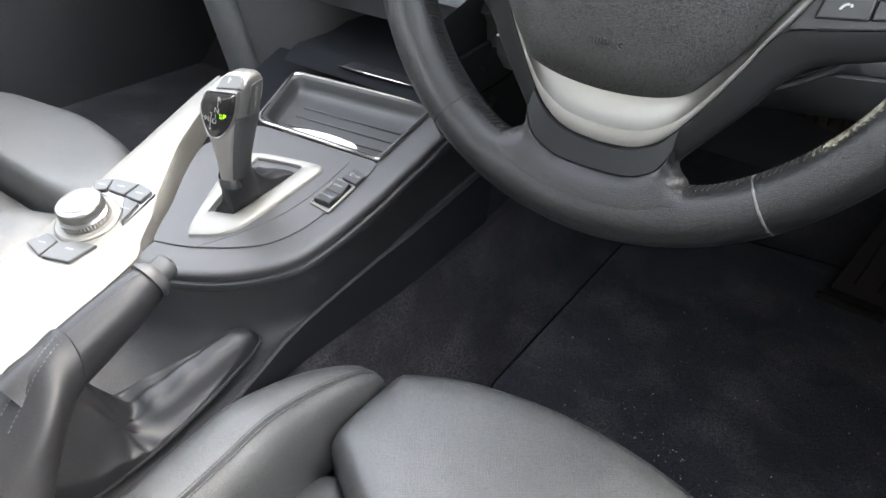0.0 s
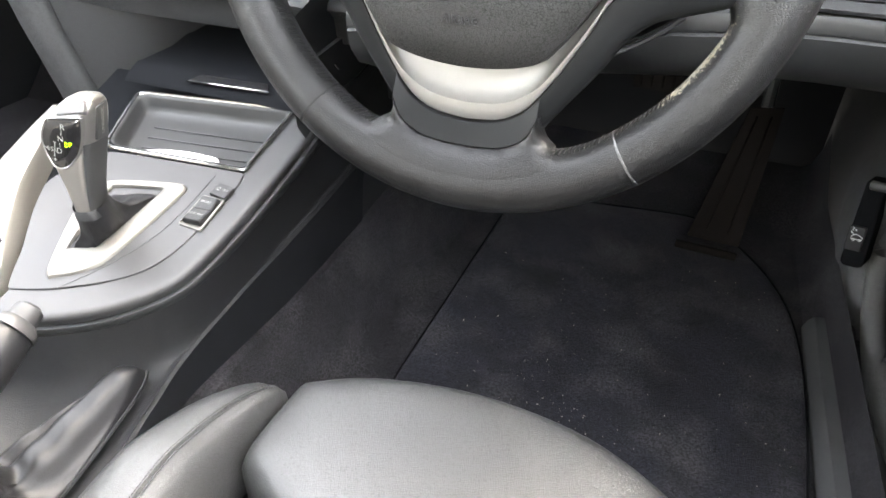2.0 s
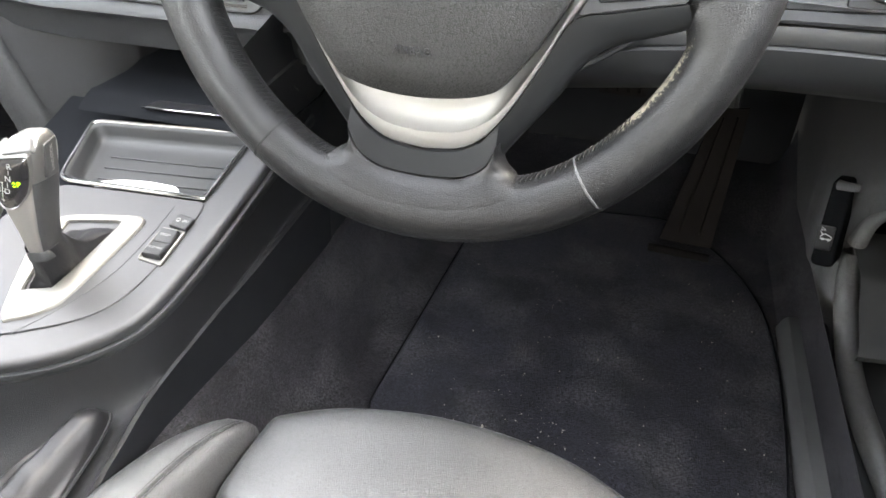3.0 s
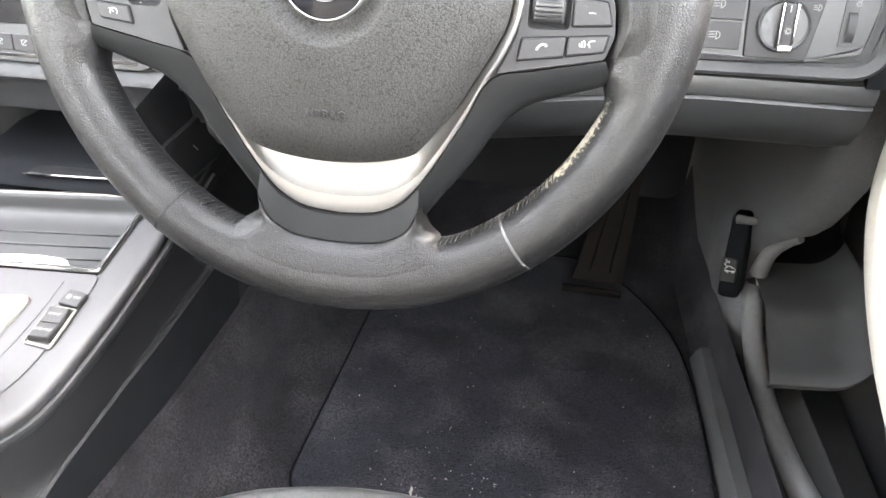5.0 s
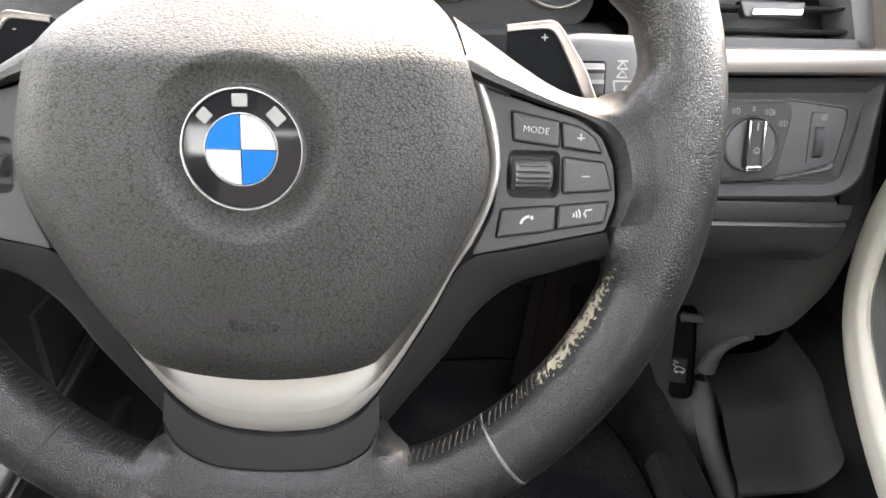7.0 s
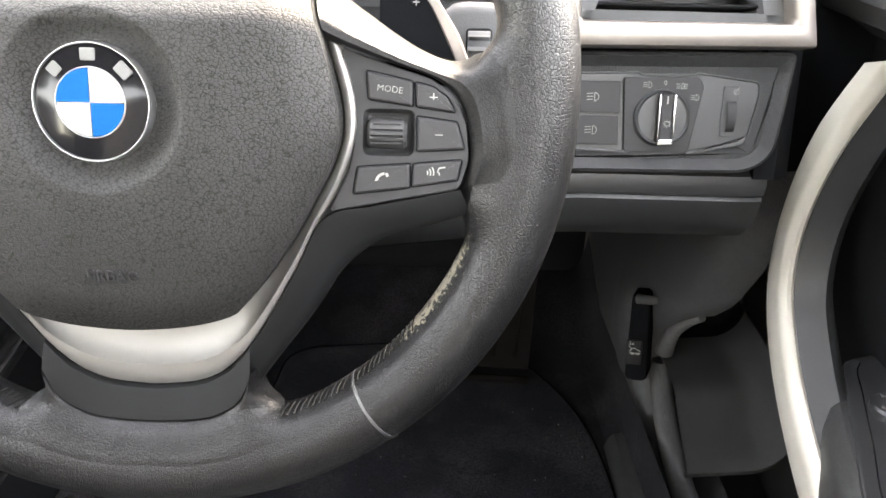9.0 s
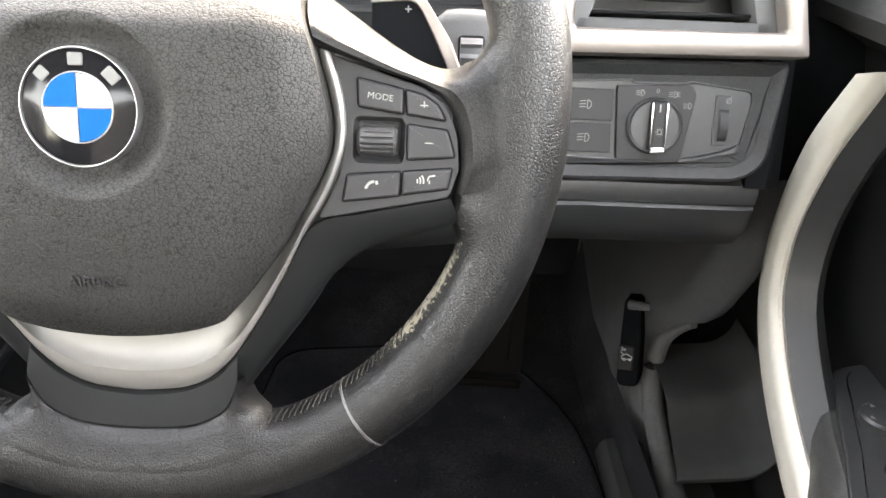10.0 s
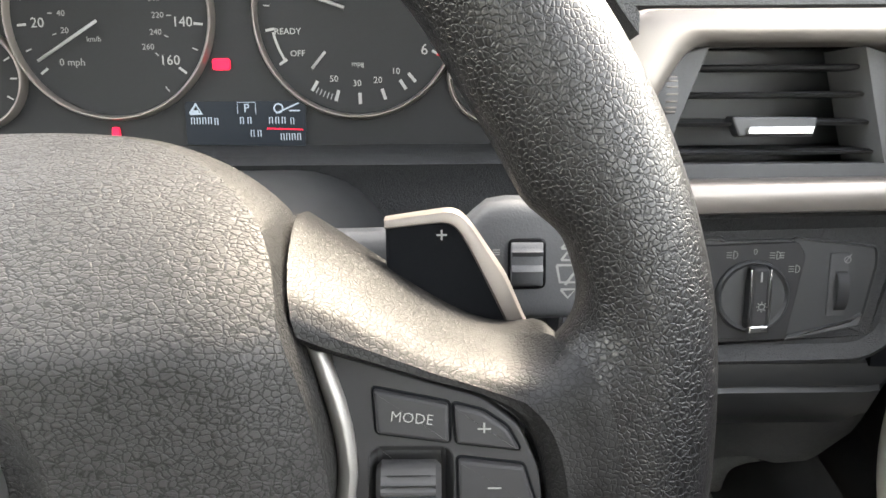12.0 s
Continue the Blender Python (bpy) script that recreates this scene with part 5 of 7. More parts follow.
# satin grey top panel with the selector
PAN = [(-0.366, -0.078), (-0.333, -0.069), (-0.290, -0.047), (-0.267, -0.029), (-0.2535, 0.000), (-0.249, 0.041), (-0.247, 0.090), (-0.250, 0.1040), (-0.330, 0.1000), (-0.408, 0.0950), (-0.4300, 0.040), (-0.415, 0.007), (-0.400, -0.018), (-0.387, -0.038), (-0.376, -0.062)]
panel_o = rounded([(x, y * 1.016) for x, y in PAN], [0.004] + [0.02] * 5 + [0.006, 0.006] + [0.02] * 2 + [0.01] * 5, 4)
part("selector_panel", slab(panel_o, -0.006, 0.0006, 0.0008), PANEL, console, "satin grey selector panel")
part("panel_joint", tube([(x, y * 1.016, 0.0007) for x, y in spline([Vector(q) for q in ((-0.3255, -0.0655), (-0.300, -0.030), (-0.282, 0.010), (-0.276, 0.050), (-0.275, 0.092))], 20)], 0.0004, 5), DARK, console)
bed = [(-0.372, -0.108), (-0.324, -0.094), (-0.277, -0.072), (-0.245, -0.042), (-0.232, -0.012), (-0.224, 0.047), (-0.222, 0.25), (-0.52, 0.25), (-0.50, 0.1), (-0.49, -0.1)]
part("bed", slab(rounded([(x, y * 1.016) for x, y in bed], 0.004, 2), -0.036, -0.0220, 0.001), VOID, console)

# pale aluminium trim along the passenger's side
AL_R = [(-0.335, -0.42), (-0.343, -0.30), (-0.349, -0.229), (-0.354, -0.174), (-0.358, -0.104), (-0.372, -0.086), (-0.391, -0.055), (-0.409, -0.026), (-0.428, 0.002), (-0.446, 0.030), (-0.466, 0.075), (-0.480, 0.11), (-0.492, 0.135)]
AL_L = [(-0.440, -0.42), (-0.452, -0.30), (-0.460, -0.229), (-0.463, -0.174), (-0.468, -0.104), (-0.470, -0.086), (-0.475, -0.055), (-0.480, -0.026), (-0.484, 0.002), (-0.489, 0.030), (-0.496, 0.075), (-0.500, 0.11), (-0.502, 0.135)]
ar, al = ([Vector((x, y * 1.016, 0)) for x, y in q] for q in (AL_R, AL_L))
ar, al = spline(ar, 60), spline(al, 60)
rows = []
for f, z in ((-0.035, -0.045), (-0.015, -0.010), (0.0, 0.003), (0.04, 0.0062), (0.12, 0.0072), (0.3, 0.0088), (0.6, 0.0090), (0.9, 0.0078), (0.98, 0.0055), (1.0, 0.0010), (1.03, -0.030)):
    rows.append([(*(a.lerp(b, f)).xy, z) for a, b in zip(ar, al)])
part("aluminium_trim", ribbon(rows), ALU, console, "pale satin aluminium trim")
# passenger's flank of the console
part("far_flank", ribbon([[(x + dx, y, z) for x, y in ((-0.440, -0.43), (-0.462, -0.2), (-0.480, -0.03), (-0.498, 0.125))] for dx, z in ((0, 0.0), (-0.006, -0.02), (-0.012, -0.16), (-0.03, -0.26))]), SOFT_DARK, console)

# gear selector
sel = base("gear_selector", CON, "silver and black gear selector with a lit gear display", "gear selector")
FR_O = [(-0.346, -0.053), (-0.334, -0.056), (-0.313, -0.042), (-0.302, -0.020), (-0.2895, 0.058), (-0.2915, 0.070), (-0.303, 0.071), (-0.362, 0.058), (-0.376, 0.040), (-0.372, 0.010)]
FR_I = [(-0.3465, -0.0225), (-0.342, -0.0240), (-0.326, -0.0190), (-0.3215, -0.012), (-0.3110, 0.054), (-0.3120, 0.0595), (-0.318, 0.0600), (-0.354, 0.0525), (-0.359, 0.048), (-0.357, 0.030)]
fo, fi = (spline([Vector((x, y * 1.016, 0)) for x, y in q], 72, True) for q in (FR_O, FR_I))
rows = [[(*(a.lerp(b, f)).xy, z) for a, b in zip(fo, fi)] for f, z in ((0, 0.0004), (0.04, 0.0030), (0.12, 0.0042), (0.5, 0.0046), (0.88, 0.0040), (0.97, 0.0026), (1.0, -0.004))]
part("silver_frame", stack(rows, None, False, False), ALU, sel, "pale silver selector frame")
# leather gaiter, drawn up to the lever
rows = []
for f, g in ((0.0, 0.0), (0.10, 0.003), (0.25, 0.007), (0.45, 0.009), (0.62, 0.012), (0.76, 0.018), (0.88, 0.026), (0.95, 0.034), (1.0, 0.040)):
    row = []
    for k in range(72):
        p = fi[k]
        a = math.atan2(p.y - 0.006, p.x + 0.330)
        q = Vector((-0.3262 + 0.0135 * math.cos(a), 0.0000 + 0.0155 * math.sin(a), 0))
        crease = 0.0020 * math.sin(5 * a + 0.8) * math.sin(math.pi * f) + 0.0016 * math.sin(9 * a + 2 * f) * math.sin(math.pi * f) ** 2
        r = p.lerp(q, f ** 0.7)
        row.append((r.x, r.y, g - 0.002 + crease))
    rows.append(row)
part("gaiter", stack(rows, None, False, False), LEATHER_BOOT, sel, "creased black leather gaiter")

# the lever, turned a little to the driver: u right, v up along its rear face, w out of that face
LEV = Matrix.Identity(4)
lv_n = Vector((0.243, -0.908, 0.342)).normalized()
lv_x = Vector((0.966, 0.259, 0.0)).normalized()
for i, v in enumerate((lv_x, lv_n.cross(lv_x), lv_n, Vector((-0.338, -0.002, 0.085)))):
    LEV.col[i][:3] = v
SECT = [(-0.056, 0.0045, 0.0200, -0.002, 0.030), (-0.046, 0.0040, 0.0205, 0.0, 0.032), (-0.030, 0.0010, 0.0225, 0.0, 0.034), (-0.014, -0.0035, 0.0260, 0.0, 0.037), (0.000, -0.0068, 0.0290, 0.0, 0.040), (0.014, -0.0078, 0.0325, 0.0, 0.042), (0.025, -0.0048, 0.0355, 0.0, 0.042), (0.033, 0.0012, 0.0375, -0.0008, 0.040), (0.0370, 0.0062, 0.0382, -0.0028, 0.038), (0.0410, 0.0110, 0.0380, -0.0062, 0.035), (0.0440, 0.0150, 0.0365, -0.0092, 0.032), (0.0455, 0.0185, 0.0340, -0.0115, 0.029), (0.0462, 0.0225, 0.0310, -0.0140, 0.026)]


def lever_ring(v, u0, u1, w, depth, grow=0.0, n=48, power=3.6):
    out = []
    for k in range(n):
        a = 2 * math.pi * k / n
        ca, sa = math.cos(a), math.sin(a)
        x = ((u1 - u0) / 2 + grow) * math.copysign(abs(ca) ** (2 / power), ca)
        z = ((depth + w) / 2 + grow) * math.copysign(abs(sa) ** (2 / power), sa)
        out.append(LEV @ Vector(((u0 + u1) / 2 + x, v, (w - depth) / 2 + z)))
    return out


part("lever_shell", stack([lever_ring(*q) for q in SECT]), LEVER_SILVER, sel, "satin silver lever shell")
rows = []
for q in SECT[:5] + [(0.009, -0.0075, 0.0312, 0.0, 0.0414)]:
    ring = lever_ring(*q, 0.0006)
    rows.append([ring[(k - 12) % 48] for k in range(20)])
part("black_flank", ribbon(rows), SOFT_DARK, sel, "black lever flank")
part("collar", stack([lever_ring(*q, g) for q, g in ((SECT[0], 0.0022), ((-0.0500, 0.0042, 0.0203, -0.001, 0.031), 0.0020), ((-0.0478, 0.0041, 0.0204, -0.0005, 0.0315), 0.0008))], None, False, False), SOFT_DARK, sel, "black collar of the lever")
o = rounded([(0.0050, 0.0312), (0.0318, 0.0316), (0.0295, 0.0175), (0.0235, 0.0030), (0.0110, -0.0085), (0.0015, -0.0090), (-0.0030, 0.0030), (-0.0042, 0.0180)], [0.002, 0.002, 0.01, 0.008, 0.006, 0.006, 0.008, 0.01], 5)
mid = Vector((0.0125, 0.0120))
rows = [[LEV @ Vector((*(mid + (p - mid) * s), z)) for p in o] for s, z in ((1.0, -0.004), (1.0, 0.0006), (0.96, 0.0012), (0.6, 0.0015))]
dsp = part("gear_display", stack(rows), GLOSS, sel, "gloss black gear display")
part("display_edge", stack([[LEV @ Vector((*(mid + (p - mid) * s), z)) for p in o] for s, z in ((1.09, -0.003), (1.085, 0.0004), (1.04, 0.0013), (1.0, 0.0008))], None, False, False), LEVER_SILVER, sel, "satin silver display edge")
for ch, u, v, size in (("R", 0.0160, 0.0248, 0.0066), ("N", 0.0121, 0.0153, 0.0064), ("D", 0.0087, 0.0055, 0.0064), ("M/S", 0.0004, 0.0078, 0.0054)):
    words(ch, size, WHITE, dsp, LEV @ pose(u, v, 0.0018, 0, 0, -12))
words("P", 0.0056, GREEN, dsp, LEV @ pose(0.0190, 0.0105, 0.0018, 0, 0, -12))
lines = [[(0.0146, 0.0222), (0.0134, 0.0183)], [(0.0108, 0.0125), (0.0100, 0.0086)], [(0.0068, 0.0125), (0.0036, 0.0010)], [(0.0056, 0.0132), (0.0076, 0.0128)], [(0.0052, 0.0060), (0.0068, 0.0056)], [(0.0022, -0.0008), (0.0046, -0.0014)], [(0.0032, -0.0024), (0.0036, 0.0002)]]
part("gate_lines", moved(strokes(lines, 0.0006, 0.0018), LEV), WHITE, dsp, "white gate lines")
part("gate_arrows", moved(strokes([[(0.0145, 0.0114), (0.0156, 0.0126), (0.0166, 0.0112)], [(0.0143, 0.0100), (0.0153, 0.0088), (0.0164, 0.0098)]], 0.0007, 0.0018), LEV), GREEN, dsp, "lit green arrows")
cap_m = LEV @ pose(0.0245, 0.0400, -0.0042, -37, 0, 4)
pb = part("park_button", moved(slab(rounded([(-0.0128, -0.0068), (0.0112, -0.0064), (0.0104, 0.0054), (-0.0070, 0.0058)], [0.002, 0.002, 0.003, 0.005], 4), -0.004, 0.0012, 0.0008), cap_m), SOFT, sel, "grey park button")
words("P", 0.0062, WHITE, pb, cap_m @ pose(0, 0, 0.0014))
un_m = Matrix.Identity(4)
for i, v in enumerate((Vector((0, 1, 0)), Vector((0, 0, 1)), Vector((1, 0, 0)), Vector((0.0345, 0.0245, -0.0215)))):
    un_m.col[i][:3] = v
un_m = LEV @ un_m @ pose(0, 0, 0, 0, -11, 0)
ub = part("unlock_button", moved(slab(rounded([(-0.0150, -0.0090), (0.0150, -0.0085), (0.0130, 0.0085), (-0.0150, 0.0085)], 0.002, 4), -0.004, 0.0020, 0.0010), un_m), DARK, sel, "grey unlock button")
words("UNLOCK", 0.0052, WHITE, ub, un_m @ pose(0, 0, 0.0022))

# drive mode and stability switches
sw = base("drive_switches", CON, "black drive mode rocker in a silver surround", "switch")
o = rounded([(-0.2716, 0.0276), (-0.2464, 0.0248), (-0.2462, 0.0660), (-0.2702, 0.0668)], 0.003, 4)
part("silver_surround", stack([[(p.x, p.y, z) for p in inset(o, d)] for d, z in ((0, 0.0004), (0.0002, 0.0022), (0.0014, 0.0026), (0.0024, 0.0008))]), ALU, sw, "silver surround")
ROCK = [(0.0310, 0.0058), (0.0318, 0.0072), (0.0400, 0.0062), (0.0472, 0.0046), (0.0480, 0.0045), (0.0560, 0.0056), (0.0622, 0.0062), (0.0630, 0.0050)]
rows = [[(x, y, z + dz) for y, z in ROCK] for x, dz in ((-0.2676, -0.006), (-0.2674, -0.0010), (-0.2664, 0.0), (-0.2510, 0.0), (-0.2500, -0.0010), (-0.2498, -0.006))]
rk = part("mode_rocker", ribbon(rows), SOFT_DARK, sw, "black drive mode rocker")
part("rocker_front", solid([[(-0.2676, 0.0310, z), (-0.2498, 0.0310, z)] for z in (0.0, 0.0058)], (0, 0.0008, 0)), BUTTON, sw)
part("rocker_notch", tube([(-0.2674, 0.0476, 0.0050), (-0.2500, 0.0476, 0.0050)], 0.0004, 5), GLOSS, sw)
words("ECO PRO", 0.0036, WHITE, rk, pose(-0.2588, 0.0392, 0.0068, -7, 0, -2))
words("SPORT", 0.0036, WHITE, rk, pose(-0.2588, 0.0555, 0.0060, 6, 0, -2))
o = rounded([(-0.2650, 0.0688), (-0.2472, 0.0665), (-0.2458, 0.0815), (-0.2632, 0.0840)], 0.0015, 3)
st = part("stability_button", slab(o, 0.0, 0.0040, 0.0010), SOFT_DARK, sw, "black stability button")
words("OFF", 0.0036, WHITE, st, pose(-0.2518, 0.0756, 0.0042, 0, 0, -5))
part("symbol", strokes([arc(-0.2590, 0.0766, 0.0017, 0, 360, 10), [(-0.2606, 0.0744), (-0.2574, 0.0741)]], 0.0006, 0.0042), WHITE, st)

RUBBER_GREY = material("grey rubber", (0.020, 0.0205, 0.021), 0.45, 0, 0.00003, 0.0008, 0.12, 0.03, "noise", spec=0.35)
# storage tray with chrome edge
tray = base("storage_tray", CON, "black ribbed storage tray with a chrome edge", "storage tray")
TO = [(-0.411, 0.0975), (-0.250, 0.1055), (-0.2480, 0.2080), (-0.436, 0.1900)]
to = rounded([(x, y * 1.016) for x, y in TO], [0.016, 0.006, 0.006, 0.014], 8)
part("chrome_edge", stack([[(p.x, p.y, z) for p in inset(to, d)] for d, z in ((0, 0.0004), (0.0003, 0.0020), (0.0014, 0.0030), (0.0034, 0.0028), (0.0046, 0.0010))], None, False, False), CHROME, tray, "chrome tray edge")
tc = Vector((-0.336, 0.1525))
part("basin", stack([[(tc.x + (p.x - tc.x) * (1 - d / 0.092), tc.y + (p.y - tc.y) * (1 - d / 0.050), z) for p in to] for d, z in ((0.0044, 0.0018), (0.0060, 0.0012), (0.0078, -0.0012), (0.0100, -0.0090), (0.0125, -0.0135), (0.0155, -0.0150), (0.03, -0.0152), (0.045, -0.0152))], None, False, True), RUBBER_GREY, tray, "grey rubber basin")
for k in range(3):
    y0 = 0.1253 + 0.0162 * k
    part("rib", tube([(-0.3880 - 0.0035 * k, y0, -0.0146), (-0.2680, y0 + 0.0100, -0.0146)], 0.0010, 6), PANEL, tray, "raised rib")
card = rounded([(-0.3840, 0.1120), (-0.2895, 0.1205), (-0.3000, 0.1305), (-0.3320, 0.1318), (-0.3640, 0.1270), (-0.3810, 0.1205)], [0.002, 0.002, 0.004, 0.014, 0.008, 0.003], 4)
insert = base("paper_slip", CON, "white paper slip lying in the tray", "paper slip")
part("sheet", slab(card, -0.0135, -0.0126, 0.0002), material("white paper", (0.55, 0.55, 0.53), 0.7), insert)

# open cubby in front of the tray
cubby = base("open_cubby", CON, "open black cubby with a glossy lip, shade put into its floor", "cubby", kind="structure")
# shade under the dashboard put into this surface's flat black colour
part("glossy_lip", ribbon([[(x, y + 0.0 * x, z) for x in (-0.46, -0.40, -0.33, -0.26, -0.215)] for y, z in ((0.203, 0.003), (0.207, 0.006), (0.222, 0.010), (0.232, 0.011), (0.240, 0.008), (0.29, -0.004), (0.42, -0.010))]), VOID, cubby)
part("glass_lid", slab(rounded([(-0.380, 0.2115), (-0.283, 0.2150), (-0.290, 0.2290), (-0.372, 0.2255)], 0.003, 3), 0.0095, 0.0125, 0.0008), GLOSS, cubby, "gloss black lid edge")
part("lid_line", tube([(-0.382, 0.2110, 0.0120), (-0.282, 0.2150, 0.0128)], 0.0009, 6), CHROME, cubby)
part("back_wall", slab(rounded([(-0.54, 0.36), (-0.17, 0.36), (-0.17, 0.372), (-0.54, 0.372)], 0.002, 2), -0.08, 0.12, 0.002), DARK, cubby)
for x in (-0.235,):
    part("side_wall", ribbon([[(x + dx, y, z) for y in (0.17, 0.22, 0.30, 0.38)] for dx, z in ((0.018, -0.05), (0.016, 0.0), (0.010, 0.012), (0.012, 0.05), (0.014, 0.10), (0.02, 0.12))]), DARK, cubby)

# side pad of the centre stack towards the passenger
pad = base("console_pad", pose(0, 0, 0), "grey grained knee pad beside the console", "trim panel", kind="structure")
rows, walls = [], []
for z, xl, xr, y in ((0.17, -0.600, -0.545, 0.235), (0.22, -0.618, -0.560, 0.242), (0.30, -0.655, -0.598, 0.250), (0.38, -0.690, -0.632, 0.262), (0.46, -0.725, -0.668, 0.275)):
    rows.append([(xl - 0.012, y + 0.06, z), (xl, y + 0.006, z), (xl + 0.006, y, z), ((xl + xr) / 2, y - 0.003, z), (xr - 0.006, y, z), (xr, y + 0.006, z), (xr + 0.001, y + 0.012, z)])
    walls.append([(xr + 0.001, y + 0.012, z), (xr * 0.6 - 0.208, y + 0.016, z), (-0.52, y + 0.024, z), (-0.485, y + 0.040, z), (-0.455, y + 0.075, z), (-0.44, y + 0.13, z)])
part("pad", ribbon(rows), KNEE, pad)
part("pad_side", ribbon(walls), FLANK, pad, "black curved wall between the pad and the cubby")

# rotary controller with its buttons on the aluminium trim
ctl = base("rotary_controller", CON @ pose(0, 0, 0.0088), "silver rotary controller knob with glossy grey buttons round it", "rotary controller")
KX, KY = -0.4320, -0.0950
part("base_ring", stack([[(p.x, p.y, z) for p in circle(KX, KY, r, 56)] for r, z in ((0.0300, 0.0), (0.0298, 0.0018), (0.0280, 0.0030), (0.0240, 0.0026))]), ALU, ctl, "pale silver base ring")
kn = part("knob", stack([[(p.x, p.y, z) for p in circle(KX, KY, r, 56)] for r, z in ((0.0215, 0.002), (0.0225, 0.004), (0.0222, 0.0095), (0.0195, 0.0115), (0.0200, 0.0130), (0.0212, 0.0142), (0.0210, 0.0200), (0.0195, 0.0218), (0.0150, 0.0225))]), KNOB, ctl, "ribbed silver knob")
part("knob_top", slab(circle(KX, KY, 0.0150, 48), 0.0218, 0.0232, 0.0008), KNOB, kn, "grey knob top")
for k in range(48):
    a = 2 * math.pi * k / 48
    part("knob_rib", tube([(KX + 0.0222 * math.cos(a), KY + 0.0222 * math.sin(a), 0.0045), (KX + 0.0222 * math.cos(a), KY + 0.0222 * math.sin(a), 0.0092)], 0.0005, 4), CHROME, kn)
BLOCKS = [[(-0.4700, -0.0560), (-0.4560, -0.0455), (-0.4490, -0.0600), (-0.4590, -0.0670)], [(-0.4545, -0.0445), (-0.4260, -0.0385), (-0.4270, -0.0570), (-0.4478, -0.0592)], [(-0.4245, -0.0385), (-0.4060, -0.0400), (-0.4050, -0.0560), (-0.4250, -0.0570)], [(-0.4250, -0.0585), (-0.4045, -0.0575), (-0.3985, -0.0840), (-0.4080, -0.0740)],
          [(-0.4560, -0.1430), (-0.4300, -0.1480), (-0.4310, -0.1275), (-0.4480, -0.1250)], [(-0.4285, -0.1480), (-0.3990, -0.1400), (-0.3940, -0.1130), (-0.4060, -0.1160), (-0.4290, -0.1275)]]
part("button_tray", slab(rounded([(-0.4720, -0.0560), (-0.4555, -0.0430), (-0.4250, -0.0365), (-0.4040, -0.0380), (-0.3960, -0.0860), (-0.4100, -0.0700), (-0.4480, -0.0640), (-0.4600, -0.0700)], 0.004, 4), -0.002, 0.0006, 0.0004), GLOSS, ctl)
for o in BLOCKS:
    b = part("menu_button", slab(rounded(o, 0.0022, 4), -0.002, 0.0032, 0.0012), MENU, ctl, "glossy grey menu button")
    c = sum((Vector(q) for q in o), Vector((0, 0))) / len(o)
    part("button_mark", strokes([[(c.x - 0.004, c.y - 0.001), (c.x + 0.004, c.y + 0.001)]], 0.0012, 0.0034), GREYPRINT, b)

# parking brake
brake = base("parking_brake", pose(0, 0, 0), "black leather parking brake lever, lowered", "parking brake")
tip, tail = Vector((-0.2850, -0.1330, 0.2600)), Vector((-0.2860, -0.2620, 0.2250))
ax = (tail - tip).normalized()
path = [tip - ax * 0.002] + [tip + ax * d for d in (0.004, 0.012, 0.03, 0.05, 0.07, 0.09, 0.10, 0.125)]
rad = [0.0085, 0.0140, 0.0162, 0.0178, 0.0192, 0.0202, 0.0208, 0.0212, 0.0212]
lev = part("grip", tube(path, lambda t: rad[round(t * 8)], 24, flat=1.1), LEATHER_BOOT, brake, "leather-covered grip")
part("collar", tube([tip - ax * 0.0035, tip + ax * 0.001, tip + ax * 0.006], lambda t: (0.0120, 0.0158, 0.0166)[round(t * 2)], 24, flat=1.1), PANEL, brake, "grey end collar")
part("release_button", tube([tip + ax * 0.002, tip - ax * 0.007, tip - ax * 0.0145, tip - ax * 0.0170], lambda t: (0.0098, 0.0106, 0.0100, 0.0066)[round(t * 3)], 20), PANEL, brake, "grey release button")
for k in range(26):
    for sx in (-0.0035, 0.0040):
        d = 0.010 + 0.0029 * k
        c = tip + ax * d + Vector((sx, 0, 1.1 * level([(0.0, 0.0140), (0.012, 0.0162), (0.03, 0.0178), (0.07, 0.0202), (0.1, 0.0212)], d) - 0.0002))
        part("stitch", tube([c, c + ax * 0.0018], 0.00048, 4), PANEL, brake)

rows = []
for d, r, low in ((0.0845, 0.0215, 0.0), (0.0860, 0.0226, 0.0), (0.0900, 0.0230, 0.0005), (0.0980, 0.0245, 0.002), (0.108, 0.0280, 0.006), (0.120, 0.0330, 0.012), (0.135, 0.0385, 0.022), (0.155, 0.0440, 0.034), (0.18, 0.050, 0.048)):
    c = tip + ax * d + Vector((0.14 * max(0, d - 0.09), 0, -low))
    ring = []
    for k in range(48):
        a = 2 * math.pi * k / 48
        rr = r * (1 + min(1, max(0, (d - 0.09) / 0.03)) * (0.06 * math.sin(3 * a + d * 40 + 1.0) + 0.035 * math.sin(7 * a - d * 70)))
        ring.append(c + Vector((rr * math.cos(a), 0.25 * rr * math.sin(a), rr * 1.15 * math.sin(a))))
    rows.append(ring)
sleeve = part("sleeve", stack(rows), LEATHER_BOOT, brake, "wrinkled leather sleeve at the foot of the lever")
for k in (10, 12):
    line = spline([Vector(ring[k]) for ring in rows[2:8]], 41)
    for a, b in zip(line[::2], line[1::2]):
        part("stitch", tube([a + Vector((0, 0, 0.0003)), b + Vector((0, 0, 0.0003))], 0.00045, 4), PANEL, sleeve)

# leather gaiter of the brake, lying open towards the seat in a long fold
gaiter = base("brake_gaiter", pose(0, 0, 0), "loose black leather gaiter of the parking brake", "leather gaiter")


TRAY_Z = [(-0.45, 0.128), (-0.36, 0.133), (-0.20, 0.1445), (-0.105, 0.1575), (-0.045, 0.1685)]


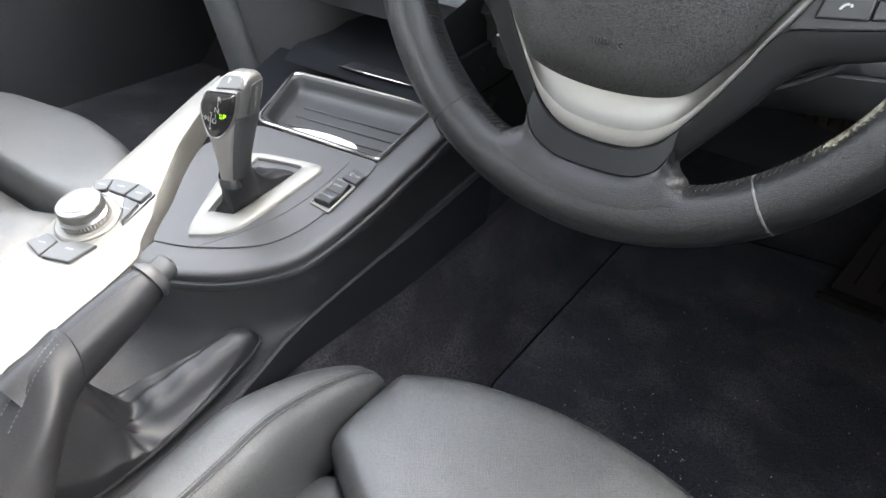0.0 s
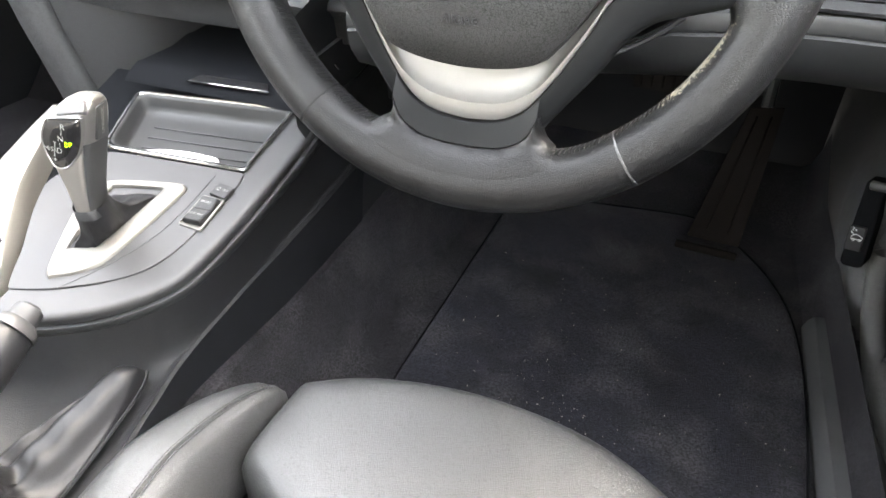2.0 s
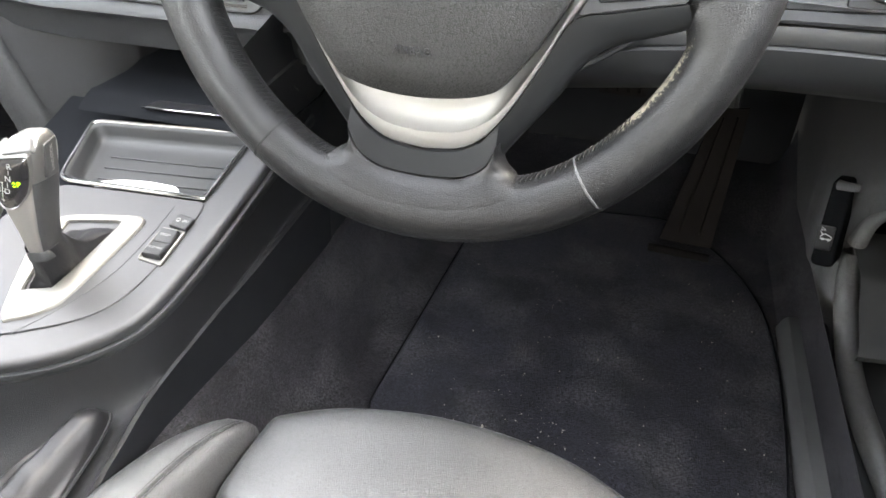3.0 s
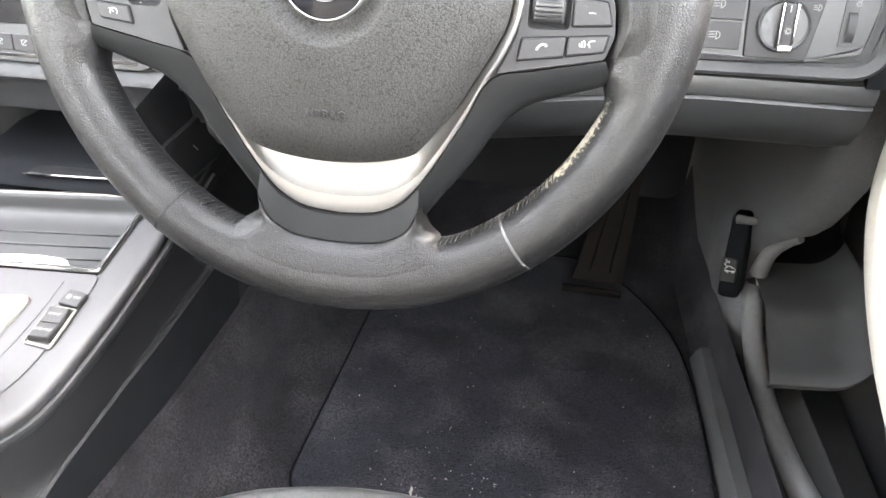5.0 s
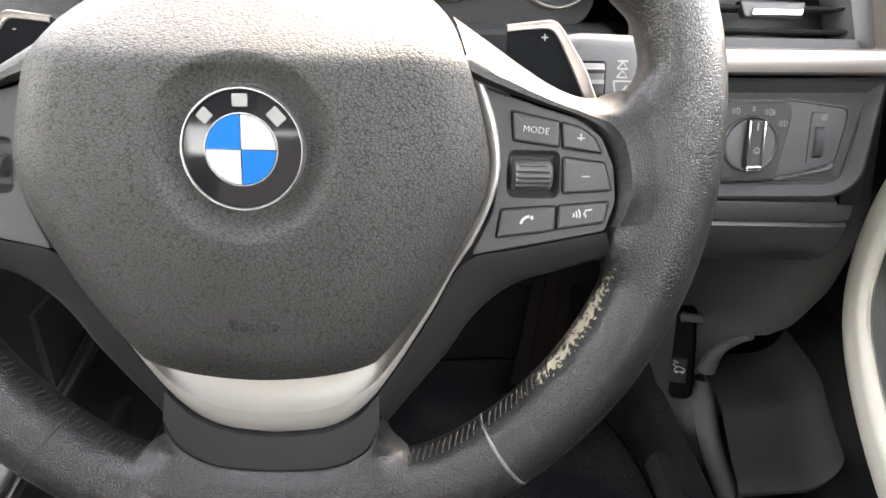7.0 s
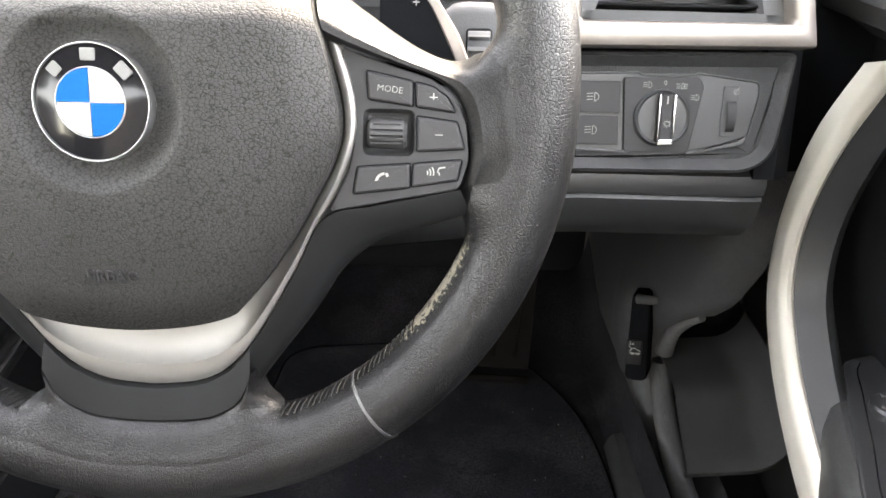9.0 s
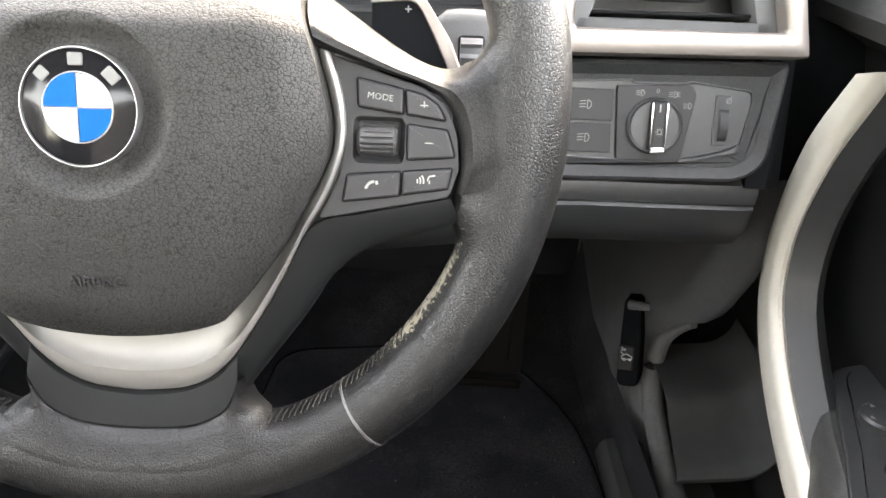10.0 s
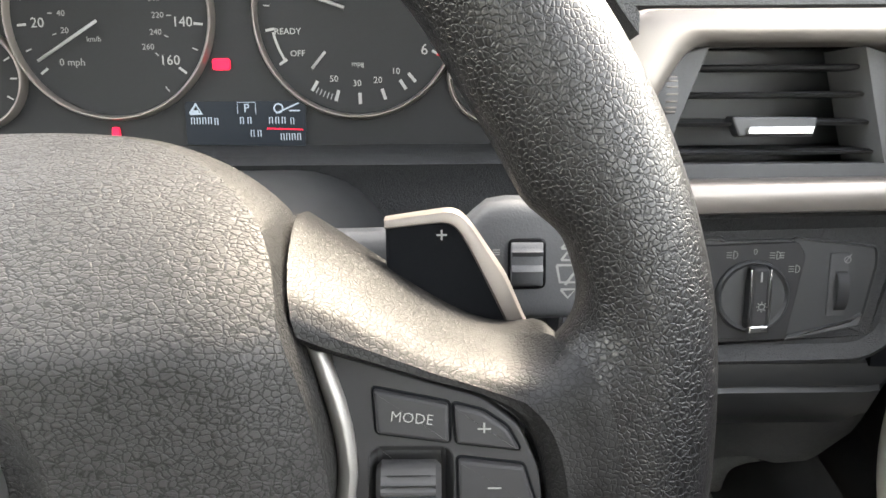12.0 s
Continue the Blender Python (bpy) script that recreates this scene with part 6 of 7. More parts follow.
def gaiter_z(x, y):
    """Draped leather: a blunt ridge that runs to the front, a fold beside it and a rise to the lever."""
    t = max(0.0, (-0.070 - y) / 0.30)
    ridge_x = -0.2590 - 0.008 * min(1, t * 2) - 0.02 * t
    d = x - ridge_x
    w = 0.0165 + 0.010 * t
    h = 0.017 * min(1, t * 14) ** 0.5 + 0.006 * t
    z = h * (math.exp(-((d / w) ** 4)) if d > 0 else math.exp(-abs(d / (w * 1.15)) ** 2.2))
    crease_x = -0.2665 - 0.068 * t
    z -= 0.0065 * math.exp(-(((x - crease_x) / (0.0028 + 0.006 * t)) ** 2)) * min(1, t * 8)
    z += 0.006 * math.exp(-(((x - crease_x + 0.011) / 0.009) ** 2)) * min(1, t * 3)
    # the sleeve drawn up round the lever
    up = min(1, max(0, (-0.180 - y) / 0.040))
    z += 0.062 * up * up * (3 - 2 * up) * math.exp(-abs((x + 0.286) / 0.030) ** 2.4)
    # the hollow beside it and the small pleats that run into it
    z -= 0.020 * math.exp(-(((x + 0.266) / 0.013) ** 2) - ((y + 0.203) / 0.017) ** 2)
    dx, dy = x + 0.262, y + 0.205
    r, ang = math.hypot(dx, dy), math.atan2(dy, dx)
    z += 0.0016 * math.sin(7 * ang + 2.0) * math.exp(-((r - 0.020) / 0.014) ** 2)
    z += 0.0016 * math.sin((x * 0.5 + y * 0.9) * 210) * min(1, t * 2) * math.exp(-(((x + 0.280) / 0.03) ** 2))
    return z


G = [(-0.2570, -0.0700), (-0.2475, -0.0760), (-0.2435, -0.100), (-0.2415, -0.15), (-0.2430, -0.20), (-0.2500, -0.25), (-0.270, -0.30), (-0.318, -0.30), (-0.334, -0.25), (-0.325, -0.210), (-0.305, -0.170), (-0.284, -0.120), (-0.2700, -0.0820)]
go = spline([Vector(p) for p in G], 170, True)
gm = bmesh.new()
levels = [1, 0.99, 0.975, 0.95, 0.92] + [0.895 - 0.022 * i for i in range(39)]


def gz(x, y, s):
    edge_in = min(1, max(0, (1 - s) / 0.07))
    return level(TRAY_Z, y) + 0.0005 + (gaiter_z(x, y) + 0.003) * (edge_in * (2 - edge_in))


part("leather", dome(go, gz, levels, (-0.268, -0.200), gm), LEATHER_BOOT, gaiter)
part("hem", tube([(p.x, p.y, level(TRAY_Z, p.y) + 0.0012) for p in go[2:130]], 0.0016, 6), LEATHER_BOOT, gaiter, "rolled leather hem")

# ---- driver's seat ----
seat = base("driver_seat", pose(0, 0, 0), "black grained leather driver's seat with a stitched side bolster", "car seat", group="front seats")


def seat_piece(outline, height, n=110, centre=None, skirt=None):
    return dome(spline([Vector(p) for p in outline], n, True), height, [1, 0.99, 0.97, 0.94, 0.9] + [0.84 - 0.07 * i for i in range(12)], centre, skirt=skirt)


def roll(s, r=0.03, power=2.2):
    """The rounding towards an edge."""
    k = max(0, (s - 0.78) / 0.22)
    return -r * k**power


def thigh_z(x, y, s):
    return 0.1545 - 0.10 * (x / 0.22) ** 2 * 0.18 + 0.03 * (y + 0.05) - 0.006 * max(0, (s - 0.7) / 0.3) ** 2 - 0.020 * max(0, (s - 0.90) / 0.10) ** 2.2


TH = [(-0.1450, -0.0215), (-0.1400, -0.0150), (-0.0890, 0.0055), (-0.02, 0.0175), (0.036, 0.0195), (0.09, 0.0150), (0.134, 0.0050), (0.186, -0.019), (0.215, -0.05), (0.218, -0.08), (0.200, -0.120), (0.10, -0.150), (0.00, -0.158), (-0.08, -0.146), (-0.135, -0.112), (-0.1510, -0.0950), (-0.1500, -0.06), (-0.1460, -0.03)]
part("thigh_cushion", seat_piece(TH, thigh_z, 130, (0.03, -0.065), 0.06), LEATHER_SEAT, seat, "grained leather thigh cushion")


def main_z(x, y, s):
    return 0.128 - 0.05 * (y + 0.30) * 0.4 + roll(s, 0.025)


MC = [(-0.145, -0.118), (-0.08, -0.152), (0.0, -0.164), (0.10, -0.156), (0.19, -0.13), (0.20, -0.25), (0.19, -0.45), (0.0, -0.50), (-0.15, -0.45), (-0.160, -0.30)]
part("seat_cushion", seat_piece(MC, main_z, 110, (0.02, -0.30), 0.02), LEATHER_SEAT, seat, "grained leather seat cushion")


def backrest(thing, cx):
    """The upright back of a seat, with its head restraint on two posts; unseen, added to block light from behind."""
    rows = []
    for z, w, y, d in ((0.08, 0.20, -0.470, 0.09), (0.14, 0.235, -0.480, 0.12), (0.26, 0.25, -0.505, 0.13), (0.42, 0.255, -0.545, 0.12), (0.56, 0.245, -0.580, 0.11), (0.66, 0.215, -0.602, 0.10), (0.71, 0.15, -0.615, 0.08), (0.725, 0.08, -0.62, 0.05)):
        o = rounded([(cx - w, y + 0.030), (cx - w * 0.62, y), (cx + w * 0.62, y), (cx + w, y + 0.030), (cx + w * 0.9, y - d), (cx - w * 0.9, y - d)], 0.03, 4)
        rows.append([(p.x, p.y, z) for p in o])
    part("backrest", stack(rows), LEATHER_SEAT, thing, "unseen grained leather backrest with raised sides, blocking rear light")
    rows = [[(p.x, p.y, z) for p in rounded([(cx - w, y - 0.05), (cx + w, y - 0.05), (cx + w, y + 0.04), (cx - w, y + 0.04)], 0.025, 4)] for z, w, y in ((0.765, 0.10, -0.635), (0.78, 0.125, -0.638), (0.85, 0.13, -0.645), (0.91, 0.115, -0.655), (0.93, 0.08, -0.66))]
    part("head_restraint", stack(rows), LEATHER_SEAT, thing)
    for dx in (-0.06, 0.06):
        part("post", tube([(cx + dx, -0.64, 0.69), (cx + dx, -0.645, 0.79)], 0.006, 8), CHROME, thing)


def bolster(side):
    """A raised side bolster: sections across, from the front tip backwards."""
    secs = [(-0.0260, -0.1540, -0.1480, 0.132, 0.004), (-0.0330, -0.1730, -0.1440, 0.145, 0.012), (-0.052, -0.1930, -0.1450, 0.153, 0.020), (-0.078, -0.2110, -0.1480, 0.158, 0.028), (-0.110, -0.2240, -0.1500, 0.163, 0.034), (-0.140, -0.2310, -0.1500, 0.167, 0.038), (-0.185, -0.2340, -0.1480, 0.166, 0.042), (-0.25, -0.2300, -0.1450, 0.172, 0.046), (-0.34, -0.2280, -0.1420, 0.178, 0.05), (-0.46, -0.2260, -0.1400, 0.185, 0.05)]
    rows = []
    for y, xo, xi, top, drop in secs:
        w = xi - xo
        prof = [(0.06, -0.10), (-0.01, -drop * 1.4), (0.0, -drop * 0.75), (0.08, -drop * 0.32), (0.22, -drop * 0.06), (0.42, 0.0), (0.600, -drop * 0.03), (0.622, -0.0022 - drop * 0.04), (0.645, -drop * 0.05), (0.74, -drop * 0.16), (0.86, -drop * 0.50), (0.96, -drop * 1.1), (1.05, -0.07)]
        rows.append([(side * (xo + w * f) if side > 0 else -(xo + w * f), y, top + dz) for f, dz in prof])
    path = [spline([Vector(r[i]) for r in rows], 40) for i in range(13)]
    return path


for side, nm in ((1, "side bolster beside the console"), (-1, "side bolster beside the door")):
    lines = bolster(side)
    part("side_bolster", ribbon(lines), LEATHER_SEAT, seat, "leather " + nm)
    if side > 0:
        bm = bmesh.new()
        for i in (6, 8):
            pts = even(lines[i], 150, False)
            for k in range(6, 149):
                a, b = pts[k], pts[k].lerp(pts[k + 1] if k < 149 else pts[k], 0.6)
                up = Vector((0.0014 * (-1 if i == 6 else 1), 0, 0.0004))
                tube([a + up, b + up], 0.0005, 4, bm)
        part("stitching", bm, THREAD, seat, "double row of black stitches")
backrest(seat, 0.0)
part("seat_base", box(-0.215, 0.215, -0.50, -0.06, -0.005, 0.085, 0.01), DARK, seat, "black plastic seat base")

# ---- passenger's seat ----
pseat = base("passenger_seat", pose(0, 0, 0), "black leather passenger seat beside the console", "car seat", group="front seats")


def p_thigh(x, y, s):
    return 0.194 - 0.35 * (x + 0.76) ** 2 + 0.05 * (y - 0.05) + roll(s, 0.035)


part("thigh_cushion", seat_piece([(-0.5700, 0.0620), (-0.62, 0.0740), (-0.69, 0.078), (-0.76, 0.070), (-0.85, 0.06), (-0.92, 0.03), (-0.93, -0.02), (-0.85, -0.046), (-0.70, -0.050), (-0.60, -0.050), (-0.545, -0.040), (-0.535, 0.0), (-0.545, 0.04)], p_thigh, 110, (-0.73, 0.01), 0.08), LEATHER_SEAT, pseat, "smooth leather thigh cushion")


def p_main(x, y, s):
    return 0.182 - 0.3 * (x + 0.76) ** 2 - 0.05 * (y + 0.3) * 0.3 + roll(s, 0.03)


part("seat_cushion", seat_piece([(-0.530, -0.045), (-0.60, -0.056), (-0.70, -0.057), (-0.85, -0.054), (-0.93, -0.03), (-0.95, -0.25), (-0.93, -0.45), (-0.76, -0.50), (-0.58, -0.45), (-0.525, -0.30)], p_main, 110, (-0.74, -0.28), 0.04), LEATHER_SEAT, pseat, "leather seat cushion")
backrest(pseat, -0.745)
part("seat_base", box(-0.93, -0.56, -0.48, 0.02, -0.005, 0.10, 0.01), DARK, pseat, "black plastic seat base")

# ---- footwell ----
def floor_z(y):
    return 0.0025 - 0.08 * (y - 0.13)


CREST = [(b[1], b[0], b[2]) for _, b in PAIRS[2:]]


def tunnel(y, f, drop):
    """A point of the carpet on the tunnel: from under the console's crest down to the floor."""
    cx, cz = level([(q[0], q[1]) for q in CREST], y), level([(q[0], q[2]) for q in CREST], y)
    x0, z0 = max(cx + 0.002, -0.218), min(cz - 0.018, 0.122 - 0.03 * (y + 0.06))
    x1 = -0.150
    return (x0 + (x1 - x0) * f, y, floor_z(y) - 0.006 + (z0 - floor_z(y)) * drop)


YS = [-0.9 + 0.05 * k for k in range(35)]
rows = [[tunnel(y, f, d) for y in YS] for f, d in ((-0.6, 1.0), (0.0, 1.0), (0.12, 0.86), (0.35, 0.45), (0.6, 0.14), (0.82, 0.03), (1.0, 0.0))]
for x, z in ((-0.05, 0.0), (0.10, 0.0), (0.25, 0.0), (0.335, 0.0), (0.350, 0.012), (0.358, 0.04), (0.362, 0.07)):
    rows.append([(x, y, floor_z(y) - 0.006 + z) for y in YS])
rows = [[(x, y, z + 0.45 * max(0, y - 0.66)) for x, y, z in r] for r in rows]
carpet = sheet("carpet", rows, (0, 0, -0.012), CARPET, None)
tagged(carpet, "dark worn loop carpet over the tunnel and floor", "carpet", kind="structure")
mat_thing = base("floor_mat", pose(0, 0, 0), "dark dusty velour floor mat with crumbs on it", "floor mat")
mo = rounded([(-0.1175, 0.112), (-0.1035, 0.62), (0.20, 0.66), (0.285, 0.54), (0.318, 0.45), (0.3290, 0.34), (0.3260, 0.20), (0.315, 0.06), (0.28, 0.03), (0.1, 0.02), (-0.075, 0.088)], [0.035, 0.05, 0.05, 0.05, 0.06, 0.06, 0.06, 0.06, 0.05, 0.1, 0.03], 6)
mo = even([p.copy() for p in mo] + [mo[0].copy()], 160, True)


def mat_z(x, y, s):
    edge_f = min(1, (1 - s) / 0.02)
    return floor_z(y) - 0.002 + 0.0045 * edge_f + 0.0030 * noise.noise((x * 9, y * 9, 1.7)) * edge_f


part("velour_surface", dome(mo, mat_z, [1, 0.992, 0.985, 0.97] + [0.94 - 0.06 * i for i in range(15)], (0.1, 0.3)), MAT, mat_thing, "dusty velour surface")
part("edging", tube([(p.x, p.y, mat_z(p.x, p.y, 0.992) + 0.0004) for p in mo] + [(mo[0].x, mo[0].y, mat_z(mo[0].x, mo[0].y, 0.992) + 0.0004)], 0.0014, 6), VOID, mat_thing, "black bound edging")
heel = circle(0.17, 0.40, 0.062, 40)
part("heel_pad", dome([Vector((p.x, 0.40 + (p.y - 0.40) * 0.75)) for p in heel], lambda x, y, s: mat_z(x, y, 0) + 0.0006 + 0.0012 * (1 - s**6), [1, 0.97, 0.9, 0.7, 0.4]), MAT, mat_thing, "worn heel pad")

rng = random.Random(4)
bm = bmesh.new()
for k in range(320):
    if k < 90:
        x, y = rng.gauss(0.055, 0.05), rng.gauss(0.145, 0.035)
    else:
        x, y = rng.uniform(-0.09, 0.31), rng.uniform(0.09, 0.50)
    r = 0.00022 + 0.0005 * rng.random() ** 5
    c = Vector((x, y, mat_z(x, y, 0) + r * 0.7))
    a = rng.random() * 6.28
    tube([c, c + Vector((math.cos(a), math.sin(a), 0)) * r * (1 + 3 * rng.random() ** 4)], r, 5, bm)
crumbs = part("crumbs", bm, CRUMB)
tagged(crumbs, "scattered pale crumbs and grit on the mat", "crumbs", kind="stuff")
flake = base("leaf_flake", pose(0.0125, 0.125, mat_z(0.0125, 0.125, 0) + 0.001), "small pale dried flake lying on the mat", "debris")
part("flake", tube([(0, 0.006, 0.001), (0.001, 0.002, 0.0018), (0.0002, -0.002, 0.0022), (0.0018, -0.006, 0.0012)], lambda t: 0.0016 * math.sin(math.pi * (0.15 + 0.7 * t)), 7, flat=0.5), CRUMB, flake)

# pedals
def pedal(name, label, corners, tip_back, ribs):
    thing = base(name, pose(0, 0, 0), label, "pedal")
    b0, b1, t1, t0 = (Vector(c) for c in corners)
    fwd = Vector((0, 0.010, -0.003))
    rows = [[b0.lerp(t0, f), b0.lerp(t0, f).lerp(b1.lerp(t1, f), 0.5) - fwd * 0.15, b1.lerp(t1, f)] for f in (0, 0.05, 0.3, 0.6, 0.95, 1)]
    part("pad", solid(rows, fwd), RUBBER, thing, "worn rubber pad")
    for k in range(ribs):
        f = (k + 0.7) / (ribs + 0.4)
        part("rib", tube([b0.lerp(b1, f).lerp(t0.lerp(t1, f), 0.08) - fwd * 0.25, b0.lerp(b1, f).lerp(t0.lerp(t1, f), 0.94) - fwd * 0.12], 0.0016, 6), RUBBER, thing)
    arm = (t0 + t1) / 2
    part("arm", tube([arm + fwd, arm + Vector((0, 0.06, 0.10)), arm + Vector((0, 0.10, 0.28))], 0.009, 8), DARK, thing)
    return thing, b0, b1


acc, b0, b1 = pedal("accelerator_pedal", "brownish black rubber accelerator pedal, hinged at the floor", [(0.174, 0.552, -0.008), (0.247, 0.550, -0.010), (0.264, 0.660, 0.163), (0.220, 0.662, 0.155)], 0, 2)
part("hinge_foot", tube([(0.160, 0.540, -0.0175), (0.200, 0.538, -0.0180), (0.246, 0.536, -0.0185)], 0.0062, 10), RUBBER, acc, "worn hinge edge")
pedal("brake_pedal", "black rubber brake pedal", [(0.052, 0.640, 0.170), (0.120, 0.640, 0.170), (0.118, 0.660, 0.230), (0.046, 0.660, 0.230)], 0, 4)
rest = base("foot_rest", pose(0, 0, 0), "black plastic foot rest beside the tunnel", "foot rest")
part("plate", solid([[(-0.17, 0.66, 0.00), (-0.10, 0.66, 0.0)], [(-0.17, 0.72, 0.10), (-0.10, 0.72, 0.10)], [(-0.17, 0.80, 0.25), (-0.10, 0.80, 0.25)]], (0, 0.01, 0)), DARK, rest)
for k in range(4):
    part("rib", tube([(-0.155 + 0.016 * k, 0.655, 0.005), (-0.155 + 0.016 * k, 0.795, 0.245)], 0.003, 6), DARK, rest)

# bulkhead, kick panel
# footwell shade put into the colour: flat black in place of carpet
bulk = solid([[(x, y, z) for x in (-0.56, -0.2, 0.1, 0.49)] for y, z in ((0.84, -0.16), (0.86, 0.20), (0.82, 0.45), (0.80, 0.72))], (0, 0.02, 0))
tagged(part("bulkhead", bulk, VOID), "carpeted bulkhead of the footwell, shade put in as black", "bulkhead", kind="structure")
kick = base("kick_panel", pose(0, 0, 0), "black plastic kick panel beside the footwell", "trim panel", kind="structure")
REAR = [(-0.06, 0.40), (0.0, 0.395), (0.04, 0.400), (0.062, 0.4225), (0.094, 0.4450), (0.115, 0.4460), (0.142, 0.4350), (0.170, 0.412), (0.192, 0.391), (0.225, 0.345), (0.26, 0.310), (0.32, 0.275), (0.42, 0.250)]
rows = []
for k in range(33):
    z = -0.06 + 0.48 * k / 32
    row = []
    rear = level(REAR, z)
    for f in (0, 0.01, 0.025, 0.045, 0.07, 0.10, 0.14, 0.19, 0.26, 0.34, 0.44, 0.60, 0.80, 1.0):
        y = rear + (0.84 - rear) * f
        bulge = 0.018 * math.exp(-((y - 0.52) / 0.05) ** 2 - ((z - 0.10) / 0.06) ** 2)
        row.append((0.366 + 0.024 * max(0, 1 - (y - rear) / 0.045) ** 3 - bulge + 0.02 * max(0, z - 0.2), y, z))
    rows.append(row)
part("panel", solid(rows, (0.006, 0, 0)), KICK, kick)

rel = base("bonnet_release", pose(0.3500, 0.4280, 0.1420), "black bonnet release lever with a white symbol", "release lever")
M_REL = Matrix.Identity(4)
up_v = Vector((-0.10, 0.25, 0.96)).normalized()
nrm_v = Vector((-0.42, -0.84, 0.35))
nrm_v = (nrm_v - up_v * nrm_v.dot(up_v)).normalized()
for i, v in enumerate((up_v.cross(nrm_v), up_v, nrm_v)):
    M_REL.col[i][:3] = v
part("lever_body", moved(slab(rounded([(-0.0150, -0.058), (0.0110, -0.058), (0.0170, 0.048), (-0.0040, 0.048)], [0.009, 0.009, 0.004, 0.004], 5), -0.026, 0.003, 0.003), M_REL), VOID, rel, "black lever body")
hd = part("handle", moved(slab(rounded([(-0.0130, -0.036), (0.0055, -0.036), (0.0075, -0.006), (-0.0105, -0.006)], 0.002, 4), 0.001, 0.0065, 0.0015), M_REL), BUTTON, rel, "black pull handle")
car = [[(-0.0065, -0.0185), (-0.0070, -0.0215), (0.0045, -0.0215), (0.0050, -0.0185), (0.0015, -0.0165), (-0.0015, -0.0150), (-0.0045, -0.0165), (-0.0065, -0.0185)], [(-0.0045, -0.0160), (-0.0078, -0.0125)], arc(-0.0040, -0.0220, 0.0013, 0, 360, 8), arc(0.0024, -0.0220, 0.0013, 0, 360, 8)]
part("symbol", moved(strokes(car, 0.0009, 0.0068), M_REL), PRINT, hd, "white car symbol")
words("2x", 0.0056, PRINT, hd, M_REL @ pose(-0.0045, -0.0095, 0.0068))
part("pivot", moved(tube([(0.002, 0.044, 0.003), (0.010, 0.044, 0.005), (0.024, 0.043, 0.003)], lambda t: 0.0058 - 0.001 * t, 12), M_REL), SOFT, rel, "grey pivot")

# ---- sill and door ----
sill = base("door_sill", pose(0, 0, 0), "black sill trim with a rounded rubber seal", "door sill", kind="structure")
rows = []
for x, z in ((0.330, -0.004), (0.334, 0.010), (0.340, 0.017), (0.356, 0.019), (0.359, 0.012), (0.362, 0.012), (0.366, 0.024), (0.373, 0.030), (0.381, 0.027), (0.388, 0.012), (0.410, 0.012), (0.434, 0.030), (0.440, 0.031), (0.443, 0.024), (0.445, -0.06)):
    rows.append([(x + 0.02 * max(0, y - 0.30), y, floor_z(y) + z) for y in (-0.8, -0.3, 0.0, 0.15, 0.3, 0.42)])
part("sill_cover", solid(rows, (0, 0, -0.01)), BLACK, sill, "black plastic sill cover")
part("seal", tube(spline([(0.420, -0.6, 0.095), (0.408, -0.1, 0.080), (0.398, 0.1197, 0.0470), (0.3935, 0.210, 0.0315), (0.390, 0.2956, 0.0268), (0.390, 0.3719, 0.0388), (0.390, 0.4175, 0.0622), (0.390, 0.4408, 0.0936), (0.391, 0.4304, 0.142), (0.396, 0.4050, 0.1760), (0.402, 0.384, 0.196)], 90), lambda t: 0.0165 - 0.0045 * t - 0.008 * max(0, (t - 0.86) / 0.14) ** 1.5, 16), SEAL, sill, "rounded grained door seal")

sheet("outer_sill", [[(x, y, z) for y in (-0.9, 0.0, 0.6)] for x, z in ((0.435, -0.045), (0.57, -0.05), (0.60, 0.0))], (0, 0, -0.02), BLACK, sill)
door = base("driver_door", pose(0, 0, 0), "black driver's door panel with a curved satin silver grab handle", "car door")
rows = []
for z, x in ((-0.02, 0.505), (0.05, 0.507), (0.12, 0.507), (0.20, 0.500), (0.235, 0.480), (0.26, 0.452), (0.32, 0.440), (0.36, 0.436), (0.42, 0.436), (0.48, 0.432), (0.53, 0.424), (0.555, 0.412), (0.575, 0.405), (0.60, 0.410), (0.62, 0.43), (0.63, 0.47)):
    rows.append([(x + 0.02 * max(0, y - 0.3), y, z + 0.05 * max(0, -y)) for y in (-0.9, -0.5, -0.2, 0.0, 0.08, 0.14, 0.20, 0.26, 0.32, 0.40, 0.47, 0.53)])
part("door_card", solid(rows, (0.02, 0, 0)), FLANK, door, "soft black door card")
# the grab handle
HO = [(0.358, 0.1530, 0.5245), (0.363, 0.1920, 0.4733), (0.366, 0.2110, 0.4220), (0.366, 0.2120, 0.3780), (0.365, 0.1989, 0.3415), (0.365, 0.1731, 0.3091), (0.365, 0.1343, 0.2794), (0.366, 0.0876, 0.2528), (0.368, 0.030, 0.232), (0.372, -0.06, 0.215)]
HI = [(0.372, 0.1380, 0.5300), (0.375, 0.1507, 0.5127), (0.375, 0.1782, 0.4612), (0.375, 0.1930, 0.4057), (0.375, 0.1867, 0.3593), (0.375, 0.1615, 0.3282), (0.375, 0.1239, 0.2994), (0.375, 0.0736, 0.2742), (0.376, 0.030, 0.2600), (0.378, -0.020, 0.250), (0.380, -0.10, 0.240)]
ho, hi = spline(HO, 60), spline(HI, 60)
rows = []
for f, g in ((-0.05, 0.030), (-0.02, 0.006), (0.0, 0.001), (0.06, -0.0018), (0.3, -0.0040), (0.52, -0.0060), (0.60, -0.0064), (0.68, -0.0062), (0.9, -0.0046), (1.0, -0.0020), (1.02, 0.02)):
    rows.append([(a.lerp(b, f) + Vector((0.75, 0.62, -0.2)).normalized() * g) for a, b in zip(ho, hi)])
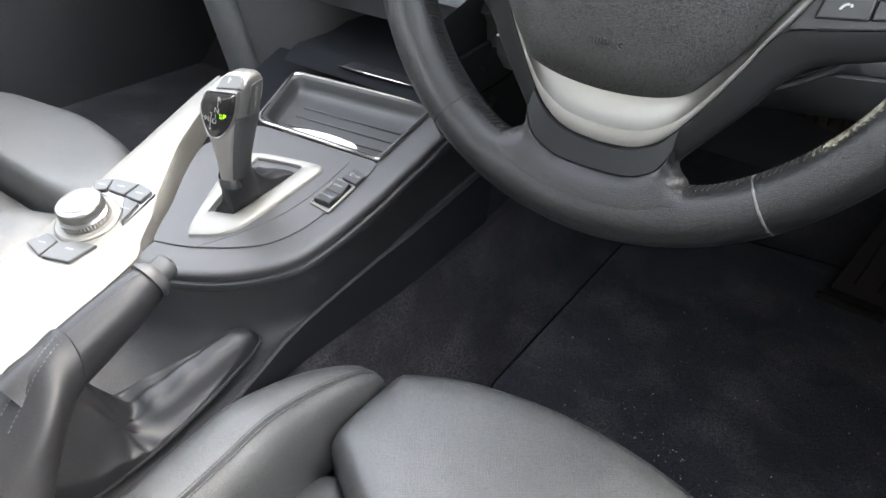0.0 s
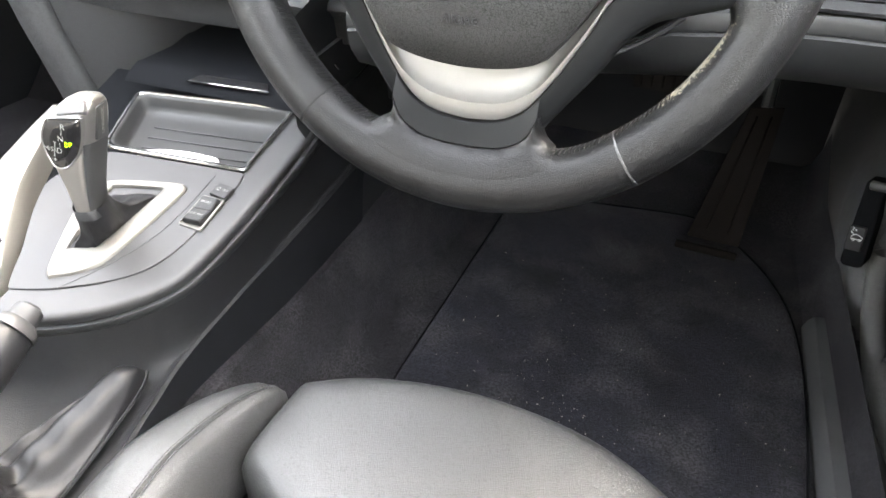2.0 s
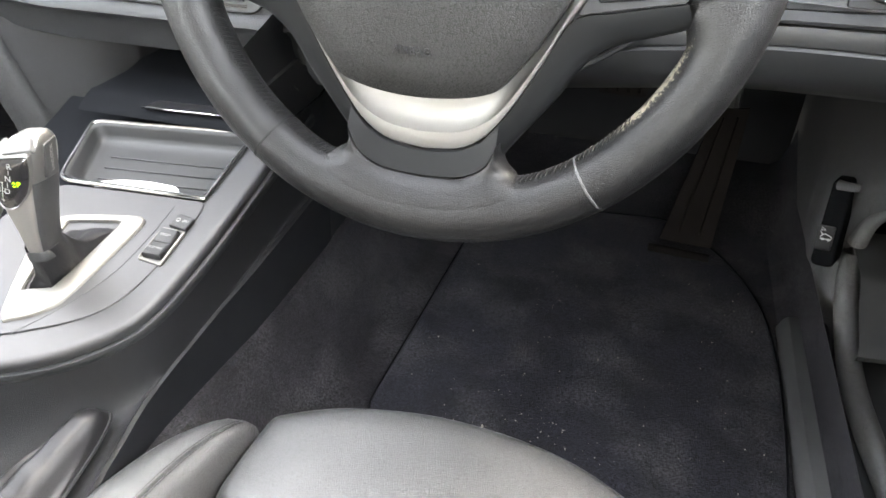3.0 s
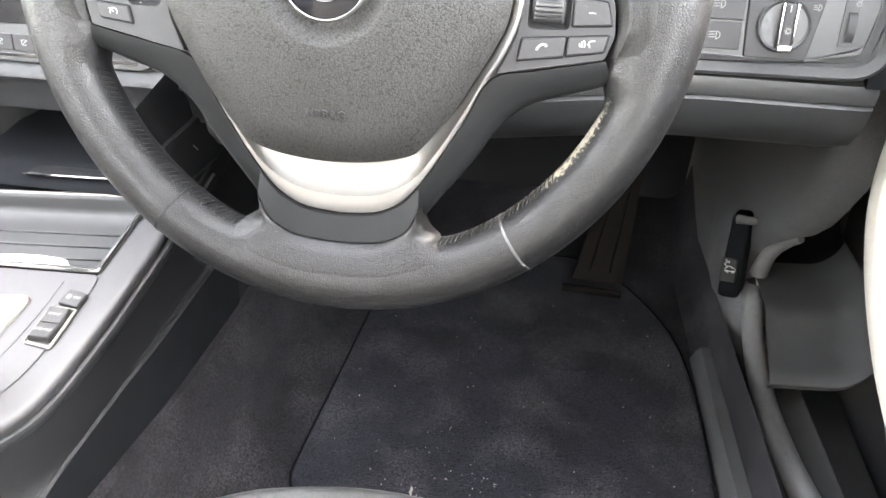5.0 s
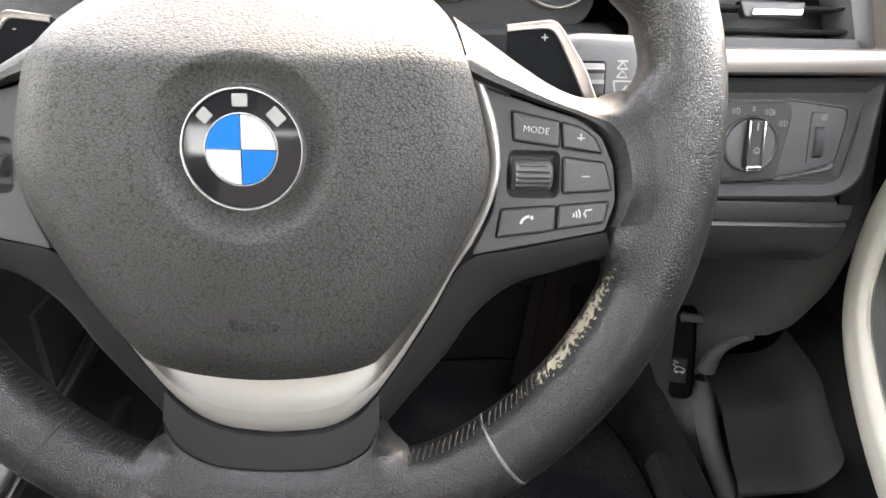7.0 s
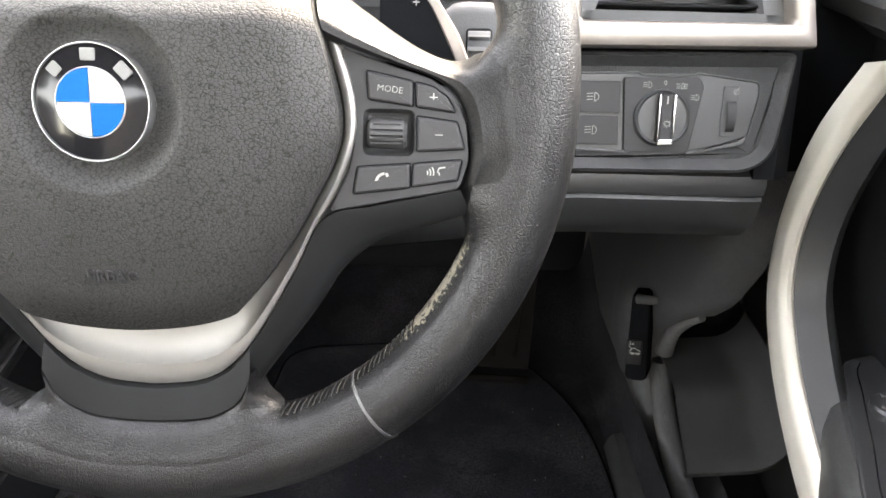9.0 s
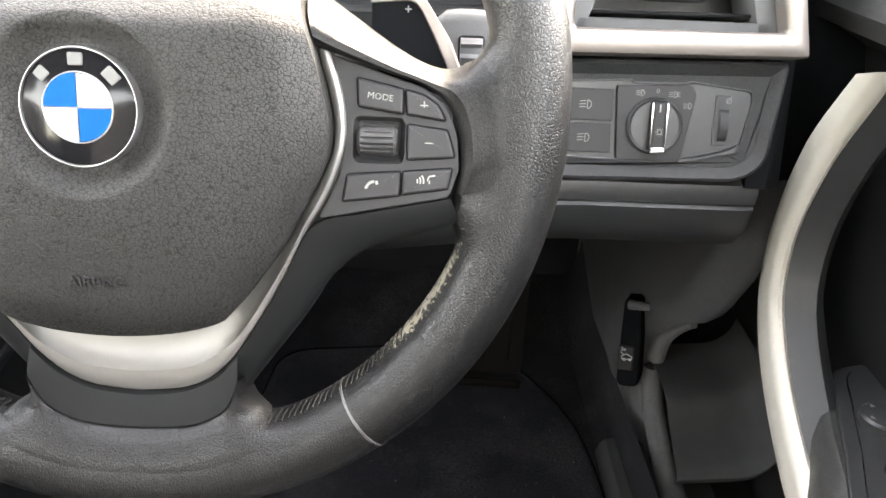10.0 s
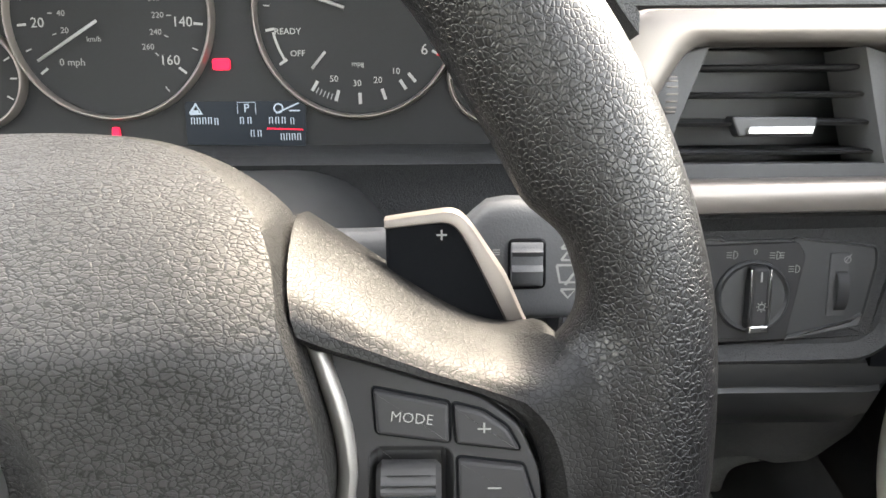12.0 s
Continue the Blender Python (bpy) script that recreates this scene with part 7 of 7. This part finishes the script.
part("grab_handle", ribbon(rows), CREAM, door, "curved satin silver grab handle")
part("handle_root", ribbon([[p + Vector(o) for p in spline(HI, 40)] for o in ((-0.002, 0.004, 0.0), (0.003, 0.0, 0.0), (0.010, -0.005, 0.0), (0.019, -0.009, 0.002), (0.026, -0.004, 0.002), (0.034, 0.012, 0.0))]), DARK, door, "black lip behind the handle")
part("top_cap", ribbon([[(x, y, z) for y in (0.30, 0.22, 0.16, 0.10, 0.0, -0.2)] for x, z in ((0.455, 0.500), (0.405, 0.528), (0.385, 0.535), (0.378, 0.548), (0.383, 0.575), (0.41, 0.60), (0.46, 0.61))]), LEATHER_SEAT, door, "grained black top of the door")
# the rounded front end of the door's pocket, a ledge with a lip below it
prof = spline([(0.36, 0.02, 0), (0.325, 0.030, 0), (0.303, 0.046, 0), (0.300, 0.056, 0), (0.306, 0.062, 0), (0.330, 0.072, 0), (0.362, 0.090, 0), (0.374, 0.099, 0), (0.390, 0.103, 0), (0.44, 0.104, 0), (0.495, 0.106, 0), (0.503, 0.125, 0), (0.507, 0.20, 0), (0.500, 0.30, 0)], 60)
pocket_x = (0.388, 0.40, 0.42, 0.44, 0.457, 0.464, 0.470, 0.476, 0.481, 0.486, 0.490, 0.4925, 0.494)


def pocket_skin(stretch):
    return ribbon([[(x, p.x + 0.10 * (x - 0.39), p.y + 0.037 - math.sqrt(max(0, 0.037**2 - max(0, x - 0.457) ** 2))) for p in stretch] for x in pocket_x])


part("pocket", pocket_skin(prof[:33]), BLACK, door, "rounded black door pocket")
# the same skin's upper part, in flat black to paint in its shade
part("pocket_hollow", pocket_skin(prof[32:]), VOID, door, "hollow of the door pocket, shade painted in as black")
ARM = [(0.452, 0.180, 0.300), (0.425, 0.172, 0.302), (0.405, 0.155, 0.304), (0.392, 0.132, 0.305), (0.377, 0.086, 0.305), (0.364, 0.040, 0.305), (0.354, -0.02, 0.305), (0.350, -0.15, 0.31), (0.35, -0.5, 0.32)]
arm = spline(ARM, 50)
back = spline([(0.462, 0.190, 0.300), (0.462, 0.175, 0.302), (0.462, 0.155, 0.304), (0.462, 0.130, 0.305), (0.462, 0.085, 0.305), (0.462, 0.04, 0.305), (0.462, -0.02, 0.305), (0.462, -0.15, 0.31), (0.462, -0.5, 0.32)], 50)
rows = []
for f, dz in ((-0.02, -0.065), (-0.06, -0.030), (-0.05, -0.012), (0.0, -0.002), (0.06, 0.0018), (0.12, 0.0010), (0.4, 0.0), (1.0, 0.0)):
    rows.append([a.lerp(b, f) + Vector((0, 0, dz)) for a, b in zip(arm, back)])
part("armrest", ribbon(rows), LEATHER_SEAT, door, "grained black armrest with stitched edge")
inner_e = spline([(0.440, 0.174), (0.4150, 0.1640), (0.4015, 0.1302), (0.384, 0.0817), (0.3673, 0.0369), (0.358, -0.02), (0.355, -0.12)], 40)
poly = [Vector(p) for p in inner_e] + [Vector((0.450, -0.12)), Vector((0.452, 0.165))]
SWP = pose(0, 0, 0.3055)
switches = part("switch_plate", moved(slab(poly, -0.004, 0.0035, 0.0015), SWP), DARK, door, "black window switch plate")
part("plate_groove", tube([(p.x + 0.009, p.y - 0.003, 0.3095) for p in inner_e[3:]], 0.0005, 5), GLOSS, switches)
KC = (0.4215, 0.1120)
mk = part("mirror_knob", moved(stack([[(p.x, p.y, z) for p in circle(*KC, r, 40)] for r, z in ((0.0160, 0.001), (0.0158, 0.0030), (0.0140, 0.0034), (0.0138, 0.0080), (0.0118, 0.0096), (0.0060, 0.0092))]), SWP), DARK, switches, "round mirror adjuster")
for ang in (0, 90, 180, 270):
    c, s_ = math.cos(radians(ang + 20)), math.sin(radians(ang + 20))
    bm = bmesh.new()
    bm.faces.new([bm.verts.new((KC[0] + x * c - y * s_, KC[1] + x * s_ + y * c, 0.0099)) for x, y in ((0.0112, 0.0), (0.0080, 0.0020), (0.0080, -0.0020))])
    part("arrow", moved(bm, SWP), WHITE, mk, "white arrow")
for k in range(3):
    x0, y0 = 0.398 - 0.008 * k, 0.0720 - 0.034 * k
    part("window_switch", moved(slab(rounded([(x0, y0 - 0.022), (x0 + 0.036, y0 - 0.022), (x0 + 0.040, y0), (x0 + 0.004, y0)], 0.003, 4), 0.002, 0.0105, 0.002), SWP), BUTTON, switches, "black window switch")

# passenger's side of the dashboard and footwell
pd = base("passenger_dashboard", pose(0, 0, 0), "dark dashboard and footwell on the passenger's side", "dashboard", kind="structure")
sheet("fascia", [[(x, y, z) for x in (-1.16, -0.9, -0.70, -0.60)] for y, z in ((0.30, 0.62), (0.28, 0.50), (0.30, 0.40), (0.36, 0.33), (0.42, 0.32))], (0, 0.01, 0), SOFT_DARK, pd)
sheet("carpet", [[(x, y, z) for x in (-1.16, -0.9, -0.7, -0.5)] for y, z in ((-0.6, 0.01), (0.2, 0.0), (0.6, -0.03), (0.80, 0.15), (0.84, 0.40))], (0, 0, -0.01), CARPET, pd)
glint = part("fascia_trim", solid([[(-1.1, 0.285, 0.455), (-0.95, 0.272, 0.450), (-0.82, 0.266, 0.446)], [(-1.1, 0.285, 0.462), (-0.95, 0.270, 0.458), (-0.82, 0.264, 0.450)]], (0, 0.006, 0)), SILVER, pd)

sheet("tunnel_wall", [[(-0.218, 0.19, z), (-0.218, 0.40, z), (-0.215, 0.85, z)] for z in (0.02, 0.15, 0.24, 0.34)], (-0.006, 0, 0), DARK, stackm)
sheet("footwell_side", [[(-0.160, 0.34, z), (-0.150, 0.45, z), (-0.140, 0.85, z)] for z in (0.30, 0.40, 0.66)], (-0.008, 0, 0), SOFT_DARK, stackm)
sheet("far_door", [[(x, y, z) for y in (0.90, 0.4, -0.2, -0.9)] for z, x in ((-0.05, -1.13), (0.3, -1.11), (0.55, -1.10), (0.62, -1.13))], (-0.02, 0, 0), SOFT_DARK, pd)
sheet("bulkhead", [[(x, y, z) for x in (-1.15, -0.8, -0.5, -0.13)] for y, z in ((0.86, -0.06), (0.88, 0.3), (0.85, 0.68))], (0, 0.01, 0), CARPET, pd)
sheet("link", [[(x, y, z) for x in (-0.68, -0.60, -0.50)] for y, z in ((0.36, 0.66), (0.34, 0.50), (0.36, 0.40), (0.42, 0.30), (0.46, 0.0))], (0, 0.01, 0), SOFT_DARK, pd)

# ---- the car's shell and what lies outside ----
shell = base("car_body", pose(0, 0, 0), "unseen grey car body round the cabin, roof opening added for light", "car body", kind="structure")
sheet("dash_top", [[(x, y, z) for x in (-1.2, -0.7, -0.2, 0.17, 0.47)] for y, z in ((0.27, 0.66), (0.34, 0.69), (0.60, 0.70), (0.95, 0.68))], (0, 0, -0.02), SOFT_DARK, shell)
# unseen roof; the opening between its pieces is added to give top light
RX = (-1.10, -0.8, -0.3, 0.1, 0.40)
sheet("roof_front", [[(x, y, z) for x in RX] for y, z in ((0.10, 1.06), (0.05, 1.075), (0.02, 1.078))], (0, 0, 0.03), CLOTH, shell)
sheet("roof_rear", [[(x, y, z) for x in RX] for y, z in ((-0.33, 1.095), (-1.05, 1.10), (-1.48, 1.06))], (0, 0, 0.03), CLOTH, shell)
for x0, x1 in ((-1.10, -0.80), (0.08, 0.40)):
    sheet("roof_side", [[(x0, y, z), (x1, y, z)] for y, z in ((0.02, 1.078), (-0.15, 1.087), (-0.33, 1.095))], (0, 0, 0.03), CLOTH, shell)
for x in (0.47, -1.19):
    s = 1 if x > 0 else -1
    sheet("body_side", [[(x + max(0, s) * 0.09, y, z) for y in (0.95, 0.4, -0.5, -1.8)] for z in (-0.2, 0.2, 0.60)], (s * 0.05, 0, 0), PAINT, shell)
    part("front_pillar", tube([(x, 0.95, 0.66), (x - s * 0.04, 0.55, 0.88), (x - s * 0.09, 0.10, 1.07)], 0.035, 8), CLOTH, shell)
    part("door_pillar", tube([(x, -0.62, 0.60), (x - s * 0.03, -0.60, 0.85), (x - s * 0.09, -0.55, 1.09)], 0.04, 8), CLOTH, shell)
    part("rear_pillar", tube([(x, -1.75, 0.65), (x - s * 0.09, -1.45, 1.05)], 0.07, 8), CLOTH, shell)
# three panels added to stop daylight leaking into footwell and door gap
sheet("under_dash_blocker", [[(x, y, z) for x in (-0.21, 0.0, 0.2, 0.46)] for y, z in ((0.33, 0.350), (0.50, 0.375), (0.70, 0.40), (0.86, 0.43))], (0, 0, 0.01), BLACK, shell)
part("hinge_gap_blocker", box(0.392, 0.558, 0.535, 0.95, -0.15, 0.60, 0.01), BLACK, shell)
sheet("cowl_gap_blocker", [[(0.462, y, z) for y in (0.24, 0.5, 0.95)] for z in (0.50, 0.60, 0.71)], (0.03, 0, 0), PAINT, shell)
sheet("rear_wall", [[(x, y, z) for x in (-1.19, -0.36, 0.47)] for y, z in ((-1.8, -0.2), (-1.8, 0.65), (-1.6, 0.80))], (0, -0.05, 0), SOFT_DARK, shell)
sheet("rear_floor", [[(x, y, z) for x in (-1.19, -0.36, 0.47)] for y, z in ((-1.8, -0.02), (-0.4, -0.02))], (0, 0, -0.03), CARPET, shell)
bm = bmesh.new()
bm.faces.new([bm.verts.new(p) for p in ((-1500, -1500, -0.45), (1500, -1500, -0.45), (1500, 1500, -0.45), (-1500, 1500, -0.45))])
tagged(part("ground", bm, TARMAC), "grey tarmac ground outside the car", "ground", kind="structure")
